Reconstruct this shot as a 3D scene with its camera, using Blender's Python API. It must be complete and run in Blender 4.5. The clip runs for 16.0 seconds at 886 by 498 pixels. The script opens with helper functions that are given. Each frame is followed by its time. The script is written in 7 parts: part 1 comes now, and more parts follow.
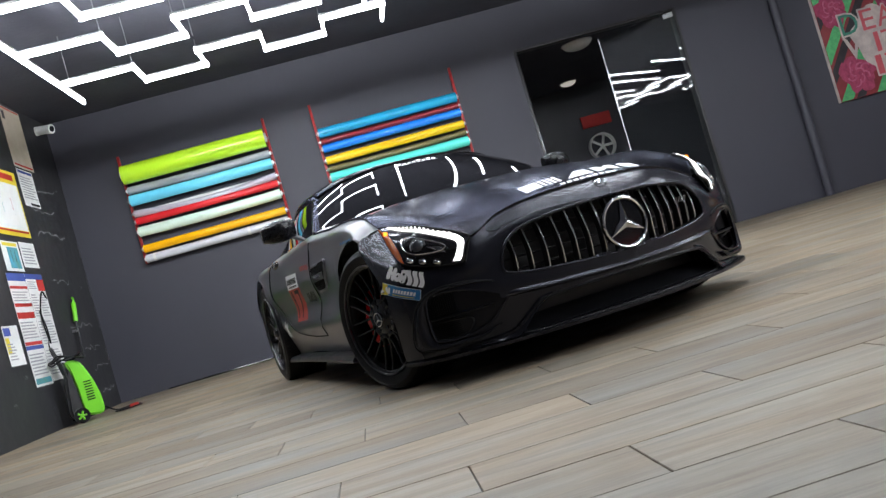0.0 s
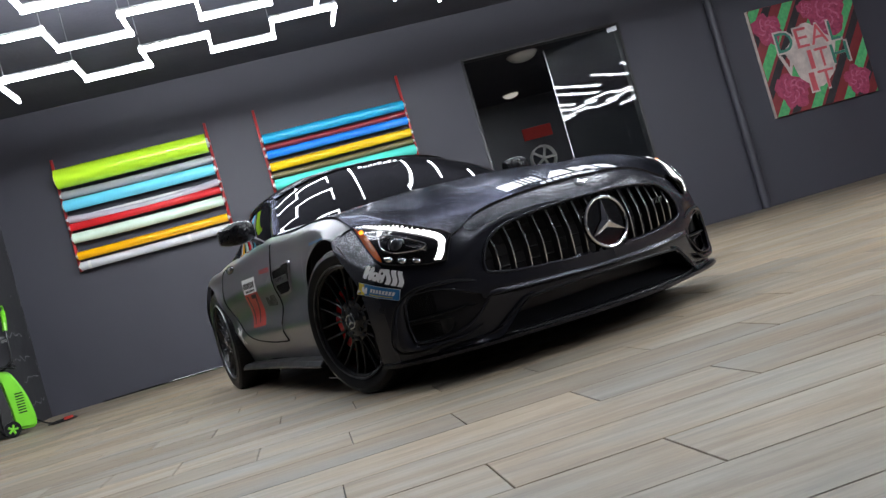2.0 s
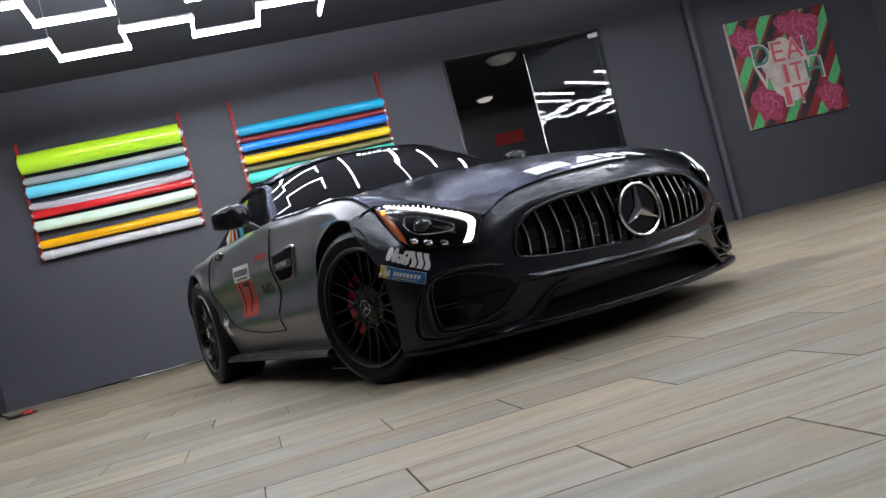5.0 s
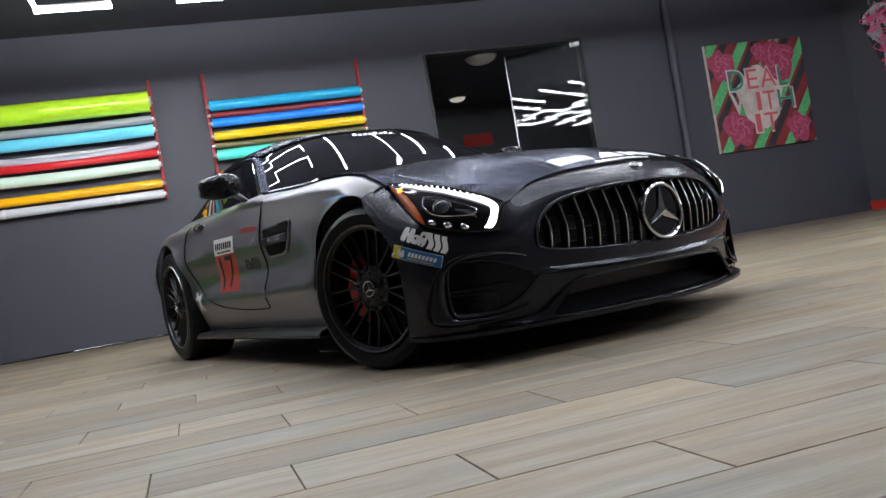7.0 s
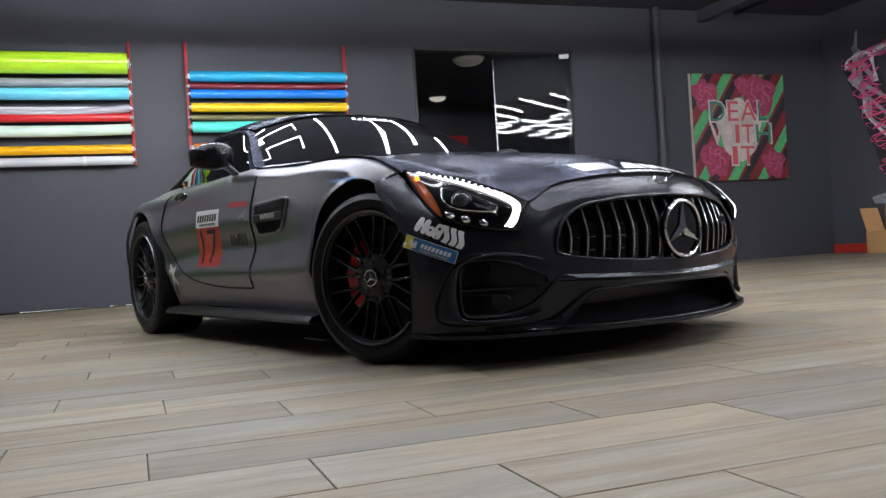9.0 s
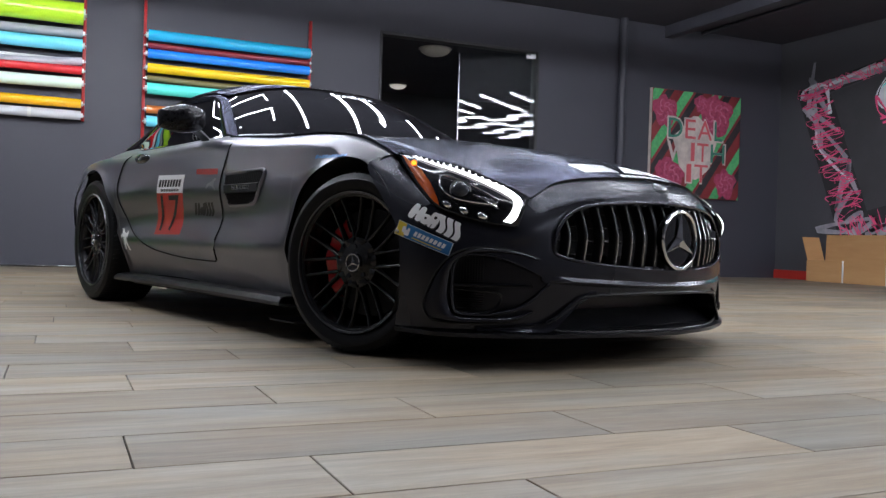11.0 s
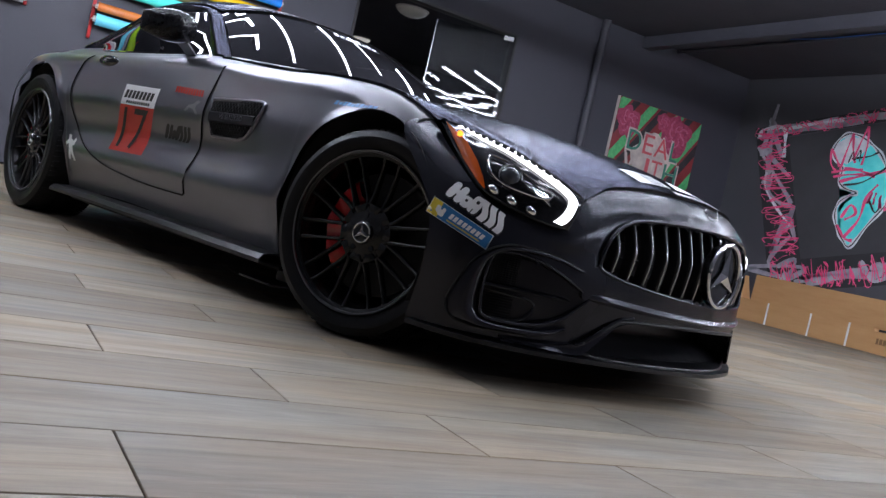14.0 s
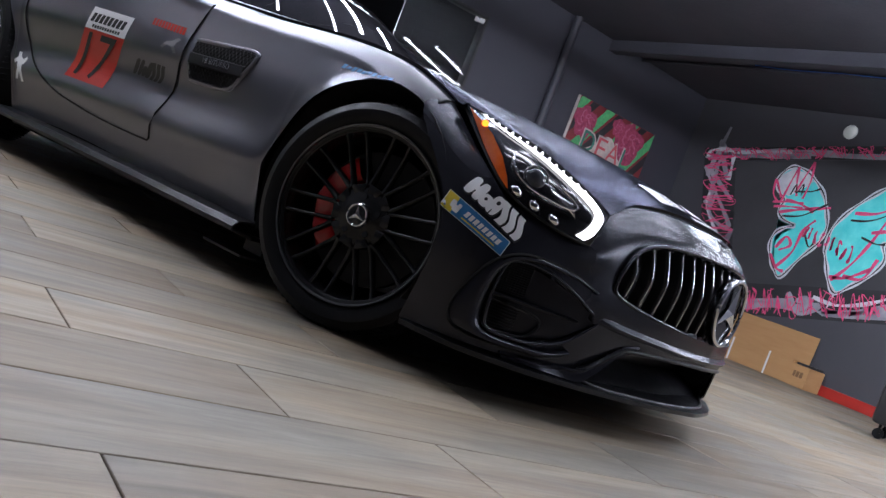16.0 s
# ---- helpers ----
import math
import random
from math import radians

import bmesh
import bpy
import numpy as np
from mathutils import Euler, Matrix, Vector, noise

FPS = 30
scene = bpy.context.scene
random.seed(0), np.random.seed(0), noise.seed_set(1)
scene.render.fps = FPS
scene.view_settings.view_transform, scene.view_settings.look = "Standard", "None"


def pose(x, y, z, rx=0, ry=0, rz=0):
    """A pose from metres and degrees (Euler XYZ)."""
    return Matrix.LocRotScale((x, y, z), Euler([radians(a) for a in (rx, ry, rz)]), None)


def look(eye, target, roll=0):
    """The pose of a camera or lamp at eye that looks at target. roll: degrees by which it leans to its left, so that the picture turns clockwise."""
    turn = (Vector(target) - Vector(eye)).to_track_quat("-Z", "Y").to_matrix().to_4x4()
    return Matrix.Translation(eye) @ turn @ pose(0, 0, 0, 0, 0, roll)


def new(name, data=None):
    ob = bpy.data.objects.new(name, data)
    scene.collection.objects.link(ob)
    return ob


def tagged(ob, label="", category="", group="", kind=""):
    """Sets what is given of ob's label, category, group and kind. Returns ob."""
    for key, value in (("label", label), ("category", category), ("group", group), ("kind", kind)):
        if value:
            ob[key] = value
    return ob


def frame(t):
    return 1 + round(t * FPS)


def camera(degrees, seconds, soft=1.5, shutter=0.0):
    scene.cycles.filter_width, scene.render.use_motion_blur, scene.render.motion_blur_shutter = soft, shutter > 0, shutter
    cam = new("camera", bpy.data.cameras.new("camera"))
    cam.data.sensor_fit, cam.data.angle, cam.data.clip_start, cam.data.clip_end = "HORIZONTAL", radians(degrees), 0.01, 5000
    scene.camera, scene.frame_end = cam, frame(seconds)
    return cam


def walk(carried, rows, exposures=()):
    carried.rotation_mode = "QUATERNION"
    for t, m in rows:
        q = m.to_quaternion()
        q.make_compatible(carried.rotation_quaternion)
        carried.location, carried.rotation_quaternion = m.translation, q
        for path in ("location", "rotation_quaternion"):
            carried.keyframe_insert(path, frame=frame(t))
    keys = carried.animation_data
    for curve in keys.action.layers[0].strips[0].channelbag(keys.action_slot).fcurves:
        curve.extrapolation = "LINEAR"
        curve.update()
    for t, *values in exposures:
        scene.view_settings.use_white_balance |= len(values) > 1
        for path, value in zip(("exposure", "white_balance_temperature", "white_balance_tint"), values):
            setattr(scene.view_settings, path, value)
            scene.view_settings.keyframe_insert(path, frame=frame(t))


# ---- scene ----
cam = camera(53.86, 16.0, soft=1.4)
PATH = [
    (0.0, (-0.512, -11.058, 0.426), (-0.138, -7.077, 0.536), -16.14),
    (0.5, (-0.550, -11.035, 0.429), (-0.102, -7.062, 0.529), -16.18),
    (1.0, (-0.594, -11.008, 0.427), (-0.064, -7.044, 0.524), -16.04),
    (1.5, (-0.641, -10.974, 0.422), (-0.025, -7.023, 0.518), -16.05),
    (2.0, (-0.693, -10.943, 0.424), (-0.003, -7.003, 0.508), -15.93),
    (2.5, (-0.741, -10.901, 0.422), (0.003, -6.971, 0.498), -16.02),
    (3.0, (-0.797, -10.836, 0.412), (0.003, -6.918, 0.494), -15.62),
    (5.5, (-0.993, -10.691, 0.401), (-0.045, -6.805, 0.460), -13.57),
    (6.0, (-1.054, -10.637, 0.397), (-0.041, -6.768, 0.445), -12.41),
    (6.5, (-1.111, -10.593, 0.398), (-0.035, -6.741, 0.433), -11.08),
    (7.0, (-1.166, -10.534, 0.396), (-0.026, -6.700, 0.421), -9.50),
    (7.5, (-1.211, -10.480, 0.396), (-0.026, -6.660, 0.417), -8.10),
    (8.0, (-1.252, -10.430, 0.397), (-0.019, -6.625, 0.413), -6.57),
    (8.5, (-1.282, -10.392, 0.397), (-0.002, -6.602, 0.410), -5.12),
    (9.0, (-1.321, -10.333, 0.396), (0.025, -6.567, 0.404), -3.55),
    (11.5, (-1.472, -10.053, 0.392), (0.221, -6.429, 0.345), 3.43),
    (12.0, (-1.505, -9.960, 0.382), (0.256, -6.369, 0.320), 5.38),
    (12.5, (-1.529, -9.882, 0.378), (0.279, -6.315, 0.298), 7.26),
    (13.0, (-1.556, -9.797, 0.382), (0.309, -6.259, 0.287), 9.07),
    (13.5, (-1.574, -9.717, 0.389), (0.347, -6.210, 0.282), 10.86),
    (14.0, (-1.584, -9.623, 0.395), (0.415, -6.160, 0.277), 12.75),
    (14.5, (-1.605, -9.537, 0.395), (0.478, -6.125, 0.269), 14.70),
    (15.0, (-1.621, -9.446, 0.391), (0.546, -6.085, 0.265), 16.63),
    (15.5, (-1.633, -9.368, 0.389), (0.611, -6.059, 0.264), 18.64),
    (16.0, (-1.650, -9.302, 0.384), (0.665, -6.042, 0.257), 20.79),
]
walk(cam, [(t, look(eye, target, roll)) for t, eye, target, roll in PATH],
     [(0.0, 0.0, 6450, 12), (5.5, 0.0, 6480, 12), (9.0, 0.0, 6480, 13), (12.5, 0.0, 6150, 16), (16.0, 0.0, 6050, 18)])

# ---------------------------------------------------------------- world and exposure
world = bpy.data.worlds.new("world")
world.use_nodes = True
world.node_tree.nodes["Background"].inputs["Color"].default_value = (0.5, 0.6, 0.8, 1)
world.node_tree.nodes["Background"].inputs["Strength"].default_value = 0.02
scene.world = world
scene.view_settings.exposure = 0.0
LED_POWER = 50.0


# ---------------------------------------------------------------- helpers
def bm_box(bm, lo, hi, bevel=0.0, seg=2):
    """An axis-aligned box in bm from corner lo to corner hi, with bevelled edges."""
    m = Matrix.LocRotScale([(a + b) / 2 for a, b in zip(lo, hi)], None, [max(b - a, 1e-4) for a, b in zip(lo, hi)])
    made = bmesh.ops.create_cube(bm, size=1.0, matrix=m)
    if bevel:
        vs = set(made["verts"])
        es = [e for e in bm.edges if e.verts[0] in vs and e.verts[1] in vs]
        bmesh.ops.bevel(bm, geom=es, offset=bevel, segments=seg, affect="EDGES", profile=0.5)
    return bm


def bm_cyl(bm, a, b, r, n=20, r2=None, caps=True):
    """A cylinder or cone from a to b."""
    a, b = Vector(a), Vector(b)
    d = b - a
    m = Matrix.Translation((a + b) / 2) @ d.to_track_quat("Z", "Y").to_matrix().to_4x4()
    bmesh.ops.create_cone(bm, cap_ends=caps, segments=n, radius1=r, radius2=r if r2 is None else r2, depth=d.length, matrix=m)
    return bm


def bm_tube(bm, pts, r, n=8, closed=False):
    """A round tube along points."""
    pts = [Vector(p) for p in pts]
    rings = []
    k = len(pts)
    up = Vector((0.03, 0.02, 1))
    for i, p in enumerate(pts):
        q0 = pts[(i - 1) % k] if (closed or i) else p
        q1 = pts[(i + 1) % k] if (closed or i < k - 1) else p
        t = (q1 - q0).normalized()
        s = t.cross(up)
        if s.length < 1e-3:
            s = t.cross(Vector((1, 0, 0)))
        s.normalize()
        w = s.cross(t)
        rings.append([bm.verts.new(p + r * (math.cos(2 * math.pi * j / n) * s + math.sin(2 * math.pi * j / n) * w)) for j in range(n)])
    for i in range(k if closed else k - 1):
        a, b = rings[i], rings[(i + 1) % k]
        for j in range(n):
            bm.faces.new((a[j], a[(j + 1) % n], b[(j + 1) % n], b[j]))
    if not closed:
        bm.faces.new(rings[0][::-1])
        bm.faces.new(rings[-1])
    return bm


def bm_prism(bm, outline, axis, lo, hi):
    """A flat outline of 2D points pulled along an axis ('x', 'y' or 'z') from lo to hi."""
    def put(p, d):
        return {"x": (d, p[0], p[1]), "y": (p[0], d, p[1]), "z": (p[0], p[1], d)}[axis]
    a = [bm.verts.new(put(p, lo)) for p in outline]
    b = [bm.verts.new(put(p, hi)) for p in outline]
    n = len(a)
    fs = [bm.faces.new(a), bm.faces.new(b[::-1])]
    for i in range(n):
        fs.append(bm.faces.new((a[i], b[i], b[(i + 1) % n], a[(i + 1) % n])))
    bmesh.ops.recalc_face_normals(bm, faces=fs)
    return bm


def spline(knots, x):
    """A smooth curve (cubic, monotone in knots' order) through (x, value) knots."""
    if x <= knots[0][0]:
        return knots[0][1]
    if x >= knots[-1][0]:
        return knots[-1][1]
    for i in range(len(knots) - 1):
        x0, y0 = knots[i]
        x1, y1 = knots[i + 1]
        if x0 <= x <= x1:
            h = x1 - x0
            d = (y1 - y0) / h
            m0 = d if i == 0 else (d + (y0 - knots[i - 1][1]) / (x0 - knots[i - 1][0])) / 2
            m1 = d if i == len(knots) - 2 else (d + (knots[i + 2][1] - y1) / (knots[i + 2][0] - x1)) / 2
            s = (x - x0) / h
            return ((1 + 2 * s) * y0 + s * h * m0) * (1 - s) ** 2 + ((3 - 2 * s) * y1 + (s - 1) * h * m1) * s * s
    return knots[-1][1]


def catmull(pts, n=8, closed=False):
    """A smooth line of points through pts."""
    pts = [Vector(p) for p in pts]
    k = len(pts)
    out = []
    for i in range(k if closed else k - 1):
        p = [pts[(i + j) % k] if closed else pts[min(max(i + j, 0), k - 1)] for j in (-1, 0, 1, 2)]
        for s in range(n):
            t = s / n
            out.append(0.5 * (2 * p[1] + (p[2] - p[0]) * t + (2 * p[0] - 5 * p[1] + 4 * p[2] - p[3]) * t * t + (3 * p[1] - p[0] - 3 * p[2] + p[3]) * t ** 3))
    if not closed:
        out.append(pts[-1])
    return out


def mesh_from(bm, name, material, smooth=False, angle=35):
    me = bpy.data.meshes.new(name)
    bm.to_mesh(me)
    bm.free()
    for m in material if isinstance(material, (list, tuple)) else [material]:
        me.materials.append(m)
    if smooth:
        me.polygons.foreach_set("use_smooth", [True] * len(me.polygons))
        me.set_sharp_from_angle(angle=radians(angle))
    return me


def part(name, bm, material, parent, label="", smooth=False, angle=35):
    """One mesh object under a thing or a part."""
    ob = new(name, mesh_from(bm, name, material, smooth, angle))
    ob.parent = parent
    if label:
        ob["label"] = label
    return ob


def thing(name, label, category, at=None, group="", kind=""):
    """An Empty that holds the parts of a thing."""
    ob = new(name)
    ob.empty_display_size = 0.1
    if at is not None:
        ob.matrix_world = at
    return tagged(ob, label, category, group, kind)


def solid(name, bm, material, label, category, group="", kind="", smooth=False, angle=35):
    """A thing or piece of the setting that is one mesh."""
    return tagged(new(name, mesh_from(bm, name, material, smooth, angle)), label, category, group, kind)


def text_mesh(words, size, depth=0.0, spacing=1.0, shear=0.0):
    """A bmesh of flat words in the xy plane, centred."""
    cu = bpy.data.curves.new("words", "FONT")
    cu.body, cu.size, cu.extrude, cu.align_x, cu.align_y, cu.space_character, cu.shear = words, size, depth, "CENTER", "CENTER", spacing, shear
    cu.resolution_u = 3
    ob = bpy.data.objects.new("words", cu)
    me = bpy.data.meshes.new_from_object(ob)
    bm = bmesh.new()
    bm.from_mesh(me)
    bpy.data.meshes.remove(me)
    bpy.data.objects.remove(ob)
    bpy.data.curves.remove(cu)
    return bm


# ---------------------------------------------------------------- materials
def mat(name, colour, rough=0.5, metal=0.0, colour2=None, scale=8.0, mix=0.5, bump=0.0, bump_scale=60.0, rough_var=0.0, coat=0.0, spec=0.5, stretch=(1, 1, 1), emit=0.0, vary=0.0):
    """A principled surface with colour drift at two scales, fine relief and uneven gloss."""
    m = bpy.data.materials.new(name)
    m.use_nodes = True
    nt = m.node_tree
    b = nt.nodes["Principled BSDF"]
    b.inputs["Roughness"].default_value = rough
    b.inputs["Metallic"].default_value = metal
    b.inputs["Coat Weight"].default_value = coat
    b.inputs["Coat Roughness"].default_value = 0.06
    b.inputs["Specular IOR Level"].default_value = spec
    b.inputs["Base Color"].default_value = (*colour, 1)
    if emit:
        b.inputs["Emission Color"].default_value = (*colour, 1)
        b.inputs["Emission Strength"].default_value = emit
    if colour2 or bump or rough_var or vary:
        co = nt.nodes.new("ShaderNodeTexCoord")
        mp = nt.nodes.new("ShaderNodeMapping")
        mp.inputs["Scale"].default_value = stretch
        nt.links.new(co.outputs["Object"], mp.inputs["Vector"])
        big = nt.nodes.new("ShaderNodeTexNoise")
        big.inputs["Scale"].default_value, big.inputs["Detail"].default_value, big.inputs["Roughness"].default_value = scale, 6, 0.62
        nt.links.new(mp.outputs["Vector"], big.inputs["Vector"])
        fine = nt.nodes.new("ShaderNodeTexNoise")
        fine.inputs["Scale"].default_value, fine.inputs["Detail"].default_value = bump_scale, 4
        nt.links.new(mp.outputs["Vector"], fine.inputs["Vector"])
    if colour2:
        ramp = nt.nodes.new("ShaderNodeValToRGB")
        ramp.color_ramp.elements[0].position, ramp.color_ramp.elements[1].position = 0.5 - mix / 2, 0.5 + mix / 2
        ramp.color_ramp.elements[0].color, ramp.color_ramp.elements[1].color = (*colour, 1), (*colour2, 1)
        nt.links.new(big.outputs["Fac"], ramp.inputs["Fac"])
        last = ramp.outputs["Color"]
        if vary:
            info = nt.nodes.new("ShaderNodeObjectInfo")
            hsv = nt.nodes.new("ShaderNodeHueSaturation")
            r = nt.nodes.new("ShaderNodeMapRange")
            r.inputs["To Min"].default_value, r.inputs["To Max"].default_value = 1 - vary, 1 + vary
            nt.links.new(info.outputs["Random"], r.inputs["Value"])
            nt.links.new(r.outputs["Result"], hsv.inputs["Value"])
            nt.links.new(last, hsv.inputs["Color"])
            last = hsv.outputs["Color"]
        nt.links.new(last, b.inputs["Base Color"])
    if rough_var:
        r = nt.nodes.new("ShaderNodeMapRange")
        r.inputs["From Min"].default_value, r.inputs["From Max"].default_value = 0.3, 0.7
        r.inputs["To Min"].default_value, r.inputs["To Max"].default_value = max(rough - rough_var, 0.02), min(rough + rough_var, 1)
        nt.links.new(big.outputs["Fac"], r.inputs["Value"])
        nt.links.new(r.outputs["Result"], b.inputs["Roughness"])
    if bump:
        bp = nt.nodes.new("ShaderNodeBump")
        bp.inputs["Strength"].default_value, bp.inputs["Distance"].default_value = 1.0, bump
        nt.links.new(fine.outputs["Fac"], bp.inputs["Height"])
        nt.links.new(bp.outputs["Normal"], b.inputs["Normal"])
    return m


def led_material(name, colour, strength):
    m = bpy.data.materials.new(name)
    m.use_nodes = True
    nt = m.node_tree
    e = nt.nodes.new("ShaderNodeEmission")
    e.inputs["Color"].default_value, e.inputs["Strength"].default_value = (*colour, 1), strength
    nt.links.new(e.outputs[0], nt.nodes["Material Output"].inputs["Surface"])
    return m


def glass_material(name, tint, rough=0.0, ior=1.5):
    m = bpy.data.materials.new(name)
    m.use_nodes = True
    b = m.node_tree.nodes["Principled BSDF"]
    b.inputs["Base Color"].default_value = (*tint, 1)
    b.inputs["Transmission Weight"].default_value = 1.0
    b.inputs["Roughness"].default_value, b.inputs["IOR"].default_value = rough, ior
    return m


M_WALL = mat("grey_wall_paint", (0.041, 0.041, 0.054), 0.55, colour2=(0.049, 0.049, 0.064), scale=1.3, bump=0.0006, bump_scale=90, rough_var=0.08)
M_WALL_R = mat("dark_wall_paint", (0.060, 0.060, 0.070), 0.5, colour2=(0.072, 0.072, 0.083), scale=1.3, bump=0.0006, bump_scale=90, rough_var=0.08)
M_CEIL = mat("black_ceiling_paint", (0.048, 0.048, 0.063), 0.75, colour2=(0.064, 0.064, 0.082), scale=2.0, bump=0.004, bump_scale=24)
M_RED = mat("red_lacquer", (0.48, 0.022, 0.020), 0.42, colour2=(0.36, 0.016, 0.016), scale=14, bump=0.0003)
M_STEEL = mat("brushed_steel", (0.55, 0.55, 0.56), 0.32, 1.0, colour2=(0.42, 0.42, 0.43), scale=20, rough_var=0.1)
M_ALU = mat("white_aluminium_channel", (0.6, 0.6, 0.6), 0.4, 0.0, colour2=(0.5, 0.5, 0.5), scale=10)
M_LED = led_material("led_diffuser", (0.90, 0.955, 1.0), LED_POWER)
M_CHROME = mat("chrome", (0.80, 0.80, 0.81), 0.10, 1.0, colour2=(0.7, 0.7, 0.72), scale=30, rough_var=0.02)
M_SATINCHROME = mat("satin_chrome", (0.62, 0.62, 0.63), 0.26, 1.0, colour2=(0.52, 0.52, 0.53), scale=30)
M_BLACKPLASTIC = mat("black_plastic", (0.014, 0.014, 0.015), 0.42, colour2=(0.022, 0.022, 0.023), scale=25, bump=0.0003, bump_scale=220)
M_RUBBER = mat("black_rubber", (0.007, 0.007, 0.008), 0.40, colour2=(0.010, 0.010, 0.0115), scale=18, bump=0.0006, bump_scale=160, rough_var=0.08, spec=0.18)
M_PAPER = mat("white_paper", (0.74, 0.74, 0.72), 0.8, colour2=(0.66, 0.66, 0.65), scale=6)
M_CARD = mat("brown_cardboard", (0.44, 0.235, 0.095), 0.82, colour2=(0.50, 0.285, 0.125), scale=3, bump=0.0006, bump_scale=120, stretch=(1, 1, 6))


def wall_scuffed():
    """Black wall paint with pale plaster scars and scuffs."""
    m = mat("scuffed_black_wall", (0.022, 0.022, 0.025), 0.55, colour2=(0.034, 0.034, 0.038), scale=2.2, bump=0.004, bump_scale=9)
    nt = m.node_tree
    b = nt.nodes["Principled BSDF"]
    co = nt.nodes.new("ShaderNodeTexCoord")
    n = nt.nodes.new("ShaderNodeTexNoise")
    n.inputs["Scale"].default_value, n.inputs["Detail"].default_value, n.inputs["Roughness"].default_value = 2.6, 9, 0.72
    mp = nt.nodes.new("ShaderNodeMapping")
    mp.inputs["Scale"].default_value = (1, 1, 2.2)
    nt.links.new(co.outputs["Object"], mp.inputs["Vector"])
    nt.links.new(mp.outputs["Vector"], n.inputs["Vector"])
    r = nt.nodes.new("ShaderNodeValToRGB")
    r.color_ramp.elements[0].position, r.color_ramp.elements[1].position = 0.63, 0.72
    nt.links.new(n.outputs["Fac"], r.inputs["Fac"])
    mx = nt.nodes.new("ShaderNodeMix")
    mx.data_type = "RGBA"
    nt.links.new(r.outputs["Color"], mx.inputs["Factor"])
    old = b.inputs["Base Color"].links[0].from_socket
    nt.links.new(old, mx.inputs["A"])
    mx.inputs["B"].default_value = (0.22, 0.22, 0.23, 1)
    nt.links.new(mx.outputs["Result"], b.inputs["Base Color"])
    return m


M_WALL_L = wall_scuffed()


def plank_material():
    """Wood-look porcelain: long grain, knots and a tone of its own for each plank."""
    m = bpy.data.materials.new("wood_look_tile")
    m.use_nodes = True
    nt = m.node_tree
    b = nt.nodes["Principled BSDF"]
    co = nt.nodes.new("ShaderNodeTexCoord")
    info = nt.nodes.new("ShaderNodeObjectInfo")
    geo = nt.nodes.new("ShaderNodeNewGeometry")
    rnd = nt.nodes.new("ShaderNodeMath")
    rnd.operation = "ADD"
    nt.links.new(info.outputs["Random"], rnd.inputs[0])
    nt.links.new(geo.outputs["Random Per Island"], rnd.inputs[1])
    off = nt.nodes.new("ShaderNodeVectorMath")
    off.operation = "SCALE"
    off.inputs[0].default_value = (17.0, 31.0, 5.0)
    nt.links.new(rnd.outputs[0], off.inputs["Scale"])
    add = nt.nodes.new("ShaderNodeVectorMath")
    nt.links.new(co.outputs["Object"], add.inputs[0])
    nt.links.new(off.outputs[0], add.inputs[1])
    mp = nt.nodes.new("ShaderNodeMapping")
    mp.inputs["Scale"].default_value = (1.1, 11.0, 1.0)
    nt.links.new(add.outputs[0], mp.inputs["Vector"])
    grain = nt.nodes.new("ShaderNodeTexNoise")
    grain.inputs["Scale"].default_value, grain.inputs["Detail"].default_value, grain.inputs["Roughness"].default_value, grain.inputs["Distortion"].default_value = 1.5, 8, 0.62, 0.7
    nt.links.new(mp.outputs["Vector"], grain.inputs["Vector"])
    mp2 = nt.nodes.new("ShaderNodeMapping")
    mp2.inputs["Scale"].default_value = (0.9, 2.6, 1.0)
    nt.links.new(add.outputs[0], mp2.inputs["Vector"])
    cloud = nt.nodes.new("ShaderNodeTexNoise")
    cloud.inputs["Scale"].default_value, cloud.inputs["Detail"].default_value = 1.6, 4
    nt.links.new(mp2.outputs["Vector"], cloud.inputs["Vector"])
    r1 = nt.nodes.new("ShaderNodeValToRGB")
    e = r1.color_ramp.elements
    e[0].position, e[0].color = 0.34, (0.104, 0.070, 0.040, 1)
    e[1].position, e[1].color = 0.66, (0.320, 0.270, 0.196, 1)
    mid = e.new(0.5)
    mid.color = (0.222, 0.176, 0.118, 1)
    nt.links.new(grain.outputs["Fac"], r1.inputs["Fac"])
    r2 = nt.nodes.new("ShaderNodeValToRGB")
    e = r2.color_ramp.elements
    e[0].position, e[0].color = 0.36, (0.178, 0.172, 0.148, 1)
    e[1].position, e[1].color = 0.64, (0.275, 0.200, 0.124, 1)
    nt.links.new(cloud.outputs["Fac"], r2.inputs["Fac"])
    mx = nt.nodes.new("ShaderNodeMix")
    mx.data_type = "RGBA"
    mx.inputs["Factor"].default_value = 0.55
    nt.links.new(r1.outputs["Color"], mx.inputs["A"])
    nt.links.new(r2.outputs["Color"], mx.inputs["B"])
    hsv = nt.nodes.new("ShaderNodeHueSaturation")
    tone = nt.nodes.new("ShaderNodeMapRange")
    tone.inputs["From Max"].default_value = 1.0
    tone.inputs["To Min"].default_value, tone.inputs["To Max"].default_value = 0.74, 1.18
    fr = nt.nodes.new("ShaderNodeMath")
    fr.operation = "FRACT"
    nt.links.new(rnd.outputs[0], fr.inputs[0])
    nt.links.new(fr.outputs[0], tone.inputs["Value"])
    nt.links.new(tone.outputs["Result"], hsv.inputs["Value"])
    fib = nt.nodes.new("ShaderNodeTexNoise")
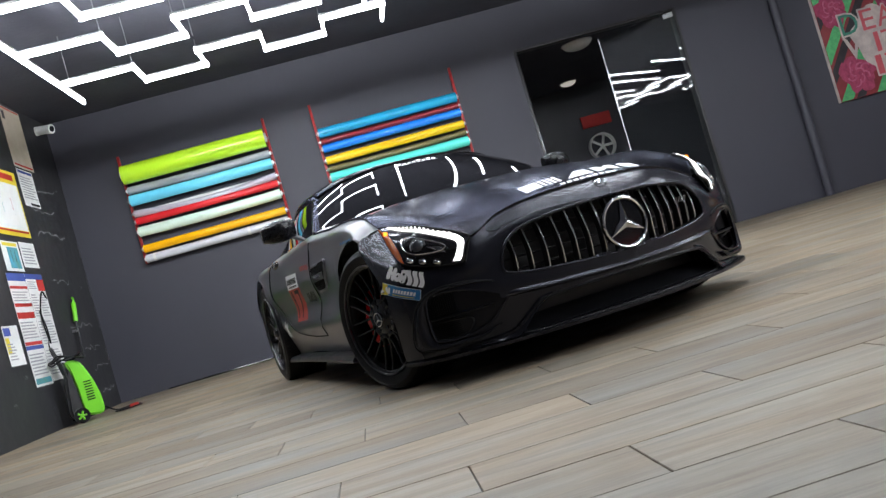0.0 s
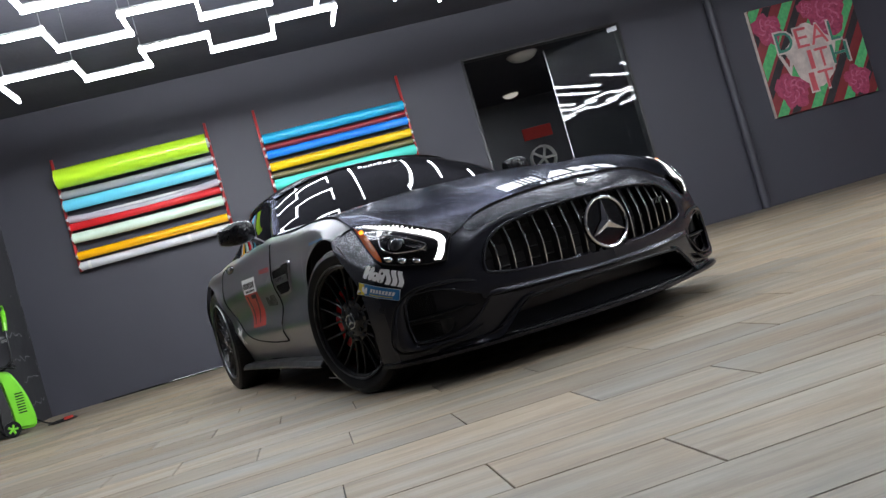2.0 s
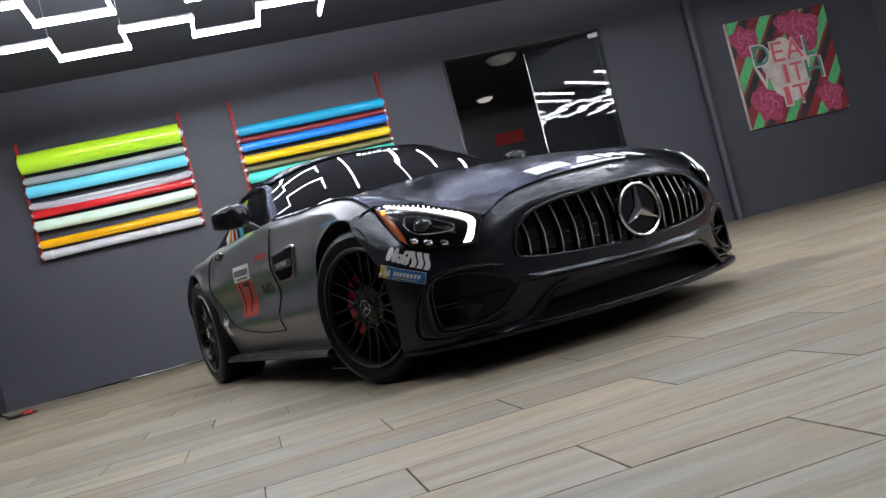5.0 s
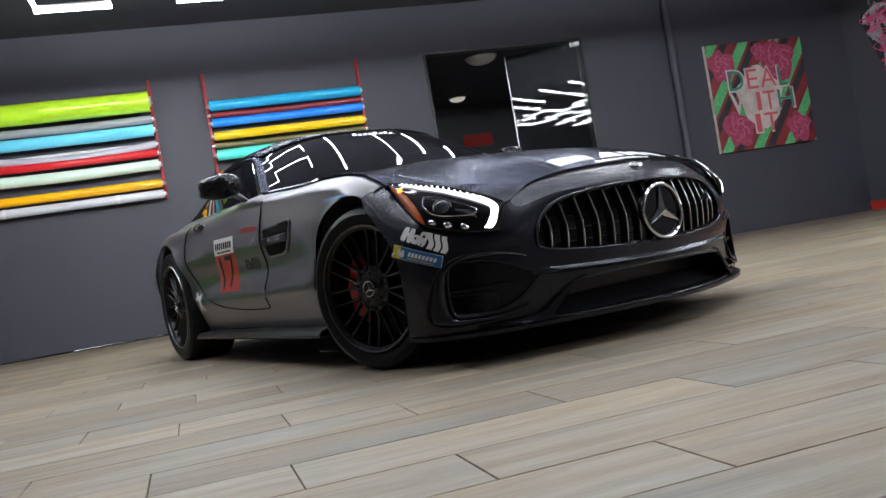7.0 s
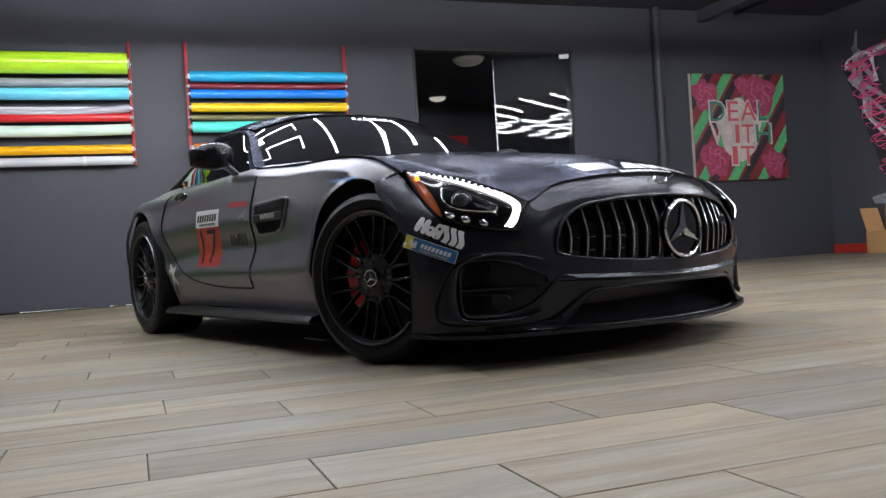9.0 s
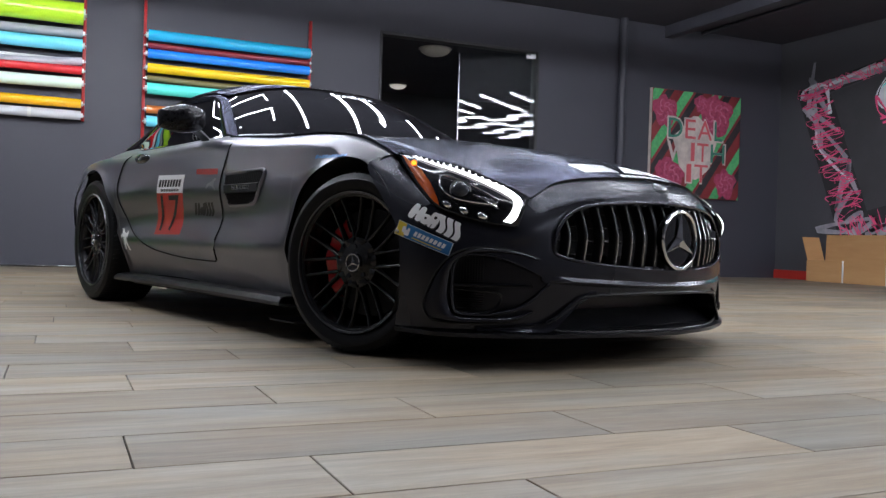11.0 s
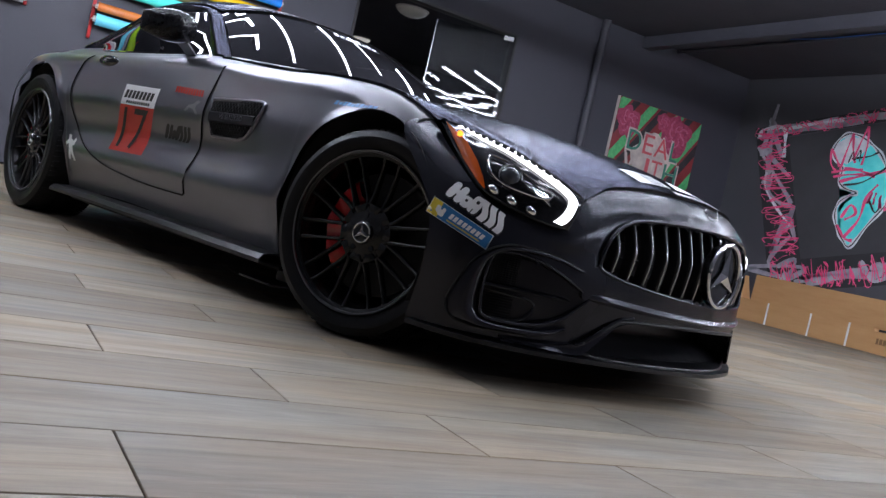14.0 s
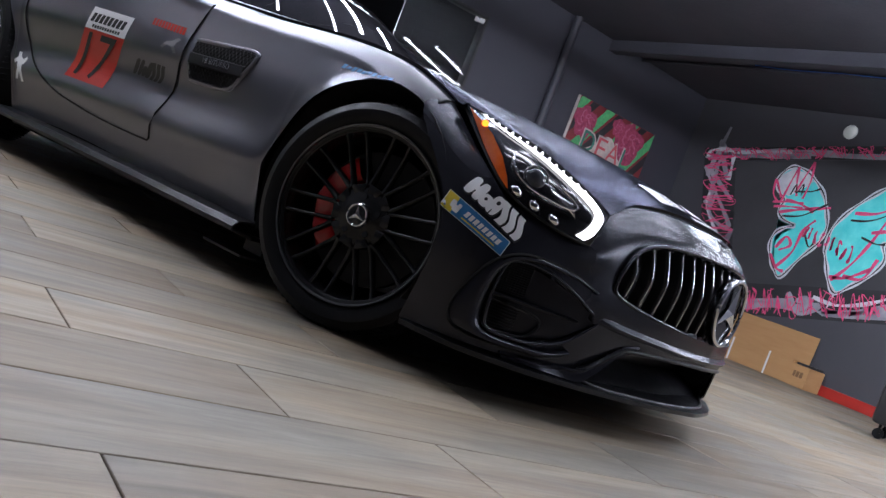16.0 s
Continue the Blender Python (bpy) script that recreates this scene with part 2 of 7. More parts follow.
    fib.inputs["Scale"].default_value, fib.inputs["Detail"].default_value, fib.inputs["Roughness"].default_value = 9.0, 5, 0.7
    nt.links.new(mp.outputs["Vector"], fib.inputs["Vector"])
    fr2 = nt.nodes.new("ShaderNodeMapRange")
    fr2.inputs["From Min"].default_value, fr2.inputs["From Max"].default_value = 0.3, 0.7
    fr2.inputs["To Min"].default_value, fr2.inputs["To Max"].default_value = 0.87, 1.12
    nt.links.new(fib.outputs["Fac"], fr2.inputs["Value"])
    fib_mix = nt.nodes.new("ShaderNodeMix")
    fib_mix.data_type, fib_mix.blend_type = "RGBA", "MULTIPLY"
    fib_mix.inputs["Factor"].default_value = 1.0
    nt.links.new(mx.outputs["Result"], fib_mix.inputs["A"])
    nt.links.new(fr2.outputs["Result"], fib_mix.inputs["B"])
    nt.links.new(fib_mix.outputs["Result"], hsv.inputs["Color"])
    nt.links.new(hsv.outputs["Color"], b.inputs["Base Color"])
    rr = nt.nodes.new("ShaderNodeMapRange")
    rr.inputs["From Min"].default_value, rr.inputs["From Max"].default_value = 0.3, 0.7
    rr.inputs["To Min"].default_value, rr.inputs["To Max"].default_value = 0.50, 0.64
    nt.links.new(cloud.outputs["Fac"], rr.inputs["Value"])
    nt.links.new(rr.outputs["Result"], b.inputs["Roughness"])
    bp = nt.nodes.new("ShaderNodeBump")
    bp.inputs["Distance"].default_value = 0.0012
    nt.links.new(grain.outputs["Fac"], bp.inputs["Height"])
    nt.links.new(bp.outputs["Normal"], b.inputs["Normal"])
    return m


M_PLANK = plank_material()
M_GROUT = mat("dark_grout", (0.045, 0.040, 0.035), 0.9, colour2=(0.065, 0.059, 0.052), scale=30)

# ---------------------------------------------------------------- the room
XL, XR, YB, ZC = -3.8, 8.6, -14.5, 3.56

bm = bmesh.new()
bm_box(bm, (XL - 0.2, YB - 0.2, -0.25), (XR + 0.2, 5.2, -0.006))
floor = solid("floor", bm, M_GROUT, "wood-look porcelain plank floor with dark grout joints", "floor", kind="structure")

bm = bmesh.new()
bm_box(bm, (XL - 0.2, YB - 0.2, ZC), (XR + 0.2, 5.2, ZC + 0.2))
for bx in (6.4,):
    bm_box(bm, (bx, YB, ZC - 0.16), (bx + 0.14, 0, ZC - 0.002))
ceiling = solid("ceiling", bm, M_CEIL, "matt black painted ceiling with shallow beams", "ceiling", kind="structure")

# north wall with the opening of the glass front
WX0, WX1, WZ1 = 2.12, 4.36, 2.96
bm = bmesh.new()
for lo, hi in (((XL - 0.2, 0, 0), (WX0, 0.18, ZC)), ((WX1, 0, 0), (XR + 0.2, 0.18, ZC)), ((WX0, 0, WZ1), (WX1, 0.18, ZC))):
    bm_box(bm, lo, hi)
wall_north = solid("wall_north", bm, M_WALL, "dark grey painted wall with a glazed opening", "wall", kind="structure")
bm = bmesh.new()
bm_box(bm, (XL - 0.2, YB, 0), (XL, 0, ZC))
wall_west = solid("wall_west", bm, M_WALL_L, "scuffed black wall with plaster scars", "wall", kind="structure")
bm = bmesh.new()
bm_box(bm, (XR, YB, 0), (XR + 0.2, 0, ZC))
wall_east = solid("wall_east", bm, M_WALL_R, "black painted wall with a graffiti mural", "wall", kind="structure")
bm = bmesh.new()
bm_box(bm, (XL - 0.2, YB - 0.2, 0), (XR + 0.2, YB, ZC))
wall_south = solid("wall_south", bm, M_WALL, "dark grey painted wall", "wall", kind="structure")

# ---------------------------------------------------------------- hanging light grid
ZL = 3.0
SEG = 0.583


def led_bar(parent, a, b):
    """One straight tube: a glowing diffuser under an aluminium channel."""
    a, b = Vector((*a, ZL)), Vector((*b, ZL))
    d = (b - a).normalized()
    s = Vector((-d.y, d.x, 0)) * 0.0105
    a, b = a - d * 0.02, b + d * 0.02
    bm = bmesh.new()
    for z0, z1, which in ((-0.028, 0.012, 0),):
        vs = [bm.verts.new(p + Vector((0, 0, z))) for p in (a - s, a + s, b + s, b - s) for z in (z0, z1)]
        for q in ((0, 2, 3, 1), (2, 4, 5, 3), (4, 6, 7, 5), (6, 0, 1, 7), (0, 6, 4, 2), (1, 3, 5, 7)):
            bm.faces.new([vs[i] for i in q])
    bmesh.ops.recalc_face_normals(bm, faces=bm.faces[:])
    tube = part("diffuser", bm, M_LED, parent, "glowing white diffuser")
    bm = bmesh.new()
    s2 = s * 1.15
    vs = [bm.verts.new(p + Vector((0, 0, z))) for p in (a - s2, a + s2, b + s2, b - s2) for z in (0.0135, 0.034)]
    for q in ((0, 2, 3, 1), (2, 4, 5, 3), (4, 6, 7, 5), (6, 0, 1, 7), (0, 6, 4, 2), (1, 3, 5, 7)):
        bm.faces.new([vs[i] for i in q])
    bmesh.ops.recalc_face_normals(bm, faces=bm.faces[:])
    part("channel", bm, M_ALU, parent)


def led_cable(parent, x, y):
    bm = bmesh.new()
    bm_cyl(bm, (x, y, ZL + 0.034), (x, y, ZC), 0.003, 6)
    part("cable", bm, M_STEEL, parent, "thin steel suspension cable")


for row in range(7):
    y_near, y_far = -2.62 - 0.94 * row, -3.09 - 0.94 * row
    fixture = thing("pendant_light", "white zigzag tube light hung from the ceiling on thin cables", "ceiling light", group="zigzag ceiling lights")
    x, y = -2.63, y_far
    pts = [(x, y)]
    first = 4 if row > 4 else 0
    if first:
        pts = [(-2.0 + SEG * first - 0.5, y)]
    xs = [-2.0 + SEG * i for i in range(first, 5 if row < 1 else 4 if row < 3 else 9)]
    for i, xx in enumerate(xs):
        pts.append((xx, y))
        y = y_near if y == y_far else y_far
        pts.append((xx, y))
    for p, q in zip(pts[:-1], pts[1:]):
        led_bar(fixture, p, q)
    for p in pts[1:-1:3]:
        led_cable(fixture, *p)
for x, y0, y1 in ((0.16, -3.15, -5.25), (0.92, -2.95, -5.05), (1.42, -2.6, -4.3), (2.05, -3.0, -5.1), (2.65, -3.0, -5.1)):
    fixture = thing("pendant_light", "straight white tube light hung on thin cables", "ceiling light", group="zigzag ceiling lights")
    led_bar(fixture, (x, y0), (x, (y0 + y1) / 2))
    led_bar(fixture, (x, (y0 + y1) / 2), (x, y1))
    for k in (0.1, 0.9):
        led_cable(fixture, x, y0 + (y1 - y0) * k)
for row in range(5):
    y_near, y_far = -5.6 - 1.75 * row, -6.3 - 1.75 * row
    fixture = thing("pendant_light", "white zigzag tube light hung from the ceiling on thin cables", "ceiling light", group="zigzag ceiling lights")
    pts, y = [(3.9, y_far)], y_far
    for xx in [4.4 + SEG * i for i in range(7)]:
        pts.append((xx, y))
        y = y_near if y == y_far else y_far
        pts.append((xx, y))
    for p, q in zip(pts[:-1], pts[1:]):
        led_bar(fixture, p, q)
    for p in pts[1:-1:3]:
        led_cable(fixture, *p)
fixture = thing("pendant_light", "long straight white tube light hung on thin cables", "ceiling light", group="zigzag ceiling lights")
for k in range(5):
    led_bar(fixture, (-2.66, -2.45 - 0.94 * k), (-2.66, -2.45 - 0.94 * (k + 1)))
for k in (0.3, 2.4, 4.4):
    led_cable(fixture, -2.66, -2.45 - k)

# ---------------------------------------------------------------- vinyl roll racks
def film(name, c, rough=0.17):
    return mat(name, c, rough, colour2=tuple(min(1, v * 1.12 + 0.01) for v in c), scale=3, mix=0.6, coat=0.45, bump=0.0009, bump_scale=7, stretch=(0.5, 1, 1))


def roll_rack(x0, x1, z0, z1):
    rack = thing("roll_rack", "red lacquered wall rack of two upright bars with pegs", "rack", group="vinyl roll racks")
    for x in (x0, x1):
        bm = bmesh.new()
        bm_box(bm, (x - 0.016, -0.045, z0), (x + 0.016, -0.004, z1), 0.004)
        rail = part("upright", bm, M_RED, rack, smooth=True)
    return rack


def vinyl_roll(x0, x1, z, r, m, label, sag=0.0, over=0.02, peel=0.0):
    """A roll of film on a peg: wound film, cardboard core, sometimes a loose free edge."""
    yc = -0.06 - r
    roll = thing("vinyl_roll", label, "vinyl roll", group="rolls of wrapping film")
    bm = bmesh.new()
    n, k = 28, 14
    rings = []
    for i in range(k + 1):
        t = i / k
        xx = x0 + (x1 - x0) * t
        zz = z - sag * math.sin(math.pi * t)
        rr = r * (1 + 0.012 * math.sin(7.3 * t + z * 9))
        rings.append([bm.verts.new((xx, yc + rr * math.cos(2 * math.pi * j / n), zz + rr * math.sin(2 * math.pi * j / n))) for j in range(n)])
    for a, b in zip(rings[:-1], rings[1:]):
        for j in range(n):
            bm.faces.new((a[j], b[j], b[(j + 1) % n], a[(j + 1) % n]))
    for ring, rev in ((rings[0], False), (rings[-1], True)):
        inner = [bm.verts.new(Vector((v.co.x, yc + (v.co.y - yc) * 0.55, z + (v.co.z - z) * 0.55))) for v in ring]
        for j in range(n):
            q = (ring[j], ring[(j + 1) % n], inner[(j + 1) % n], inner[j])
            bm.faces.new(q[::-1] if rev else q)
    if peel:
        a = [bm.verts.new((x0 + (x1 - x0) * i / 12, yc - r * 0.98, z - 0.1 * r)) for i in range(13)]
        b = [bm.verts.new((x0 + (x1 - x0) * i / 12, yc - r * 0.75, z - r - peel * (0.7 + 0.3 * math.sin(i * 1.1)))) for i in range(13)]
        for i in range(12):
            bm.faces.new((a[i], a[i + 1], b[i + 1], b[i]))
    bmesh.ops.recalc_face_normals(bm, faces=bm.faces[:])
    part("film", bm, m, roll, smooth=True, angle=50)
    bm = bmesh.new()
    bm_cyl(bm, (x0 - over, yc, z), (x1 + over, yc, z), r * 0.5, 16)
    part("core", bm, M_PAPER, roll, "pale cardboard core tube", smooth=True)
    for x in (x0 - 0.03, x1 + 0.03):
        bm = bmesh.new()
        bm_cyl(bm, (x, -0.03, z), (x, yc - 0.01, z), 0.006, 8)
        part("peg", bm, M_STEEL, roll)
    return roll


roll_rack(-3.05, -1.22, 1.56, 2.94)
roll_rack(-0.61, 1.24, 1.42, 2.95)
GLOSS = {
    "lime": film("lime_green_film", (0.56, 0.95, 0.03)), "grey": film("grey_film", (0.33, 0.34, 0.36)),
    "sky": film("sky_blue_film", (0.16, 0.70, 0.98)), "lilac": film("lilac_film", (0.50, 0.46, 0.52)),
    "red": film("red_film", (0.68, 0.016, 0.024)), "mint": film("mint_white_film", (0.72, 0.92, 0.76)),
    "orange": film("amber_film", (1.0, 0.47, 0.001)), "silver": film("silver_film", (0.60, 0.61, 0.64)),
    "teal": film("teal_blue_film", (0.010, 0.40, 0.68)), "wine": film("wine_red_film", (0.20, 0.012, 0.018)),
    "blue": film("bright_blue_film", (0.003, 0.23, 0.90)), "yellow": film("yellow_film", (1.0, 0.60, 0.002)),
    "olive": film("olive_film", (0.15, 0.13, 0.05)), "turq": film("turquoise_film", (0.09, 0.78, 0.66)), "rust": film("rust_orange_film", (0.62, 0.17, 0.03)),
}
A0, A1 = -3.02, -1.24
for z, r, c, sag, lab in ((2.665, 0.118, "lime", 0, "thick glossy lime green vinyl film roll on the rack"), (2.475, 0.048, "grey", 0.01, "thin grey vinyl film roll on the rack"),
                          (2.345, 0.068, "sky", 0.005, "glossy sky blue vinyl film roll on the rack"), (2.185, 0.042, "lilac", 0.05, "pale lilac vinyl film roll sagging on the rack"),
                          (2.085, 0.046, "red", 0, "glossy red vinyl film roll on the rack"), (1.95, 0.062, "mint", 0.012, "pale mint vinyl film roll on the rack"),
                          (1.735, 0.050, "orange", 0, "amber orange vinyl film roll on the rack"), (1.61, 0.050, "silver", 0, "silver vinyl film roll with white tape bands")):
    vinyl_roll(A0, A1, z, r, GLOSS[c], lab, sag)
B0, B1 = -0.585, 1.215
for z, r, c, sag, lab in ((2.545, 0.062, "teal", 0, "glossy teal blue vinyl film roll on the rack"), (2.44, 0.036, "wine", 0.008, "thin wine red vinyl film roll on the rack"),
                          (2.345, 0.052, "blue", 0, "glossy bright blue vinyl film roll on the rack"), (2.19, 0.052, "yellow", 0, "glossy yellow vinyl film roll on the rack"),
                          (2.08, 0.034, "olive", 0.008, "thin olive vinyl film roll on the rack"), (1.965, 0.064, "turq", 0, "glossy turquoise vinyl film roll on the rack"),
                          (1.74, 0.045, "rust", 0, "rust orange vinyl film roll on the rack"), (1.61, 0.06, "sky", 0, "pale blue vinyl film roll on the lowest pegs")):
    vinyl_roll(B0, B1, z, r, GLOSS[c], lab, sag)

# ---------------------------------------------------------------- glass front and the dark room behind it
M_GLASS = glass_material("clear_glass", (0.93, 0.98, 0.97), ior=1.45)
M_DARKFRAME = mat("dark_metal_frame", (0.05, 0.05, 0.052), 0.4, 0.6, colour2=(0.07, 0.07, 0.072), scale=12)
front = thing("window_1", "glazed shop front with dark metal frame and one open half", "window", kind="structure")
bm = bmesh.new()
for lo, hi in (((WX0, -0.012, 0), (WX0 + 0.035, 0.14, WZ1)), ((WX1 - 0.035, -0.012, 0), (WX1, 0.14, WZ1)), ((WX0 + 0.035, -0.012, WZ1 - 0.035), (WX1 - 0.035, 0.14, WZ1))):
    bm_box(bm, lo, hi, 0.004)
part("window_frame", bm, M_DARKFRAME, front, smooth=True)
HINGE = Matrix.Translation((WX1 - 0.04, 0.03, 0)) @ Euler((0, 0, radians(-26))).to_matrix().to_4x4()
bm = bmesh.new()
bm_box(bm, (-1.0, -0.006, 0.02), (0, 0.006, WZ1 - 0.04))
bmesh.ops.transform(bm, matrix=HINGE, verts=bm.verts[:])
pane = part("door_leaf", bm, M_GLASS, front, "frameless glass door ajar, mirroring the ceiling lights")
pane.visible_shadow = False
bm = bmesh.new()
bm_box(bm, (-1.012, -0.008, 0.02), (-1.001, 0.008, WZ1 - 0.04), 0.002)
bmesh.ops.transform(bm, matrix=HINGE, verts=bm.verts[:])
part("glass_edge", bm, M_STEEL, front, "bright polished glass edge")
bm = bmesh.new()
bm_box(bm, (-0.12, -0.02, WZ1 - 0.10), (0.01, 0.02, WZ1 - 0.04), 0.004)
bmesh.ops.transform(bm, matrix=HINGE, verts=bm.verts[:])
part("patch_fitting", bm, M_STEEL, front)
# swung-back glass door leaf
bm = bmesh.new()
bm_box(bm, (WX0 + 0.045, 0.05, 0.02), (WX0 + 0.057, 1.05, WZ1 - 0.06))
leaf = part("door_leaf", bm, M_GLASS, front, "open frameless glass door leaf")
leaf.visible_shadow = False
# back room
bm = bmesh.new()
bm_box(bm, (0.6, 4.6, 0), (7.4, 4.75, 3.3))
bm_box(bm, (0.45, 0.18, 0), (0.6, 4.75, 3.3))
bm_box(bm, (7.4, 0.18, 0), (7.55, 4.75, 3.3))
wall_back = solid("wall_back_room", bm, M_WALL_R, "dark walls of the room behind the glass", "wall", kind="structure")
bm = bmesh.new()
bm_box(bm, (0.45, 0.18, 3.05), (7.55, 4.75, 3.15))
solid("ceiling_back_room", bm, M_CEIL, "dark ceiling of the room behind the glass", "ceiling", kind="structure")


def dome(name, at, r, axis, label, m):
    ob = thing(name, label, "ceiling light")
    bm = bmesh.new()
    n, k = 24, 7
    ax = Vector(axis).normalized()
    s = ax.orthogonal().normalized()
    w = ax.cross(s)
    rings = []
    for i in range(k):
        a = math.pi / 2 * i / k
        rings.append([bm.verts.new(Vector(at) + ax * (0.45 * r * math.sin(a) + 0.012) + r * math.cos(a) * (math.cos(2 * math.pi * j / n) * s + math.sin(2 * math.pi * j / n) * w)) for j in range(n)])
    top = bm.verts.new(Vector(at) + ax * (0.45 * r + 0.012))
    for a, b in zip(rings[:-1], rings[1:]):
        for j in range(n):
            bm.faces.new((a[j], a[(j + 1) % n], b[(j + 1) % n], b[j]))
    for j in range(n):
        bm.faces.new((rings[-1][j], rings[-1][(j + 1) % n], top))
    bmesh.ops.recalc_face_normals(bm, faces=bm.faces[:])
    part("shade", bm, m, ob, "white opal shade", smooth=True)
    bm = bmesh.new()
    bm_cyl(bm, Vector(at), Vector(at) + ax * 0.014, r * 1.08, 24)
    part("base", bm, M_ALU, ob)
    return ob


M_OPAL = mat("opal_plastic", (0.8, 0.8, 0.77), 0.35, colour2=(0.74, 0.74, 0.71), scale=20)
M_OPAL_LIT = mat("lit_opal_plastic", (0.8, 0.76, 0.66), 0.35, colour2=(0.74, 0.70, 0.60), scale=20, emit=0.5)
dome("dome_light", (3.82, 3.85, 3.05), 0.14, (0, 0, -1), "dimly lit round dome light on the ceiling behind the glass", M_OPAL_LIT)
dome("dome_light", (3.26, 0.95, 3.05), 0.21, (0, 0, -1), "large unlit grey dome light on the ceiling behind the glass", M_OPAL)

# ---------------------------------------------------------------- the car: x forward from the front axle, y to its left, z up
from mathutils.bvhtree import BVHTree

CAR_AT = pose(0.334, -7.012, 0, 0, 0, -74.87)


def satin_paint(name, rough, spec):
    """Satin black wrap film: dark, a little metallic, with a soft wide sheen."""
    m = mat(name, (0.0115, 0.0115, 0.0155), rough, 0.0, colour2=(0.0125, 0.0125, 0.0170), scale=2.4, spec=spec)
    m.node_tree.nodes["Principled BSDF"].inputs["Specular Tint"].default_value = (0.86, 0.89, 1.0, 1)
    return m


def shaded_nose_film():
    """Satin grey metallic wrap; weaker reflections towards the nose painted in as near black."""
    m = mat("satin_grey_shaded_nose_film", (0.195, 0.195, 0.224), 0.275, 0.95, colour2=(0.203, 0.203, 0.233), scale=2.0)
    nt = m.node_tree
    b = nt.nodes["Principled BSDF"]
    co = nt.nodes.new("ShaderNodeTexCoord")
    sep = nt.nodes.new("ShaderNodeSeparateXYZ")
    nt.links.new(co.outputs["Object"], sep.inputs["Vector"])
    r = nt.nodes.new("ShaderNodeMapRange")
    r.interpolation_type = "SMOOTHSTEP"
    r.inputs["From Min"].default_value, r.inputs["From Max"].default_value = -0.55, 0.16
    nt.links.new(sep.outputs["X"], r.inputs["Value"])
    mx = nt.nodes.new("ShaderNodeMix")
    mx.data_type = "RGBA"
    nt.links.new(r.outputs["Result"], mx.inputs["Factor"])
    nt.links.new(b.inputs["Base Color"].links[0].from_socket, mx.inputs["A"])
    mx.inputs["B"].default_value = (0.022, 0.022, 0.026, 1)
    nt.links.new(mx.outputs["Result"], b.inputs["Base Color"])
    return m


M_SATIN = mat("satin_dark_metallic_film", (0.037, 0.037, 0.042), 0.25, 1.0, colour2=(0.040, 0.040, 0.045), scale=2.0)
M_SATIN.node_tree.nodes["Principled BSDF"].inputs["Specular Tint"].default_value = (0.50, 0.51, 0.56, 1)
M_BUMPER = satin_paint("satin_black_bumper", 0.25, 0.46)
M_SATINGREY = shaded_nose_film()
M_GLOSSBLACK = mat("gloss_black", (0.006, 0.006, 0.007), 0.07, colour2=(0.010, 0.010, 0.011), scale=9, coat=0.6, rough_var=0.02)
M_MIRRORCAP = mat("gloss_carbon_cap", (0.004, 0.004, 0.005), 0.10, colour2=(0.010, 0.010, 0.011), scale=60, mix=0.2, spec=0.22)
M_TRIM = mat("dark_grey_trim", (0.012, 0.012, 0.014), 0.34, colour2=(0.017, 0.017, 0.020), scale=14, rough_var=0.06, spec=0.25)
M_SEAM = mat("panel_gap", (0.0045, 0.0045, 0.005), 0.9)
M_TINT = mat("tinted_glass", (0.004, 0.004, 0.005), 0.015, colour2=(0.006, 0.006, 0.007), scale=3, spec=0.35)
M_WHEEL = mat("satin_black_alloy", (0.008, 0.008, 0.0092), 0.24, 0.0, colour2=(0.008, 0.008, 0.009), scale=20, spec=0.36)
M_RIMEDGE = mat("dark_machined_edge", (0.20, 0.20, 0.205), 0.32, 1.0, colour2=(0.15, 0.15, 0.155), scale=30)
M_DISC = mat("brake_iron", (0.020, 0.020, 0.020), 0.5, 0.5, colour2=(0.012, 0.012, 0.012), scale=30)
M_CALIPER = mat("red_caliper_paint", (0.58, 0.006, 0.010), 0.25, colour2=(0.46, 0.005, 0.008), scale=16, coat=0.4)
M_VENTMESH = mat("matt_black_mesh", (0.010, 0.010, 0.011), 0.65, colour2=(0.014, 0.014, 0.015), scale=40, spec=0.12)
M_MESH = mat("black_mesh_grille", (0.005, 0.005, 0.006), 0.45, colour2=(0.008, 0.008, 0.009), scale=40)
M_DRL = led_material("daytime_light", (1.0, 0.99, 0.97), 5.0)
M_BLINK = led_material("amber_bulb", (1.0, 0.24, 0.015), 3.2)
M_AMBER = mat("amber_reflector", (0.48, 0.080, 0.003), 0.22, colour2=(0.38, 0.055, 0.002), scale=60, coat=0.15, bump=0.0008, bump_scale=260)
M_LAMP = mat("lamp_housing", (0.006, 0.006, 0.007), 0.10, 0.0, colour2=(0.012, 0.012, 0.014), scale=16, coat=0.15)
M_LENS = mat("projector_lens", (0.03, 0.034, 0.042), 0.05, 0.2, colour2=(0.07, 0.075, 0.09), scale=40, coat=0.5)
M_WHITE = mat("white_vinyl", (0.86, 0.86, 0.87), 0.4, colour2=(0.80, 0.80, 0.81), scale=18)
M_STICKRED = mat("red_vinyl", (0.55, 0.035, 0.02), 0.35, colour2=(0.48, 0.03, 0.02), scale=10)
M_STICKBLUE = mat("blue_vinyl", (0.03, 0.19, 0.46), 0.4, colour2=(0.025, 0.16, 0.40), scale=14)
M_STICKYELLOW = mat("yellow_vinyl", (0.80, 0.62, 0.05), 0.4, colour2=(0.70, 0.54, 0.05), scale=14)
M_STICKBLACK = mat("black_vinyl", (0.008, 0.008, 0.008), 0.45, colour2=(0.014, 0.014, 0.014), scale=14)

car = thing("sports_car", "low satin black sports coupe with race stickers on the floor", "car", at=CAR_AT)


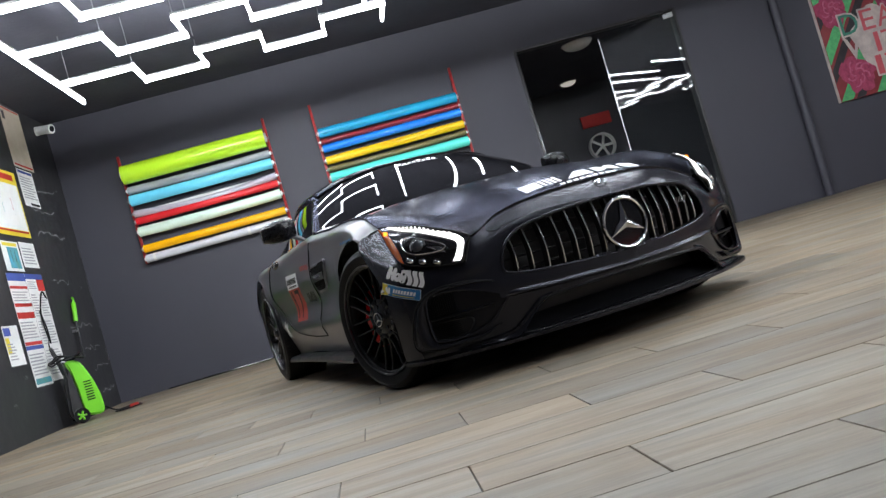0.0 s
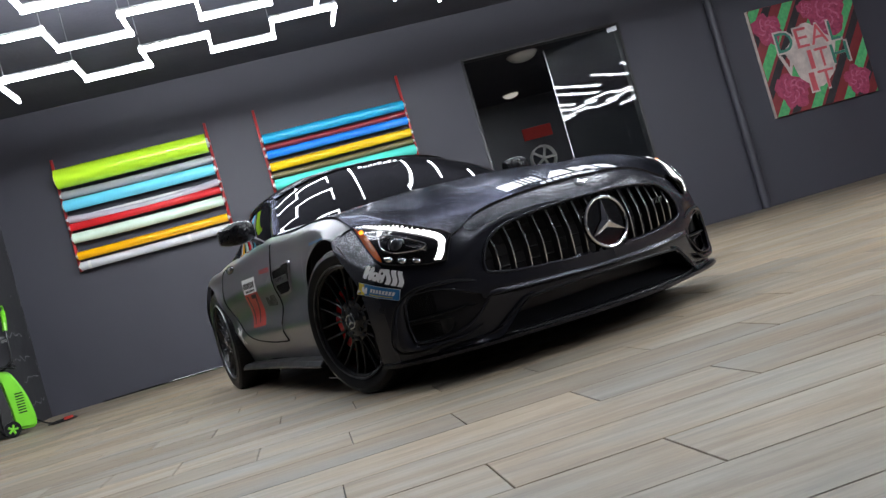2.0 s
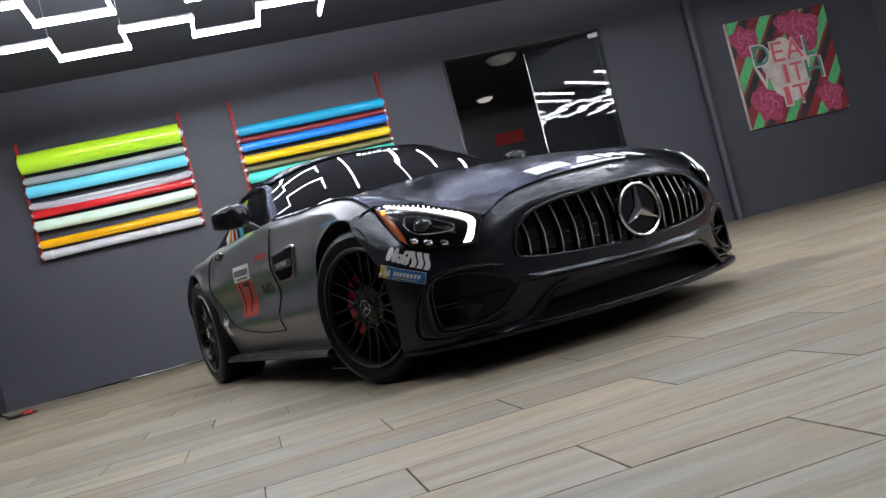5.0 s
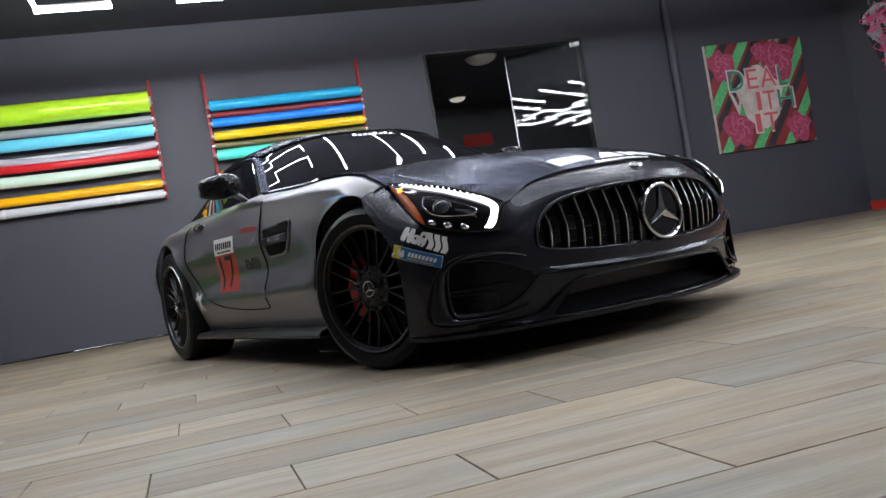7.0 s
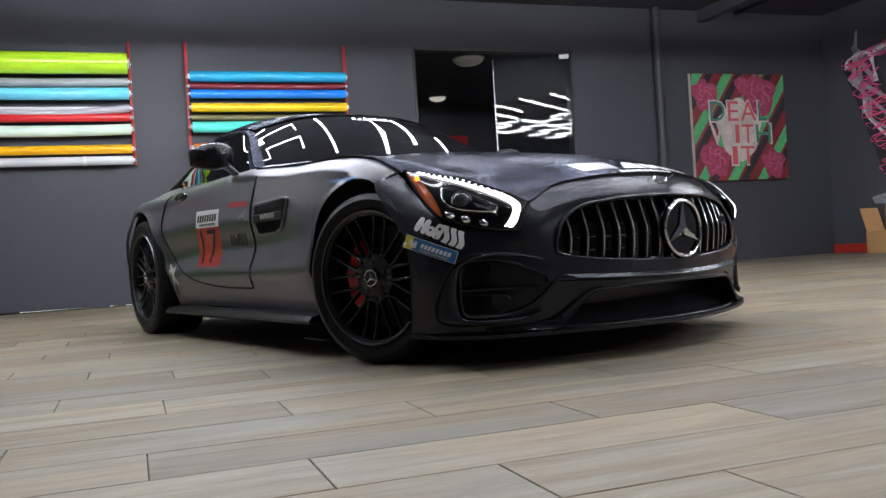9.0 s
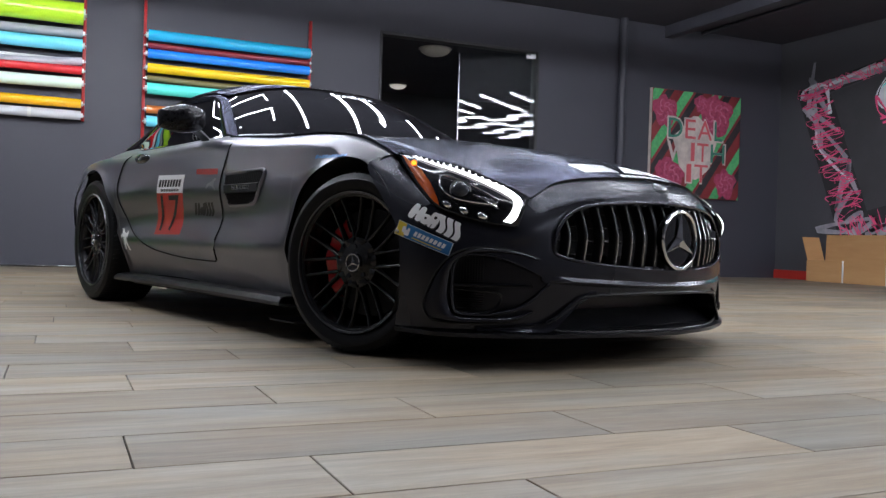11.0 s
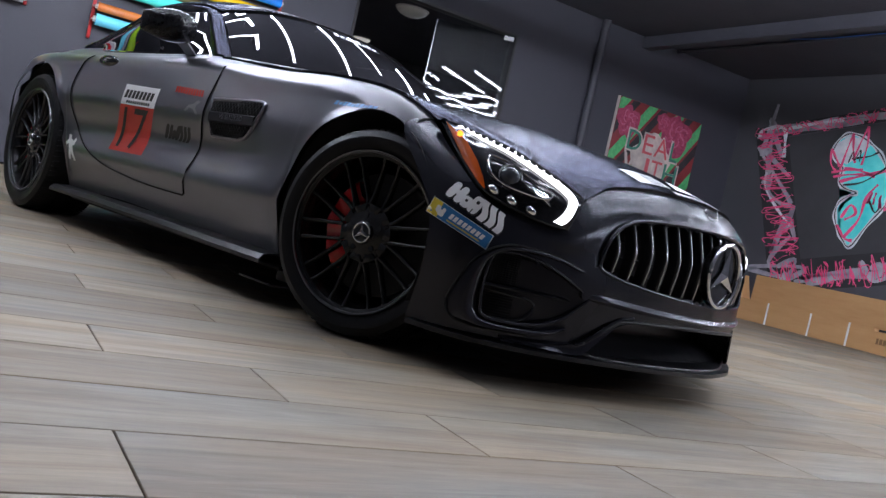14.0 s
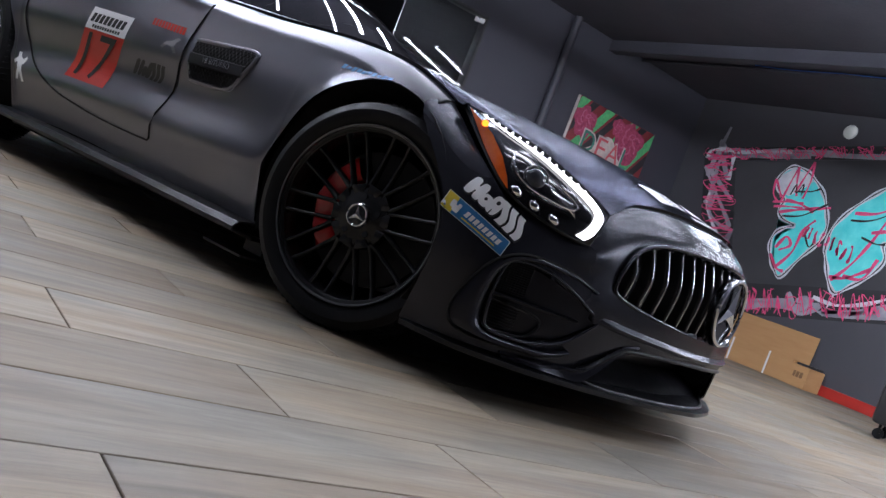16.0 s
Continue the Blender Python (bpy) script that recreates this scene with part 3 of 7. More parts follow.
def loft(curves, nu=10, nv=8):
    """A smooth sheet of points through curves of equal numbers of points: [v][u]."""
    lines = [catmull(c, nu) for c in curves]
    return [list(col) for col in zip(*[catmull([l[i] for l in lines], nv) for i in range(len(lines[0]))])]


def sheet(grid, flip=False, bm=None):
    bm = bm or bmesh.new()
    vs = [[bm.verts.new(p) for p in row] for row in grid]
    for a, b in zip(vs[:-1], vs[1:]):
        for i in range(len(a) - 1):
            q = (a[i], a[i + 1], b[i + 1], b[i])
            try:
                bm.faces.new(q[::-1] if flip else q)
            except ValueError:
                pass
    return bm


def mirrored(grid):
    return [[Vector((p[0], -p[1], p[2])) for p in row] for row in grid]


def fair(bm, times):
    """Even out a sheet; its edges stay where they are."""
    bmesh.ops.remove_doubles(bm, verts=bm.verts[:], dist=0.0004)
    inner = [v for v in bm.verts if not v.is_boundary]
    for _ in range(times):
        bmesh.ops.smooth_vert(bm, verts=inner, factor=0.5, use_axis_x=True, use_axis_y=True, use_axis_z=True)
    return bm


def thick(bm, t):
    bmesh.ops.remove_doubles(bm, verts=bm.verts[:], dist=0.0004)
    bmesh.ops.recalc_face_normals(bm, faces=bm.faces[:])
    bmesh.ops.solidify(bm, geom=bm.faces[:], thickness=t)
    return bm


def inside(poly, p):
    c = False
    for (x0, y0), (x1, y1) in zip(poly, poly[1:] + poly[:1]):
        if (y0 > p[1]) != (y1 > p[1]) and p[0] < (x1 - x0) * (p[1] - y0) / (y1 - y0) + x0:
            c = not c
    return c


def nearest(poly, p):
    best, at = 1e9, p
    for (x0, y0), (x1, y1) in zip(poly, poly[1:] + poly[:1]):
        dx, dy = x1 - x0, y1 - y0
        t = max(0, min(1, ((p[0] - x0) * dx + (p[1] - y0) * dy) / (dx * dx + dy * dy + 1e-12)))
        q = (x0 + t * dx, y0 + t * dy)
        d = math.hypot(q[0] - p[0], q[1] - p[1])
        if d < best:
            best, at = d, q
    return best, at


def cut(bm, poly, pick, snap):
    """Cut a hole of a (y, z) outline into the faces that pick() allows; verts close to the outline move onto it."""
    for f in [f for f in bm.faces if pick(f.calc_center_median())]:
        for v in f.verts:
            d, q = nearest(poly, (v.co.y, v.co.z))
            if d < snap:
                v.co.y, v.co.z = q
    dead = [f for f in bm.faces if pick(f.calc_center_median()) and inside(poly, (f.calc_center_median().y, f.calc_center_median().z))]
    bmesh.ops.delete(bm, geom=dead, context="FACES")


def smooth_poly(pts, n=6):
    return [(p.x, p.y) for p in catmull([(a, b, 0) for a, b in pts], n, closed=True)]


# ---- front fascia
F_BOT = ((0.690, 0, 0.125), (0.67, 0.25, 0.125), (0.615, 0.46, 0.125), (0.568, 0.60, 0.125), (0.50, 0.75, 0.125), (0.41, 0.855, 0.125), (0.300, 0.892, 0.125))
F_LOW = ((0.715, 0, 0.265), (0.695, 0.25, 0.27), (0.643, 0.46, 0.285), (0.593, 0.60, 0.295), (0.520, 0.75, 0.30), (0.430, 0.862, 0.30), (0.333, 0.906, 0.30))
F_MID = ((0.715, 0, 0.43), (0.692, 0.25, 0.43), (0.632, 0.46, 0.415), (0.590, 0.60, 0.38), (0.512, 0.75, 0.39), (0.417, 0.865, 0.41), (0.308, 0.910, 0.445))
F_HIGH = ((0.682, 0, 0.556), (0.660, 0.25, 0.554), (0.606, 0.45, 0.525), (0.588, 0.602, 0.440), (0.492, 0.76, 0.435), (0.392, 0.864, 0.470), (0.150, 0.914, 0.636))
F_TOP = ((0.602, 0, 0.629), (0.587, 0.25, 0.623), (0.545, 0.43, 0.598), (0.550, 0.588, 0.526), (0.460, 0.776, 0.474), (0.395, 0.840, 0.515), (0.150, 0.81, 0.680))
PLAN = ((0, 0.712), (0.25, 0.692), (0.46, 0.640), (0.60, 0.590), (0.75, 0.518), (0.865, 0.430), (0.91, 0.33))
GRILLE = smooth_poly(((-0.513, 0.385), (-0.500, 0.440), (-0.455, 0.492), (-0.38, 0.524), (-0.235, 0.541), (-0.1, 0.547), (0, 0.548), (0.1, 0.547), (0.235, 0.541), (0.38, 0.524), (0.455, 0.492), (0.500, 0.440), (0.513, 0.385),
                      (0.490, 0.358), (0.378, 0.338), (0.19, 0.323), (0, 0.317), (-0.19, 0.323), (-0.378, 0.338), (-0.490, 0.358)), 5)
INTAKE = smooth_poly(((0.806, 0.338), (0.782, 0.357), (0.70, 0.354), (0.625, 0.330), (0.560, 0.300), (0.525, 0.279), (0.552, 0.246), (0.600, 0.204), (0.660, 0.180), (0.73, 0.171), (0.798, 0.178), (0.812, 0.215), (0.814, 0.28)), 5)
LOWER = smooth_poly(((0.0, 0.243), (0.22, 0.240), (0.385, 0.232), (0.425, 0.216), (0.470, 0.182), (0.525, 0.138), (0.45, 0.116), (0.25, 0.114), (0.0, 0.114), (-0.25, 0.114), (-0.45, 0.116), (-0.525, 0.138), (-0.470, 0.182), (-0.425, 0.216), (-0.385, 0.232), (-0.22, 0.240)), 4)
half = loft((F_BOT, F_LOW, F_MID, F_HIGH, F_TOP), 16, 14)
bm = sheet(half, flip=False)
sheet(mirrored(half), flip=True, bm=bm)
bmesh.ops.remove_doubles(bm, verts=bm.verts[:], dist=0.0005)
cut(bm, GRILLE, lambda c: abs(c.y) < 0.56 and c.x > 0.55, 0.0075)
cut(bm, LOWER, lambda c: abs(c.y) < 0.60 and c.z < 0.26, 0.006)
cut(bm, INTAKE, lambda c: c.y > 0.45, 0.007)
cut(bm, [(-a, b) for a, b in INTAKE], lambda c: c.y < -0.45, 0.007)
bmesh.ops.recalc_face_normals(bm, faces=bm.faces[:])


def rim_points(poly, fallback=0.0):
    """The outline on the fascia, from a smooth plan rather than from the cut edge."""
    out = []
    for y, z in poly:
        d = abs(y)
        out.append(Vector((spline(PLAN, d) - (0.012 if z < 0.15 else 0) - max(0, z - 0.43) * 0.22, y, z)))
    return out


bumper = part("front_bumper", thick(bm, 0.012), M_BUMPER, car, smooth=True, angle=40)


def lip(name, poly, depth, parent, m, r=0.006, label=""):
    """A rounded edge round an opening with a recessed inner wall."""
    pts = rim_points(poly)
    bm = bmesh.new()
    outer = [bm.verts.new(p + Vector((0.004, 0, 0))) for p in pts]
    inner = [bm.verts.new(Vector((p.x - depth, p.y * 0.985, p.z))) for p in pts]
    n = len(pts)
    for i in range(n):
        bm.faces.new((outer[i], outer[(i + 1) % n], inner[(i + 1) % n], inner[i]))
    bm_tube(bm, pts, r, 8, closed=True)
    bmesh.ops.recalc_face_normals(bm, faces=bm.faces[:])
    return part(name, bm, m, parent, label, smooth=True, angle=60)


lip("grille_surround", GRILLE, 0.07, bumper, M_BUMPER)
C_OUT = ((0.560, 0.350), (0.64, 0.374), (0.740, 0.380), (0.800, 0.364), (0.840, 0.322), (0.862, 0.255), (0.870, 0.198), (0.860, 0.160), (0.81, 0.146), (0.72, 0.147), (0.64, 0.152), (0.575, 0.180))
C_IN = ((0.556, 0.344), (0.635, 0.358), (0.72, 0.362), (0.775, 0.353), (0.808, 0.325), (0.818, 0.265), (0.817, 0.210), (0.803, 0.178), (0.765, 0.168), (0.70, 0.166), (0.640, 0.168), (0.578, 0.186))
for sgn in (1, -1):
    poly = [(sgn * a, b) for a, b in INTAKE]
    lip("intake_surround", poly, 0.10, bumper, M_BUMPER, 0.005)
    # raised C-shaped frame round the opening
    g = []
    for k in range(5):
        t = k / 4
        row_ = []
        for (ya, za), (yb, zb) in zip(C_OUT, C_IN):
            y, z = ya + (yb - ya) * t, za + (zb - za) * t
            row_.append(rim_points([(sgn * y, z)])[0] + Vector((0.7, 0.7 * sgn, 0)) * (0.001, 0.010, 0.011, 0.008, -0.014)[k])
        g.append(catmull(row_, 5))
    part("intake_frame", thick(sheet(g), 0.005), M_BUMPER, bumper, "raised C-shaped intake frame", smooth=True, angle=50)
    bm = bmesh.new()
    bm_tube(bm, catmull([rim_points([(sgn * (y + 0.002), z)])[0] + Vector((0.004, 0.004 * sgn, 0)) for y, z in C_OUT], 5), 0.0035, 6)
    part("intake_gap", bm, M_SEAM, bumper)
    bm = bmesh.new()
    pts = [Vector((p.x - 0.085, p.y, p.z)) for p in rim_points(poly)]
    bm.faces.new([bm.verts.new(p) for p in pts])
    bmesh.ops.triangulate(bm, faces=bm.faces[:])
    part("intake_backing", bm, M_SEAM, bumper)
    # horizontal blade across, and the rounded lower cell
    ys = [0.812 + (0.572 - 0.812) * i / 12 for i in range(13)]
    rows = [[p - Vector((off, 0, -dz)) for p in rim_points([(sgn * y, 0.262) for y in ys])] for off, dz in ((0.020, 0.005), (0.008, 0.0), (0.012, -0.005), (0.075, -0.008))]
    part("intake_blade", thick(sheet(rows), 0.003), M_TRIM, bumper, smooth=True)
    cell = smooth_poly([(sgn * a, b) for a, b in ((0.805, 0.248), (0.74, 0.246), (0.668, 0.238), (0.655, 0.215), (0.685, 0.182), (0.74, 0.175), (0.795, 0.184), (0.808, 0.215))], 5)
    bm = bmesh.new()
    bm_tube(bm, [p - Vector((0.030, 0, 0)) for p in rim_points(cell)], 0.004, 6, closed=True)
    part("intake_cell", bm, M_MESH, bumper, smooth=True)
    # dark ramp that leads from the pointed inner end into the opening, and a fine mesh behind the blade
    rows = []
    for y, zl, zh, off in ((0.528, 0.266, 0.288, 0.004), (0.56, 0.236, 0.302, 0.012), (0.61, 0.198, 0.326, 0.026), (0.67, 0.178, 0.344, 0.048), (0.72, 0.172, 0.352, 0.072)):
        rows.append([rim_points([(sgn * y, zl + (zh - zl) * k / 6)])[0] - Vector((off, 0, 0)) for k in range(7)])
    part("intake_ramp", thick(sheet(rows), 0.003), M_BUMPER, bumper, "smooth dark ramp inside the intake", smooth=True)
    bm = bmesh.new()
    for k in range(14):
        z = 0.272 + 0.006 * k
        bm_tube(bm, [p - Vector((0.055, 0, 0)) for p in rim_points([(sgn * (0.806 - 0.11 * i / 6), z) for i in range(7)])], 0.0014, 4)
    for k in range(15):
        y = 0.806 - 0.0078 * k
        bm_tube(bm, [p - Vector((0.053, 0, 0)) for p in rim_points([(sgn * y, 0.272 + 0.078 * i / 3) for i in range(4)])], 0.0014, 4)
    part("intake_mesh", bm, M_TRIM, bumper)
    for k in range(9):
        z = 0.182 + 0.0075 * k
        bm = bmesh.new()
        bm_tube(bm, [p - Vector((0.060, 0, 0)) for p in rim_points([(sgn * (0.804 - 0.13 * i / 8), z) for i in range(9)])], 0.0018, 5)
        part("intake_slat", bm, M_MESH, bumper)
    # parking sensors
    for y, z in ((0.54, 0.287), (0.885, 0.345)):
        p = rim_points([(sgn * y, z)])[0]
        if y > 0.8:
            p = Vector((0.411, sgn * 0.872, 0.332))
        d = Vector((1, sgn * (0.35 if y < 0.8 else 1.6), 0)).normalized()
        bm = bmesh.new()
        bm_cyl(bm, p - d * 0.012, p + d * 0.006, 0.014, 20)
        bm_cyl(bm, p, p + d * 0.008, 0.009, 16)
        part("parking_sensor", bm, M_BUMPER, bumper, smooth=True)

# ledge under the grille from sensor to sensor
ys = [-0.53 + 1.06 * k / 40 for k in range(41)]
zl = [0.266 + 0.017 * (abs(y) / 0.53) ** 2 for y in ys]
rows = [[rim_points([(y, z + dz)])[0] + Vector((dx * min(1, (0.545 - abs(y)) / 0.06), 0, 0)) for y, z in zip(ys, zl)] for dz, dx in ((0.020, -0.004), (0.008, 0.010), (0.0, 0.015), (-0.008, 0.010), (-0.014, -0.010))]
part("bumper_ledge", thick(sheet(rows), 0.003), M_BUMPER, bumper, smooth=True, angle=60)

# lower intake: rounded edge, back and blades
lip("lower_intake_surround", LOWER, 0.12, bumper, M_TRIM, 0.006)
bm = bmesh.new()
bm_box(bm, (0.48, -0.52, 0.12), (0.50, 0.52, 0.24))
part("lower_intake_backing", bm, M_MESH, bumper)
rows = [[Vector((x, y, z)) for y in [-0.53 + 1.06 * k / 12 for k in range(13)]] for x, z in ((0.60, 0.120), (0.56, 0.150), (0.50, 0.175))]
part("intake_ramp", thick(sheet(rows), 0.006), M_TRIM, bumper, smooth=True)

# splitter: a thin blade with upturned ends
S_OUT = ((0.735, 0, 0.112), (0.714, 0.25, 0.112), (0.662, 0.46, 0.112), (0.612, 0.60, 0.112), (0.540, 0.75, 0.114), (0.448, 0.865, 0.118), (0.318, 0.908, 0.122))
S_IN = ((0.56, 0, 0.118), (0.56, 0.25, 0.118), (0.53, 0.46, 0.118), (0.48, 0.60, 0.118), (0.42, 0.72, 0.120), (0.36, 0.80, 0.122), (0.30, 0.84, 0.126))
g = loft((S_IN, S_OUT), 8, 4)
bm = sheet(g)
sheet(mirrored(g), flip=True, bm=bm)
splitter = part("splitter", thick(bm, 0.012), M_TRIM, car, "dark grey front splitter blade", smooth=True)
# the rising shoulders over the splitter on either side of the lower intake
for sgn in (1, -1):
    top = [rim_points([(sgn * y, z)])[0] + Vector((0.005, 0, 0)) for y, z in ((0.36, 0.246), (0.415, 0.232), (0.464, 0.196), (0.520, 0.152), (0.56, 0.142), (0.60, 0.138), (0.66, 0.134), (0.74, 0.130))]
    bot = [Vector((p.x + 0.006 * min(1, max(0, (abs(p.y) - 0.40) / 0.12)), p.y * 1.003, z)) for p, z in zip(top, (0.238, 0.216, 0.170, 0.122, 0.117, 0.118, 0.121, 0.126))]
    mid = [(a * 0.62 + b * 0.38) - Vector((0.006, 0, 0)) for a, b in zip(top, bot)]
    g = loft((top, mid, bot), 5, 5)
    part("splitter_wing", thick(sheet(g), 0.006), M_BUMPER, splitter, smooth=True)

# ---- grille bars and star
for i in range(-8, 8):
    y = 0.03 + 0.0605 * i
    zs = [z for z in (0.27 + 0.003 * k for k in range(110)) if inside(GRILLE, (y, z))]
    if not zs:
        continue
    z0, z1 = zs[0] + 0.006, zs[-1] - 0.006
    pts = []
    for k in range(9):
        z = z0 + (z1 - z0) * k / 8
        p = rim_points([(y, z)])[0]
        pts.append(Vector((p.x - 0.020 + 0.010 * math.sin(math.pi * k / 8), p.y, z)))
    bm = bmesh.new()
    rows = [[p + Vector((dx, dy, 0)) for p in pts] for dx, dy in ((-0.035, -0.0035), (-0.006, -0.0035), (0.0, 0.0), (-0.006, 0.0035), (-0.035, 0.0035))]
    sheet(rows, bm=bm)
    bmesh.ops.recalc_face_normals(bm, faces=bm.faces[:])
    part("grille_bar", bm, M_MESH, car)
    bm = bmesh.new()
    bm_tube(bm, catmull([p + Vector((0.001, 0, 0)) for p in pts], 3), 0.0034, 8)
    part("chrome_strip", bm, M_SATINCHROME, car.children[-1], "chrome front edge", smooth=True)
bm = bmesh.new()
bm_box(bm, (0.50, -0.53, 0.30), (0.51, 0.53, 0.565))
part("radiator_mesh", bm, M_MESH, car)
for z in (0.365, 0.41, 0.455, 0.50):
    w = max(abs(y) for y in (0.01 * k for k in range(-48, 49)) if inside(GRILLE, (y, z)))
    bm = bmesh.new()
    bm_tube(bm, [p - Vector((0.06, 0, 0)) for p in rim_points([(-w + 2 * w * k / 16, z) for k in range(17)])], 0.005, 5)
    part("cross_bar", bm, M_MESH, car)
star = Vector((0.728, 0, 0.424))
bm = bmesh.new()
ring = [star + Vector((-0.002 * 0, 0.098 * math.cos(a), 0.098 * math.sin(a))) for a in (2 * math.pi * k / 48 for k in range(48))]
bm_tube(bm, ring, 0.0062, 10, closed=True)
emblem = part("emblem_ring", bm, M_CHROME, car, "chrome ring emblem on the grille", smooth=True)
bm = bmesh.new()
bm_cyl(bm, star - Vector((0.03, 0, 0)), star - Vector((0.008, 0, 0)), 0.096, 48)
part("emblem_plate", bm, M_GLOSSBLACK, emblem, smooth=True)
bm = bmesh.new()
for k in range(3):
    a = math.pi / 2 + 2 * math.pi * k / 3
    d, s = Vector((0, math.cos(a), math.sin(a))), Vector((0, -math.sin(a), math.cos(a)))
    c = bm.verts.new(star + Vector((0.010, 0, 0)))
    tip = bm.verts.new(star + d * 0.094 + Vector((0.001, 0, 0)))
    e0 = bm.verts.new(star - Vector((0.004, 0, 0)) + (d * 0.5 + s * 0.866) * 0.021)
    e1 = bm.verts.new(star - Vector((0.004, 0, 0)) + (d * 0.5 - s * 0.866) * 0.021)
    bm.faces.new((c, e0, tip))
    bm.faces.new((c, tip, e1))
bmesh.ops.recalc_face_normals(bm, faces=bm.faces[:])
part("emblem_star", bm, M_CHROME, emblem, "chrome three-pointed star")

# ---- bonnet and wing tops
H0 = ((0.604, 0, 0.626), (0.589, 0.25, 0.620), (0.547, 0.43, 0.594), (0.545, 0.578, 0.534), (0.450, 0.668, 0.598), (0.305, 0.745, 0.650), (0.165, 0.81, 0.676))
H1 = ((0.50, 0, 0.662), (0.49, 0.25, 0.656), (0.455, 0.43, 0.628), (0.43, 0.56, 0.614), (0.35, 0.655, 0.642), (0.22, 0.735, 0.684), (0.09, 0.808, 0.708))
H2 = ((0.25, 0, 0.730), (0.25, 0.25, 0.724), (0.22, 0.43, 0.702), (0.18, 0.56, 0.688), (0.12, 0.66, 0.706), (0.03, 0.735, 0.738), (-0.06, 0.80, 0.755))
H3 = ((-0.20, 0, 0.800), (-0.20, 0.25, 0.800), (-0.22, 0.43, 0.778), (-0.24, 0.56, 0.764), (-0.26, 0.66, 0.776), (-0.28, 0.74, 0.790), (-0.30, 0.80, 0.786))
H4 = ((-0.62, 0, 0.846), (-0.62, 0.25, 0.845), (-0.63, 0.43, 0.824), (-0.64, 0.56, 0.808), (-0.65, 0.66, 0.812), (-0.66, 0.74, 0.812), (-0.67, 0.805, 0.800))
H5 = ((-0.97, 0, 0.872), (-0.99, 0.25, 0.871), (-1.03, 0.43, 0.862), (-1.07, 0.56, 0.854), (-1.10, 0.66, 0.850), (-1.13, 0.74, 0.846), (-1.155, 0.79, 0.836))
half = loft((H0, H1, H2, H3, H4, H5), 10, 10)
bm_for_seam = sheet(half, flip=True)
bm = sheet(half, flip=True)
sheet(mirrored(half), bm=bm)
bonnet = part("bonnet", thick(fair(bm, 14), -0.010), M_SATIN, car, smooth=True, angle=40)
# bonnet shut line across the nose
nose_tree = BVHTree.FromBMesh(bm_for_seam)
for sgn in (1, -1):
    pts = []
    for p in catmull([(0.405, 0.672, 0), (0.470, 0.53, 0), (0.515, 0.36, 0), (0.545, 0.17, 0), (0.553, 0.0, 0)], 8):
        at_ = nose_tree.ray_cast(Vector((p.x, p.y, 1.2)), Vector((0, 0, -1)))[0]
        if at_:
            pts.append(Vector((at_.x, sgn * at_.y, at_.z + 0.0008)))
    bm = bmesh.new()
    bm_tube(bm, pts, 0.0022, 6)
    part("bonnet_gap", bm, M_SEAM, bonnet)

# ---- body sides
SHOULDER_Y = ((-3.40, 0.70), (-3.0, 0.80), (-2.63, 0.845), (-2.3, 0.85), (-1.8, 0.84), (-1.155, 0.79), (-0.67, 0.805), (-0.30, 0.80), (-0.06, 0.80), (0.09, 0.808), (0.165, 0.81))
SHOULDER_Z = ((-3.40, 0.775), (-3.0, 0.805), (-2.63, 0.815), (-2.3, 0.808), (-1.8, 0.818), (-1.155, 0.836), (-0.67, 0.800), (-0.30, 0.786), (-0.06, 0.755), (0.09, 0.708), (0.165, 0.676))
UP_Y = ((-3.40, 0.76), (-3.0, 0.875), (-2.63, 0.925), (-2.2, 0.915), (-1.8, 0.905), (-1.155, 0.875), (-0.6, 0.872), (-0.2, 0.880), (0.1, 0.880), (0.2, 0.868))
MID_Y = ((-3.40, 0.80), (-3.0, 0.92), (-2.63, 0.962), (-2.2, 0.938), (-1.8, 0.915), (-1.0, 0.902), (-0.5, 0.908), (0.0, 0.918), (0.2, 0.905))
IN_Y = ((-3.40, 0.79), (-3.0, 0.92), (-2.63, 0.96), (-2.25, 0.908), (-1.8, 0.882), (-1.3, 0.876), (-0.85, 0.878), (-0.5, 0.905), (0.0, 0.922), (0.2, 0.908))
LOW_Y = ((-3.40, 0.78), (-3.0, 0.91), (-2.63, 0.955), (-2.25, 0.915), (-1.8, 0.900), (-1.0, 0.908), (-0.46, 0.928), (0.0, 0.92), (0.2, 0.908))
ARCHES = ((-0.012, 0.330, 0.345), (-2.63, 0.360, 0.384))


ROUND = 0.075


def side_y(x, z):
    """How far out the side stands: tucked under below, a rounded shoulder on top."""
    zs, sh, low = spline(SHOULDER_Z, x), spline(SHOULDER_Y, x), spline(LOW_Y, x)
    k = ((0.10, low - 0.090), (0.18, low - 0.060), (0.27, low - 0.026), (0.320, low - 0.006), (0.345, low), (0.37, low - 0.003), (0.46, spline(IN_Y, x)), (0.60, spline(MID_Y, x)), (max(zs - ROUND, 0.61), spline(UP_Y, x) + 0.006))
    if z <= zs - ROUND:
        return spline(k, z)
    t = min(1.0, (z - zs + ROUND) / ROUND)
    edge = spline(k, zs - ROUND)
    return sh + (edge - sh) * math.sqrt(max(0.0, 1 - t * t))


def side_bottom(x):
    for xc, zc, r in ARCHES:
        if abs(x - xc) < r:
            return max(0.165, zc + math.sqrt(r * r - (x - xc) ** 2))
    return 0.165


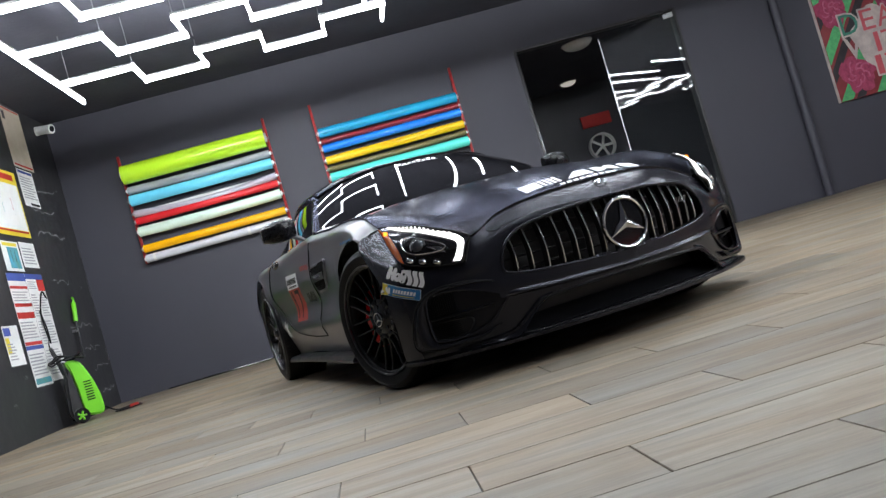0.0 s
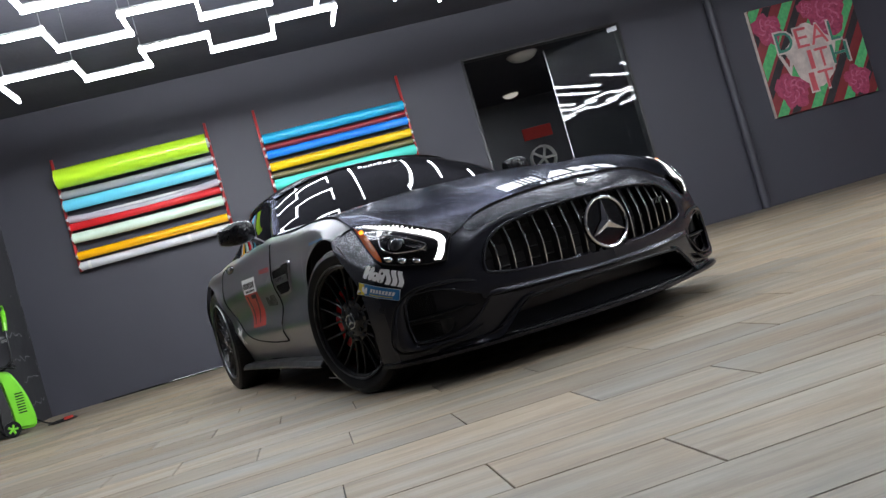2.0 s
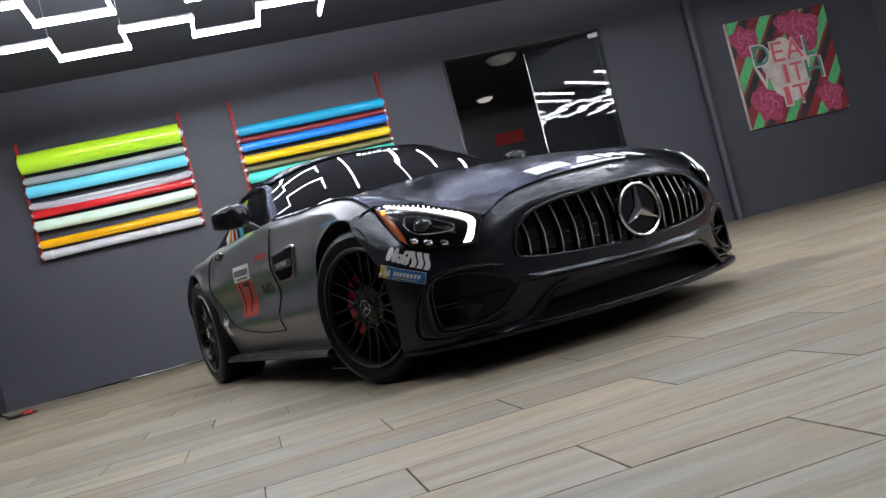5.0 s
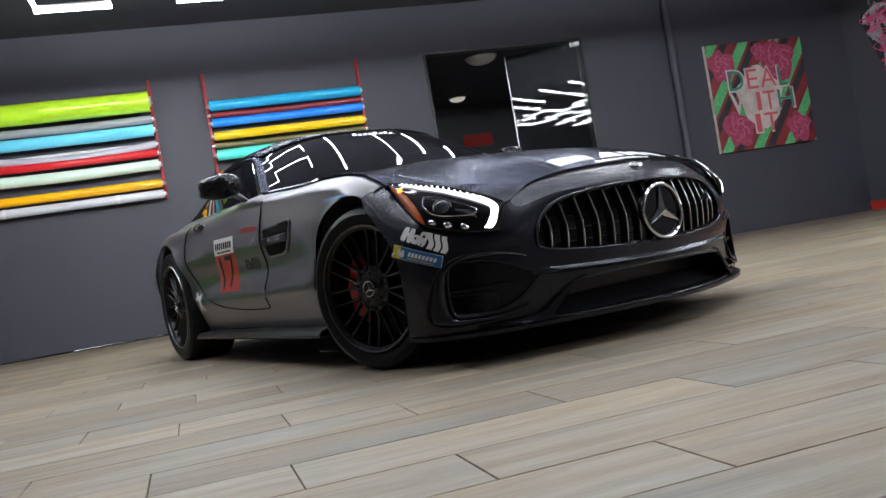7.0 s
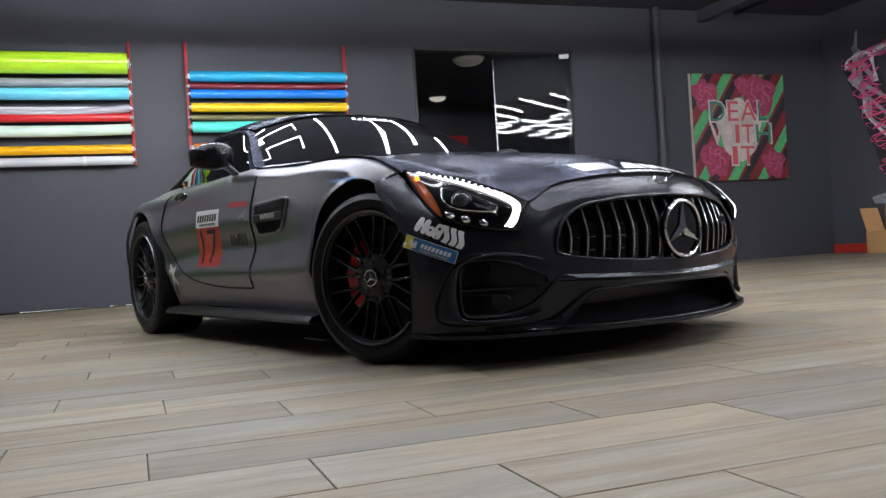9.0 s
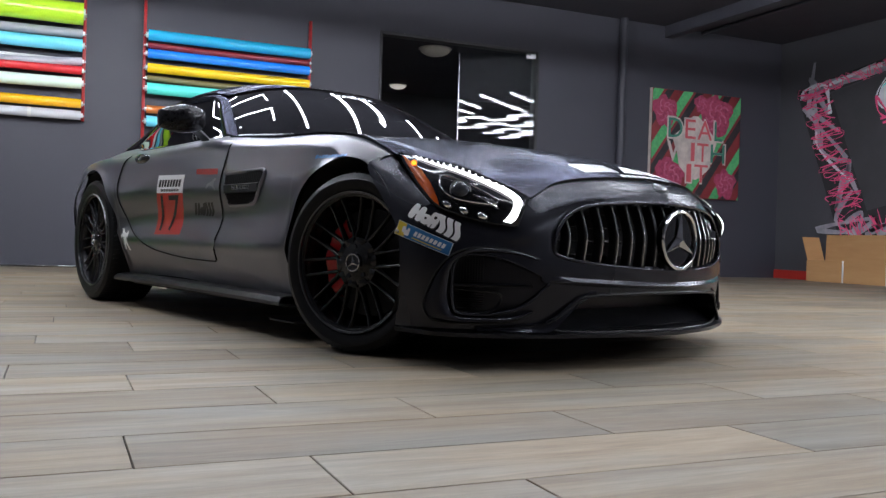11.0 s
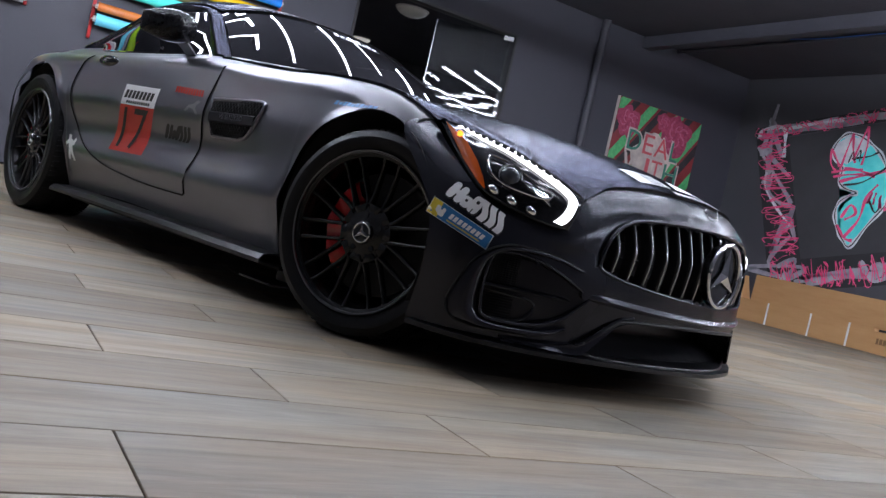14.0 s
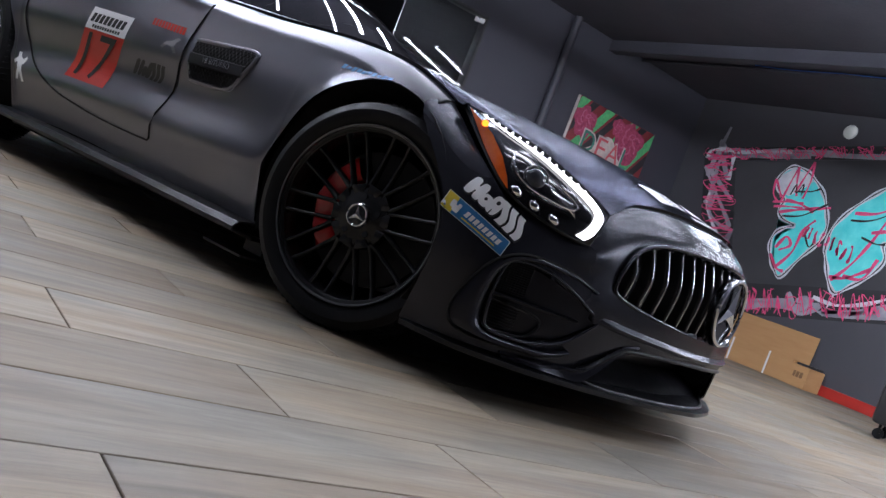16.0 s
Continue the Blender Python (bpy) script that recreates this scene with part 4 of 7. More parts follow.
XS = []
for a, b, n, arch in ((-3.40, -3.01, 14, 0), (-3.01, -2.25, 48, 1), (-2.25, -0.355, 64, 0), (-0.357, 0.15, 42, 2)):
    for i in range(n):
        t = i / n
        if arch == 1:
            XS.append(-2.63 - 0.3835 * math.cos(math.pi * t))
        elif arch == 2:
            XS.append(-0.012 - 0.3445 * math.cos(math.pi * t * 0.655))
        else:
            XS.append(a + (b - a) * t)
XS = sorted(set(round(x, 4) for x in XS)) + [0.151]
NV = 34
DOOR = [(-0.972 - 0.075 * k / 12, 0.83 - 0.545 * k / 12) for k in range(13)] + [(p.x, p.y) for p in catmull([(-1.062, 0.277, 0), (-1.20, 0.277, 0), (-1.40, 0.281, 0), (-1.62, 0.295, 0), (-1.83, 0.322, 0), (-2.05, 0.392, 0), (-2.165, 0.49, 0), (-2.203, 0.60, 0), (-2.20, 0.70, 0), (-2.15, 0.80, 0), (-2.10, 0.90, 0)], 5)] + [(-1.6, 0.95)]
side_grid = []
for x in XS:
    zb, zt = side_bottom(x), spline(SHOULDER_Z, x)
    d = min(ROUND, 0.8 * (zt - zb))
    zs_ = [zb + (zt - d - zb) * k / (NV - 10) for k in range(NV - 10)] + [zt - d + d * math.sin(math.pi / 2 * k / 10) for k in range(11)]
    side_grid.append([Vector((x, side_y(x, z), z)) for z in zs_])


def flared(grid):
    """A small rolled lip round the wheel arches."""
    for col in grid:
        x = col[0].x
        for xc, zc, r in ARCHES:
            if abs(x - xc) < r:
                for v in col:
                    d = math.hypot(v.x - xc, v.z - zc) - r
                    if d < 0.05 and v.z > 0.17:
                        v.y += 0.010 * max(0.0, 1 - d / 0.05) ** 2
    return grid


side_grid = flared(side_grid)
for sgn in (-1, 1):
    grid = [[Vector((p.x, sgn * p.y, p.z)) for p in col] for col in side_grid]
    door, rest_ = bmesh.new(), bmesh.new()
    keep = {}
    for a, b in zip(grid[:-1], grid[1:]):
        for k in range(NV):
            q = (a[k], b[k], b[k + 1], a[k + 1])
            c = sum(q, Vector()) / 4
            if min((q[1] - q[0]).length, (q[2] - q[3]).length) < 1e-6 and (q[3] - q[0]).length < 1e-6:
                continue
            tgt = door if inside(DOOR, (c.x, c.z)) else rest_
            tgt.faces.new([tgt.verts.new(p) for p in (q if sgn < 0 else q[::-1])])
    for tgt in (door, rest_):
        bmesh.ops.remove_doubles(tgt, verts=tgt.verts[:], dist=0.0006)
        fair(tgt, 3)
        bmesh.ops.recalc_face_normals(tgt, faces=tgt.faces[:])
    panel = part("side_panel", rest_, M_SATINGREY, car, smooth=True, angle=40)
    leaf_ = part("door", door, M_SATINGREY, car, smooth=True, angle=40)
    pts = [Vector((x, sgn * (side_y(x, min(z, spline(SHOULDER_Z, x))) + 0.0015), min(z, spline(SHOULDER_Z, x) + 0.004))) for x, z in DOOR if z < spline(SHOULDER_Z, x) + 0.01]
    ring_ = [i for i, (x, z) in enumerate(DOOR) if z < spline(SHOULDER_Z, x) + 0.005]
    start = next(i for i in ring_ if (i - 1) % len(DOOR) not in ring_)
    order = []
    while start % len(DOOR) in ring_ and len(order) < len(DOOR):
        order.append(start % len(DOOR))
        start += 1
    bm = bmesh.new()
    bm_tube(bm, [Vector((DOOR[i][0], sgn * (side_y(*DOOR[i]) + 0.0020), DOOR[i][1])) for i in order], 0.0036, 6)
    part("door_gap", bm, M_SEAM, leaf_)
    # arch lips, liners
    for xc, zc, r in ARCHES:
        a0, a1 = (-28, 208)
        bm = bmesh.new()
        rows = []
        for yy in (0.905, 0.60, 0.45):
            rows.append([Vector((xc + (r + 0.004) * math.cos(radians(a0 + (a1 - a0) * k / 32)), sgn * yy, zc + (r + 0.004) * math.sin(radians(a0 + (a1 - a0) * k / 32)))) for k in range(33)])
        sheet(rows, bm=bm)
        part("wheel_arch_liner", bm, M_SEAM, car)
    # sill blade
    bm = bmesh.new()
    rows = [[Vector((x, sgn * (spline(LOW_Y, x) + dy), z)) for x in [-2.235 + 1.87 * k / 24 for k in range(25)]] for dy, z in ((-0.085, 0.178), (-0.02, 0.172), (0.006, 0.168), (0.022, 0.150), (0.020, 0.138), (-0.10, 0.128))]
    part("sill", thick(sheet(rows, bm=bm), 0.006), M_TRIM, car, "dark grey side sill blade", smooth=True)
    # bumper-wing shut line
    bm = bmesh.new()
    bm_tube(bm, [Vector((0.151, sgn * (side_y(0.151, z) + 0.001), z)) for z in (0.637, 0.644, 0.652, 0.660, 0.668, 0.676)], 0.0028, 6)
    part("wing_gap", bm, M_SEAM, panel)
    # side vent
    V = [(-0.945, 0.662), (-0.64, 0.662), (-0.602, 0.652), (-0.612, 0.61), (-0.660, 0.548), (-0.72, 0.524), (-0.915, 0.522), (-0.940, 0.535)]
    V = [(-0.945, 0.655)] + [(p.x, p.y) for p in catmull([(a, b, 0) for a, b in V[1:]], 4)] + [(-0.948, 0.60)]
    at = lambda x, z, d: Vector((x, sgn * (side_y(x, z) + d), z))
    bm = bmesh.new()
    bm_tube(bm, [at(x, z, 0.001) for x, z in V], 0.008, 8, closed=True)
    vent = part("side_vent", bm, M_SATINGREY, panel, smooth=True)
    bm = bmesh.new()
    for i in range(64):
        for j in range(28):
            x, z = -0.952 + 0.0056 * i, 0.516 + 0.0056 * j
            if inside(V, (x + 0.0028, z + 0.0028)):
                bm.faces.new([bm.verts.new(at(x + a, z + b, 0.0045)) for a, b in ((0, 0), (0.0056, 0), (0.0056, 0.0056), (0, 0.0056))])
    part("vent_backing", bm, M_SEAM, vent)
    bm = bmesh.new()
    for k in range(-14, 14):
        for sl in (1, -1):
            pts = []
            for j in range(13):
                z = 0.524 + 0.0113 * j
                x = -0.76 + 0.0200 * k + sl * (z - 0.59) * 0.85
                if inside(V, (x, z)):
                    pts.append(at(x, z, 0.0085))
            if len(pts) > 1:
                bm_tube(bm, pts, 0.0017, 4)
    part("vent_mesh", bm, M_VENTMESH, vent)
    for z0 in (0.590,):
        xs = [x for x in (-0.955 + 0.004 * k for k in range(98)) if inside(V, (x, z0))]
        rows = [[at(xs[0] + (xs[-1] - xs[0]) * k / 10, z0 + dz, d) for k in range(11)] for dz, d in ((0.020, 0.006), (0.016, 0.014), (-0.016, 0.014), (-0.020, 0.006))]
        part("vent_blade", sheet(rows), M_TRIM, vent, smooth=True)
    bm = text_mesh("V8 BITURBO", 0.027, 0.0012, 1.08)
    for v in bm.verts:
        v.co = Vector((-0.775 - sgn * v.co.x, sgn * (side_y(-0.775, 0.592) + 0.016 + v.co.z), 0.592 + v.co.y))
    part("vent_lettering", bm, M_CHROME, vent, "small chrome lettering")
    # door handle
    hx, hz = -1.93, 0.772
    bm = bmesh.new()
    rows = []
    for i in range(13):
        a = math.pi * i / 12
        row_ = []
        for j in range(17):
            t = 2 * math.pi * j / 16
            row_.append(Vector((hx + 0.098 * math.cos(a), sgn * (side_y(hx, hz) - 0.002 + 0.024 * math.sin(a) * max(0, math.cos(t)) ** 0.7 if math.cos(t) > 0 else side_y(hx, hz) - 0.004) , hz + 0.027 * math.sin(a) * math.sin(t))))
        rows.append(row_)
    sheet(rows, bm=bm)
    bmesh.ops.remove_doubles(bm, verts=bm.verts[:], dist=0.0003)
    bmesh.ops.recalc_face_normals(bm, faces=bm.faces[:])
    part("door_handle", bm, M_GLOSSBLACK, leaf_, "gloss black door handle", smooth=True)

# ---- cabin: windscreen, roof, pillars, side glass
WB = ((-0.975, 0, 0.868), (-0.995, 0.25, 0.867), (-1.045, 0.48, 0.859), (-1.105, 0.66, 0.850), (-1.155, 0.745, 0.846))
WT = ((-1.47, 0, 1.148), (-1.485, 0.22, 1.143), (-1.525, 0.41, 1.123), (-1.575, 0.54, 1.092), (-1.61, 0.590, 1.075))
half = loft([[tuple(a[i] + (b[i] - a[i]) * t + (0.010, 0.010 * (a[1] > 0.3), 0.018)[i] * 4 * t * (1 - t) for i in range(3)) for a, b in zip(WB, WT)] for t in (0, 0.125, 0.25, 0.375, 0.5, 0.625, 0.75, 0.875, 1)], 8, 3)
bm = sheet(half, flip=True)
sheet(mirrored(half), bm=bm)
windscreen = part("windscreen", thick(bm, -0.005), M_TINT, car, "dark tinted windscreen mirroring the lights", smooth=True, angle=60)
R0 = tuple((a[0] - 0.004, a[1], a[2] + 0.004) for a in WT)
R1 = ((-1.75, 0, 1.190), (-1.75, 0.22, 1.186), (-1.76, 0.40, 1.168), (-1.77, 0.535, 1.132), (-1.78, 0.600, 1.105))
R2 = ((-2.15, 0, 1.196), (-2.15, 0.22, 1.191), (-2.15, 0.40, 1.172), (-2.15, 0.53, 1.135), (-2.15, 0.600, 1.105))
R3 = ((-2.55, 0, 1.120), (-2.55, 0.21, 1.113), (-2.55, 0.38, 1.090), (-2.54, 0.50, 1.055), (-2.52, 0.590, 1.015))
R4 = ((-2.95, 0, 0.985), (-2.95, 0.20, 0.978), (-2.95, 0.36, 0.958), (-2.92, 0.48, 0.930), (-2.86, 0.600, 0.895))
R5 = ((-3.36, 0, 0.845), (-3.36, 0.22, 0.842), (-3.34, 0.42, 0.832), (-3.30, 0.58, 0.820), (-3.20, 0.690, 0.815))
half = loft((R0, R1, R2, R3, R4, R5), 8, 8)
bm = sheet(half, flip=True)
sheet(mirrored(half), bm=bm)
roof = part("roof", thick(bm, -0.010), M_SATIN, car, smooth=True, angle=40)
for sgn in (-1, 1):
    # side glass between the belt and the roof rail
    BELT = [(-1.215, 0.752, 0.852), (-1.45, 0.772, 0.850), (-1.80, 0.782, 0.846), (-2.15, 0.765, 0.852), (-2.45, 0.720, 0.868), (-2.62, 0.672, 0.895)]
    RAIL = [(-1.60, 0.612, 1.062), (-1.70, 0.618, 1.083), (-1.90, 0.622, 1.095), (-2.15, 0.618, 1.090), (-2.42, 0.608, 1.030), (-2.62, 0.664, 0.905)]
    belt = [Vector((x, sgn * y, z)) for x, y, z in BELT]
    rail = [Vector((x, sgn * y, z)) for x, y, z in RAIL]
    midl = [(a + b) / 2 + Vector((0, sgn * 0.016, 0)) for a, b in zip(belt, rail)]
    g = loft((belt, midl, rail), 6, 6)
    part("side_window", thick(sheet(g, flip=sgn > 0), 0.004), M_TINT, car, "dark tinted side window", smooth=True, angle=60)
    # A pillar and roof rail round it
    outer = [Vector((x, sgn * y, z)) for x, y, z in ((-1.155, 0.748, 0.847), (-1.38, 0.672, 0.972), (-1.61, 0.592, 1.078), (-1.78, 0.600, 1.107), (-2.15, 0.600, 1.107), (-2.52, 0.590, 1.017), (-2.70, 0.640, 0.950), (-2.86, 0.66, 0.895))]
    inner = [Vector((x, sgn * y, z)) for x, y, z in ((-1.275, 0.772, 0.850), (-1.47, 0.706, 0.945), (-1.66, 0.636, 1.042), (-1.80, 0.640, 1.070), (-2.15, 0.638, 1.072), (-2.42, 0.612, 1.030), (-2.62, 0.668, 0.905), (-2.70, 0.72, 0.865))]
    bulge = [(a + b) / 2 + Vector((0.008, sgn * 0.016, 0.010)) for a, b in zip(outer, inner)]
    g = loft((outer, bulge, inner), 8, 5)
    part("pillar", thick(sheet(g, flip=sgn > 0), 0.012), M_SATIN, car, smooth=True)
    bm = bmesh.new()
    bm_tube(bm, catmull([p + Vector((0, sgn * 0.003, 0)) for p in belt], 6), 0.007, 6)
    bm_tube(bm, catmull([p + Vector((0, sgn * 0.003, 0)) for p in rail], 6), 0.006, 6)
    part("window_trim", bm, M_GLOSSBLACK, car, smooth=True)
    # deck between the belt and the shoulder
    xs = [-1.155 - 0.05 * k for k in range(46)]
    deck_in = [Vector((x, sgn * spline(((-3.40, 0.62), (-2.9, 0.64), (-2.62, 0.68), (-2.45, 0.725), (-2.15, 0.768), (-1.80, 0.785), (-1.45, 0.776), (-1.155, 0.745)), x), spline(((-3.40, 0.81), (-2.9, 0.872), (-2.62, 0.89), (-2.45, 0.862), (-2.15, 0.845), (-1.80, 0.838), (-1.45, 0.842), (-1.155, 0.845)), x))) for x in xs]
    deck_out = [Vector((x, sgn * spline(SHOULDER_Y, x), spline(SHOULDER_Z, x))) for x in xs]
    deck_mid = [(a + b) / 2 + Vector((0, 0, 0.010)) for a, b in zip(deck_in, deck_out)]
    g = loft((deck_in, deck_mid, deck_out), 2, 5)
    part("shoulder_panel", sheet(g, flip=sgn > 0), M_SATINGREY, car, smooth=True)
    # door mirror
    bm = bmesh.new()
    rows = []
    for i in range(15):
        t = i / 14
        yy = 0.845 + 0.190 * t
        w_, h_ = 0.062 * math.sin(math.pi * (0.16 + 0.72 * t)) ** 0.6, 0.066 * math.sin(math.pi * (0.20 + 0.66 * t)) ** 0.6
        row_ = []
        for j in range(21):
            a = 2 * math.pi * j / 20
            cx = math.copysign(abs(math.cos(a)) ** 0.75, math.cos(a)) * w_ * (1.35 if math.cos(a) > 0 else 0.55)
            row_.append(Vector((-1.345 - 0.10 * (t - 0.35) ** 2 + cx, sgn * yy, 0.928 - 0.008 * t + math.copysign(abs(math.sin(a)) ** 0.8, math.sin(a)) * h_)))
        rows.append(row_)
    sheet(rows, bm=bm)
    bm.verts.ensure_lookup_table()
    bmesh.ops.holes_fill(bm, edges=[e for e in bm.edges if e.is_boundary])
    bmesh.ops.remove_doubles(bm, verts=bm.verts[:], dist=0.0003)
    bmesh.ops.recalc_face_normals(bm, faces=bm.faces[:])
    mirror = part("door_mirror", bm, M_MIRRORCAP, car, "gloss black door mirror", smooth=True, angle=60)
    bm = bmesh.new()
    rows = [[Vector((x + dx, sgn * y, z + dz)) for x, y, z in ((-1.40, 0.790, 0.838), (-1.395, 0.82, 0.862), (-1.375, 0.865, 0.885), (-1.36, 0.92, 0.905))] for dx, dz in ((0.045, -0.008), (0.02, 0.014), (-0.03, 0.010), (-0.035, -0.010), (0.045, -0.008))]
    part("mirror_arm", sheet(rows, bm=bm), M_TRIM, mirror, smooth=True, angle=60)

# ---- tail, floor pan and filler below the cabin
bm = bmesh.new()
rows = []
for k in range(13):
    t = k / 12
    z = 0.20 + 0.575 * t
    rows.append([Vector((-3.40 - 0.09 * (1 - (y / 0.78) ** 2), y * (0.98 if t < 0.8 else 0.93), z)) for y in [-0.79 + 1.58 * j / 20 for j in range(21)]])
sheet(rows, bm=bm)
rows = [[Vector((-3.40 - 0.09 * (1 - (y / 0.78) ** 2), y * 0.93, 0.775)) for y in [-0.79 + 1.58 * j / 20 for j in range(21)]], [Vector((-3.35, y * 0.93, 0.845 - 0.06 * (y / 0.78) ** 2)) for y in [-0.79 + 1.58 * j / 20 for j in range(21)]]]
sheet(rows, bm=bm)
bmesh.ops.recalc_face_normals(bm, faces=bm.faces[:])
part("rear_bumper", bm, M_BUMPER, car, smooth=True)
bm = bmesh.new()
bm_box(bm, (-2.20, -0.84, 0.118), (-0.40, 0.84, 0.20))
bm_box(bm, (0.36, -0.66, 0.118), (0.44, 0.66, 0.20))
bm_box(bm, (-3.40, -0.55, 0.16), (0.50, 0.55, 0.30))
part("floor_pan", bm, M_SEAM, car)
bm = bmesh.new()
bm_box(bm, (-3.10, -0.60, 0.30), (-0.45, 0.60, 0.80))
bm_box(bm, (-2.20, -0.82, 0.20), (-0.40, 0.82, 0.78))
bm_box(bm, (0.02, -0.44, 0.28), (0.50, 0.44, 0.58))
part("inner_structure", bm, M_SEAM, car)
# air deflector under the car ahead of the rear wheels
for sgn in (-1, 1):
    bm = bmesh.new()
    bm_box(bm, (-0.60, sgn * 0.76 - 0.10, 0.060), (-0.40, sgn * 0.76 + 0.10, 0.068), 0.002)
    bm_box(bm, (-0.56, sgn * 0.72 - 0.012, 0.067), (-0.46, sgn * 0.72 + 0.012, 0.14))
    part("air_deflector", bm, M_BLACKPLASTIC, car)

# ---- wheels
def lathe(profile, n=64, flip=False):
    """A ring round the y axis from (radius, y) points."""
    bm = bmesh.new()
    rows = [[Vector((r * math.cos(2 * math.pi * k / n), y, r * math.sin(2 * math.pi * k / n))) for r, y in profile] for k in range(n)]
    vs = [[bm.verts.new(p) for p in row] for row in rows]
    for k in range(n):
        a, b = vs[k], vs[(k + 1) % n]
        for i in range(len(a) - 1):
            bm.faces.new((a[i], a[i + 1], b[i + 1], b[i]))
    bmesh.ops.recalc_face_normals(bm, faces=bm.faces[:])
    return bm


def wheel(name, R, rim, width, at, rot):
    """Twin-spoke alloy with a bright lip, star cap, drilled disc and red caliper. Its outer face looks along -y."""
    w = thing(name, "", "")
    for key in ("label", "category"):
        if key in w:
            del w[key]
    w.parent = car
    w.matrix_local = Matrix.Translation(at) @ Euler((0, 0, rot)).to_matrix().to_4x4()
    h = width / 2
    tyre = part("tyre", lathe([(rim - 0.004, -h + 0.012), (rim + 0.010, -h + 0.002), (rim + 0.03, -h - 0.004), (R - 0.03, -h - 0.004), (R - 0.010, -h + 0.008), (R - 0.002, -h + 0.028), (R, -h + 0.05), (R, -0.048), (R - 0.007, -0.046), (R - 0.007, -0.038), (R, -0.036),
                               (R, 0.036), (R - 0.007, 0.038), (R - 0.007, 0.046), (R, 0.048), (R, h - 0.05), (R - 0.01, h - 0.01), (rim + 0.02, h), (rim - 0.004, h - 0.01)], 96), M_RUBBER, w, smooth=True, angle=30)
    bm = bmesh.new()
    for k in range(84):
        a = 2 * math.pi * k / 84
        for y0, y1, sk in ((-h + 0.016, -h + 0.062, 0.03), (h - 0.062, h - 0.016, -0.03)):
            p, q = Vector(((R - 0.006) * math.cos(a), y0, (R - 0.006) * math.sin(a))), Vector(((R + 0.0005) * math.cos(a + sk), y1, (R + 0.0005) * math.sin(a + sk)))
            bm_tube(bm, [p, (p + q) / 2 * 1.003, q], 0.0035, 4)
    tagged(part("tread", bm, M_RUBBER, tyre), kind="stuff")
    bmesh_barrel = lathe([(rim, -h + 0.006), (rim - 0.012, -h + 0.010), (rim - 0.020, -h + 0.03), (rim - 0.028, -h + 0.075), (rim - 0.030, h - 0.02), (rim - 0.05, h - 0.01)], 72)
    barrel = part("rim", bmesh_barrel, M_WHEEL, w, smooth=True)
    part("rim_lip", lathe([(rim + 0.002, -h + 0.001), (rim - 0.001, -h - 0.004), (rim - 0.005, -h - 0.003), (rim - 0.006, -h + 0.005)], 96), M_RIMEDGE, barrel, "thin bright machined rim edge", smooth=True)
    y_face = -h + 0.014
    out = rim - 0.014
    for k in range(10):
        a = 2 * math.pi * k / 10 + 0.12
        d, s = Vector((math.cos(a), 0, math.sin(a))), Vector((-math.sin(a), 0, math.cos(a)))
        bm2 = bmesh.new()
        rows = [[d * r - s * wd + Vector((0, y_face + 0.034, 0)), d * r - s * wd + Vector((0, y_face + dy + 0.004, 0)), d * r - s * wd * 0.75 + Vector((0, y_face + dy, 0)), d * r + Vector((0, y_face + dy + 0.002, 0)), d * r + s * wd * 0.75 + Vector((0, y_face + dy, 0)), d * r + s * wd + Vector((0, y_face + dy + 0.004, 0)), d * r + s * wd + Vector((0, y_face + 0.034, 0))] for r, wd, dy in ((0.056, 0.0150, 0.014), (0.074, 0.0200, 0.010), (0.087, 0.0255, 0.012))]
        sheet(rows, bm=bm2)
        bmesh.ops.recalc_face_normals(bm2, faces=bm2.faces[:])
        part("spoke_base", bm2, M_WHEEL, w, smooth=True, angle=50)
        for tw in (-1, 1):
            a0, a1 = a + tw * 0.275, a + tw * 0.118
            p0 = Vector((0.086 * math.cos(a0), y_face + 0.011, 0.086 * math.sin(a0)))
            p1 = Vector((out * math.cos(a1), y_face + 0.004, out * math.sin(a1)))
            d1 = (p1 - p0).normalized()
            s1 = d1.cross(Vector((0, 1, 0))).normalized()
            bm2 = bmesh.new()
            rows = []
            for t, wd, dp in ((0, 0.0072, 0.024), (0.2, 0.0058, 0.020), (0.8, 0.0054, 0.016), (1.0, 0.0068, 0.018)):
                c = p0.lerp(p1, t) + Vector((0, 0.012 * math.sin(math.pi * t), 0))
                rows.append([c - s1 * wd * 1.15 + Vector((0, dp, 0)), c - s1 * wd + Vector((0, 0.004, 0)), c - s1 * wd * 0.4, c + s1 * wd * 0.4, c + s1 * wd + Vector((0, 0.004, 0)), c + s1 * wd * 1.15 + Vector((0, dp, 0))])
            sheet(rows, bm=bm2)
            bmesh.ops.recalc_face_normals(bm2, faces=bm2.faces[:])
            part("spoke", bm2, M_WHEEL, w, smooth=True, angle=50)
    part("rim_step", lathe([(rim - 0.006, -h + 0.008), (rim - 0.016, -h + 0.014), (rim - 0.018, -h + 0.028)], 72), M_WHEEL, barrel, smooth=True)
    hub = part("hub", lathe([(0.0, y_face + 0.004), (0.040, y_face + 0.004), (0.052, y_face + 0.010), (0.078, y_face + 0.016), (0.088, y_face + 0.05), (0.0, y_face + 0.06)], 40), M_WHEEL, w, smooth=True)
    for k in range(5):
        a = 2 * math.pi * k / 5 + 0.4
        bm2 = bmesh.new()
        c = Vector((0.054 * math.cos(a), 0, 0.054 * math.sin(a)))
        bm_cyl(bm2, c + Vector((0, y_face + 0.020, 0)), c + Vector((0, y_face + 0.006, 0)), 0.009, 6)
        part("wheel_bolt", bm2, M_GLOSSBLACK, hub)
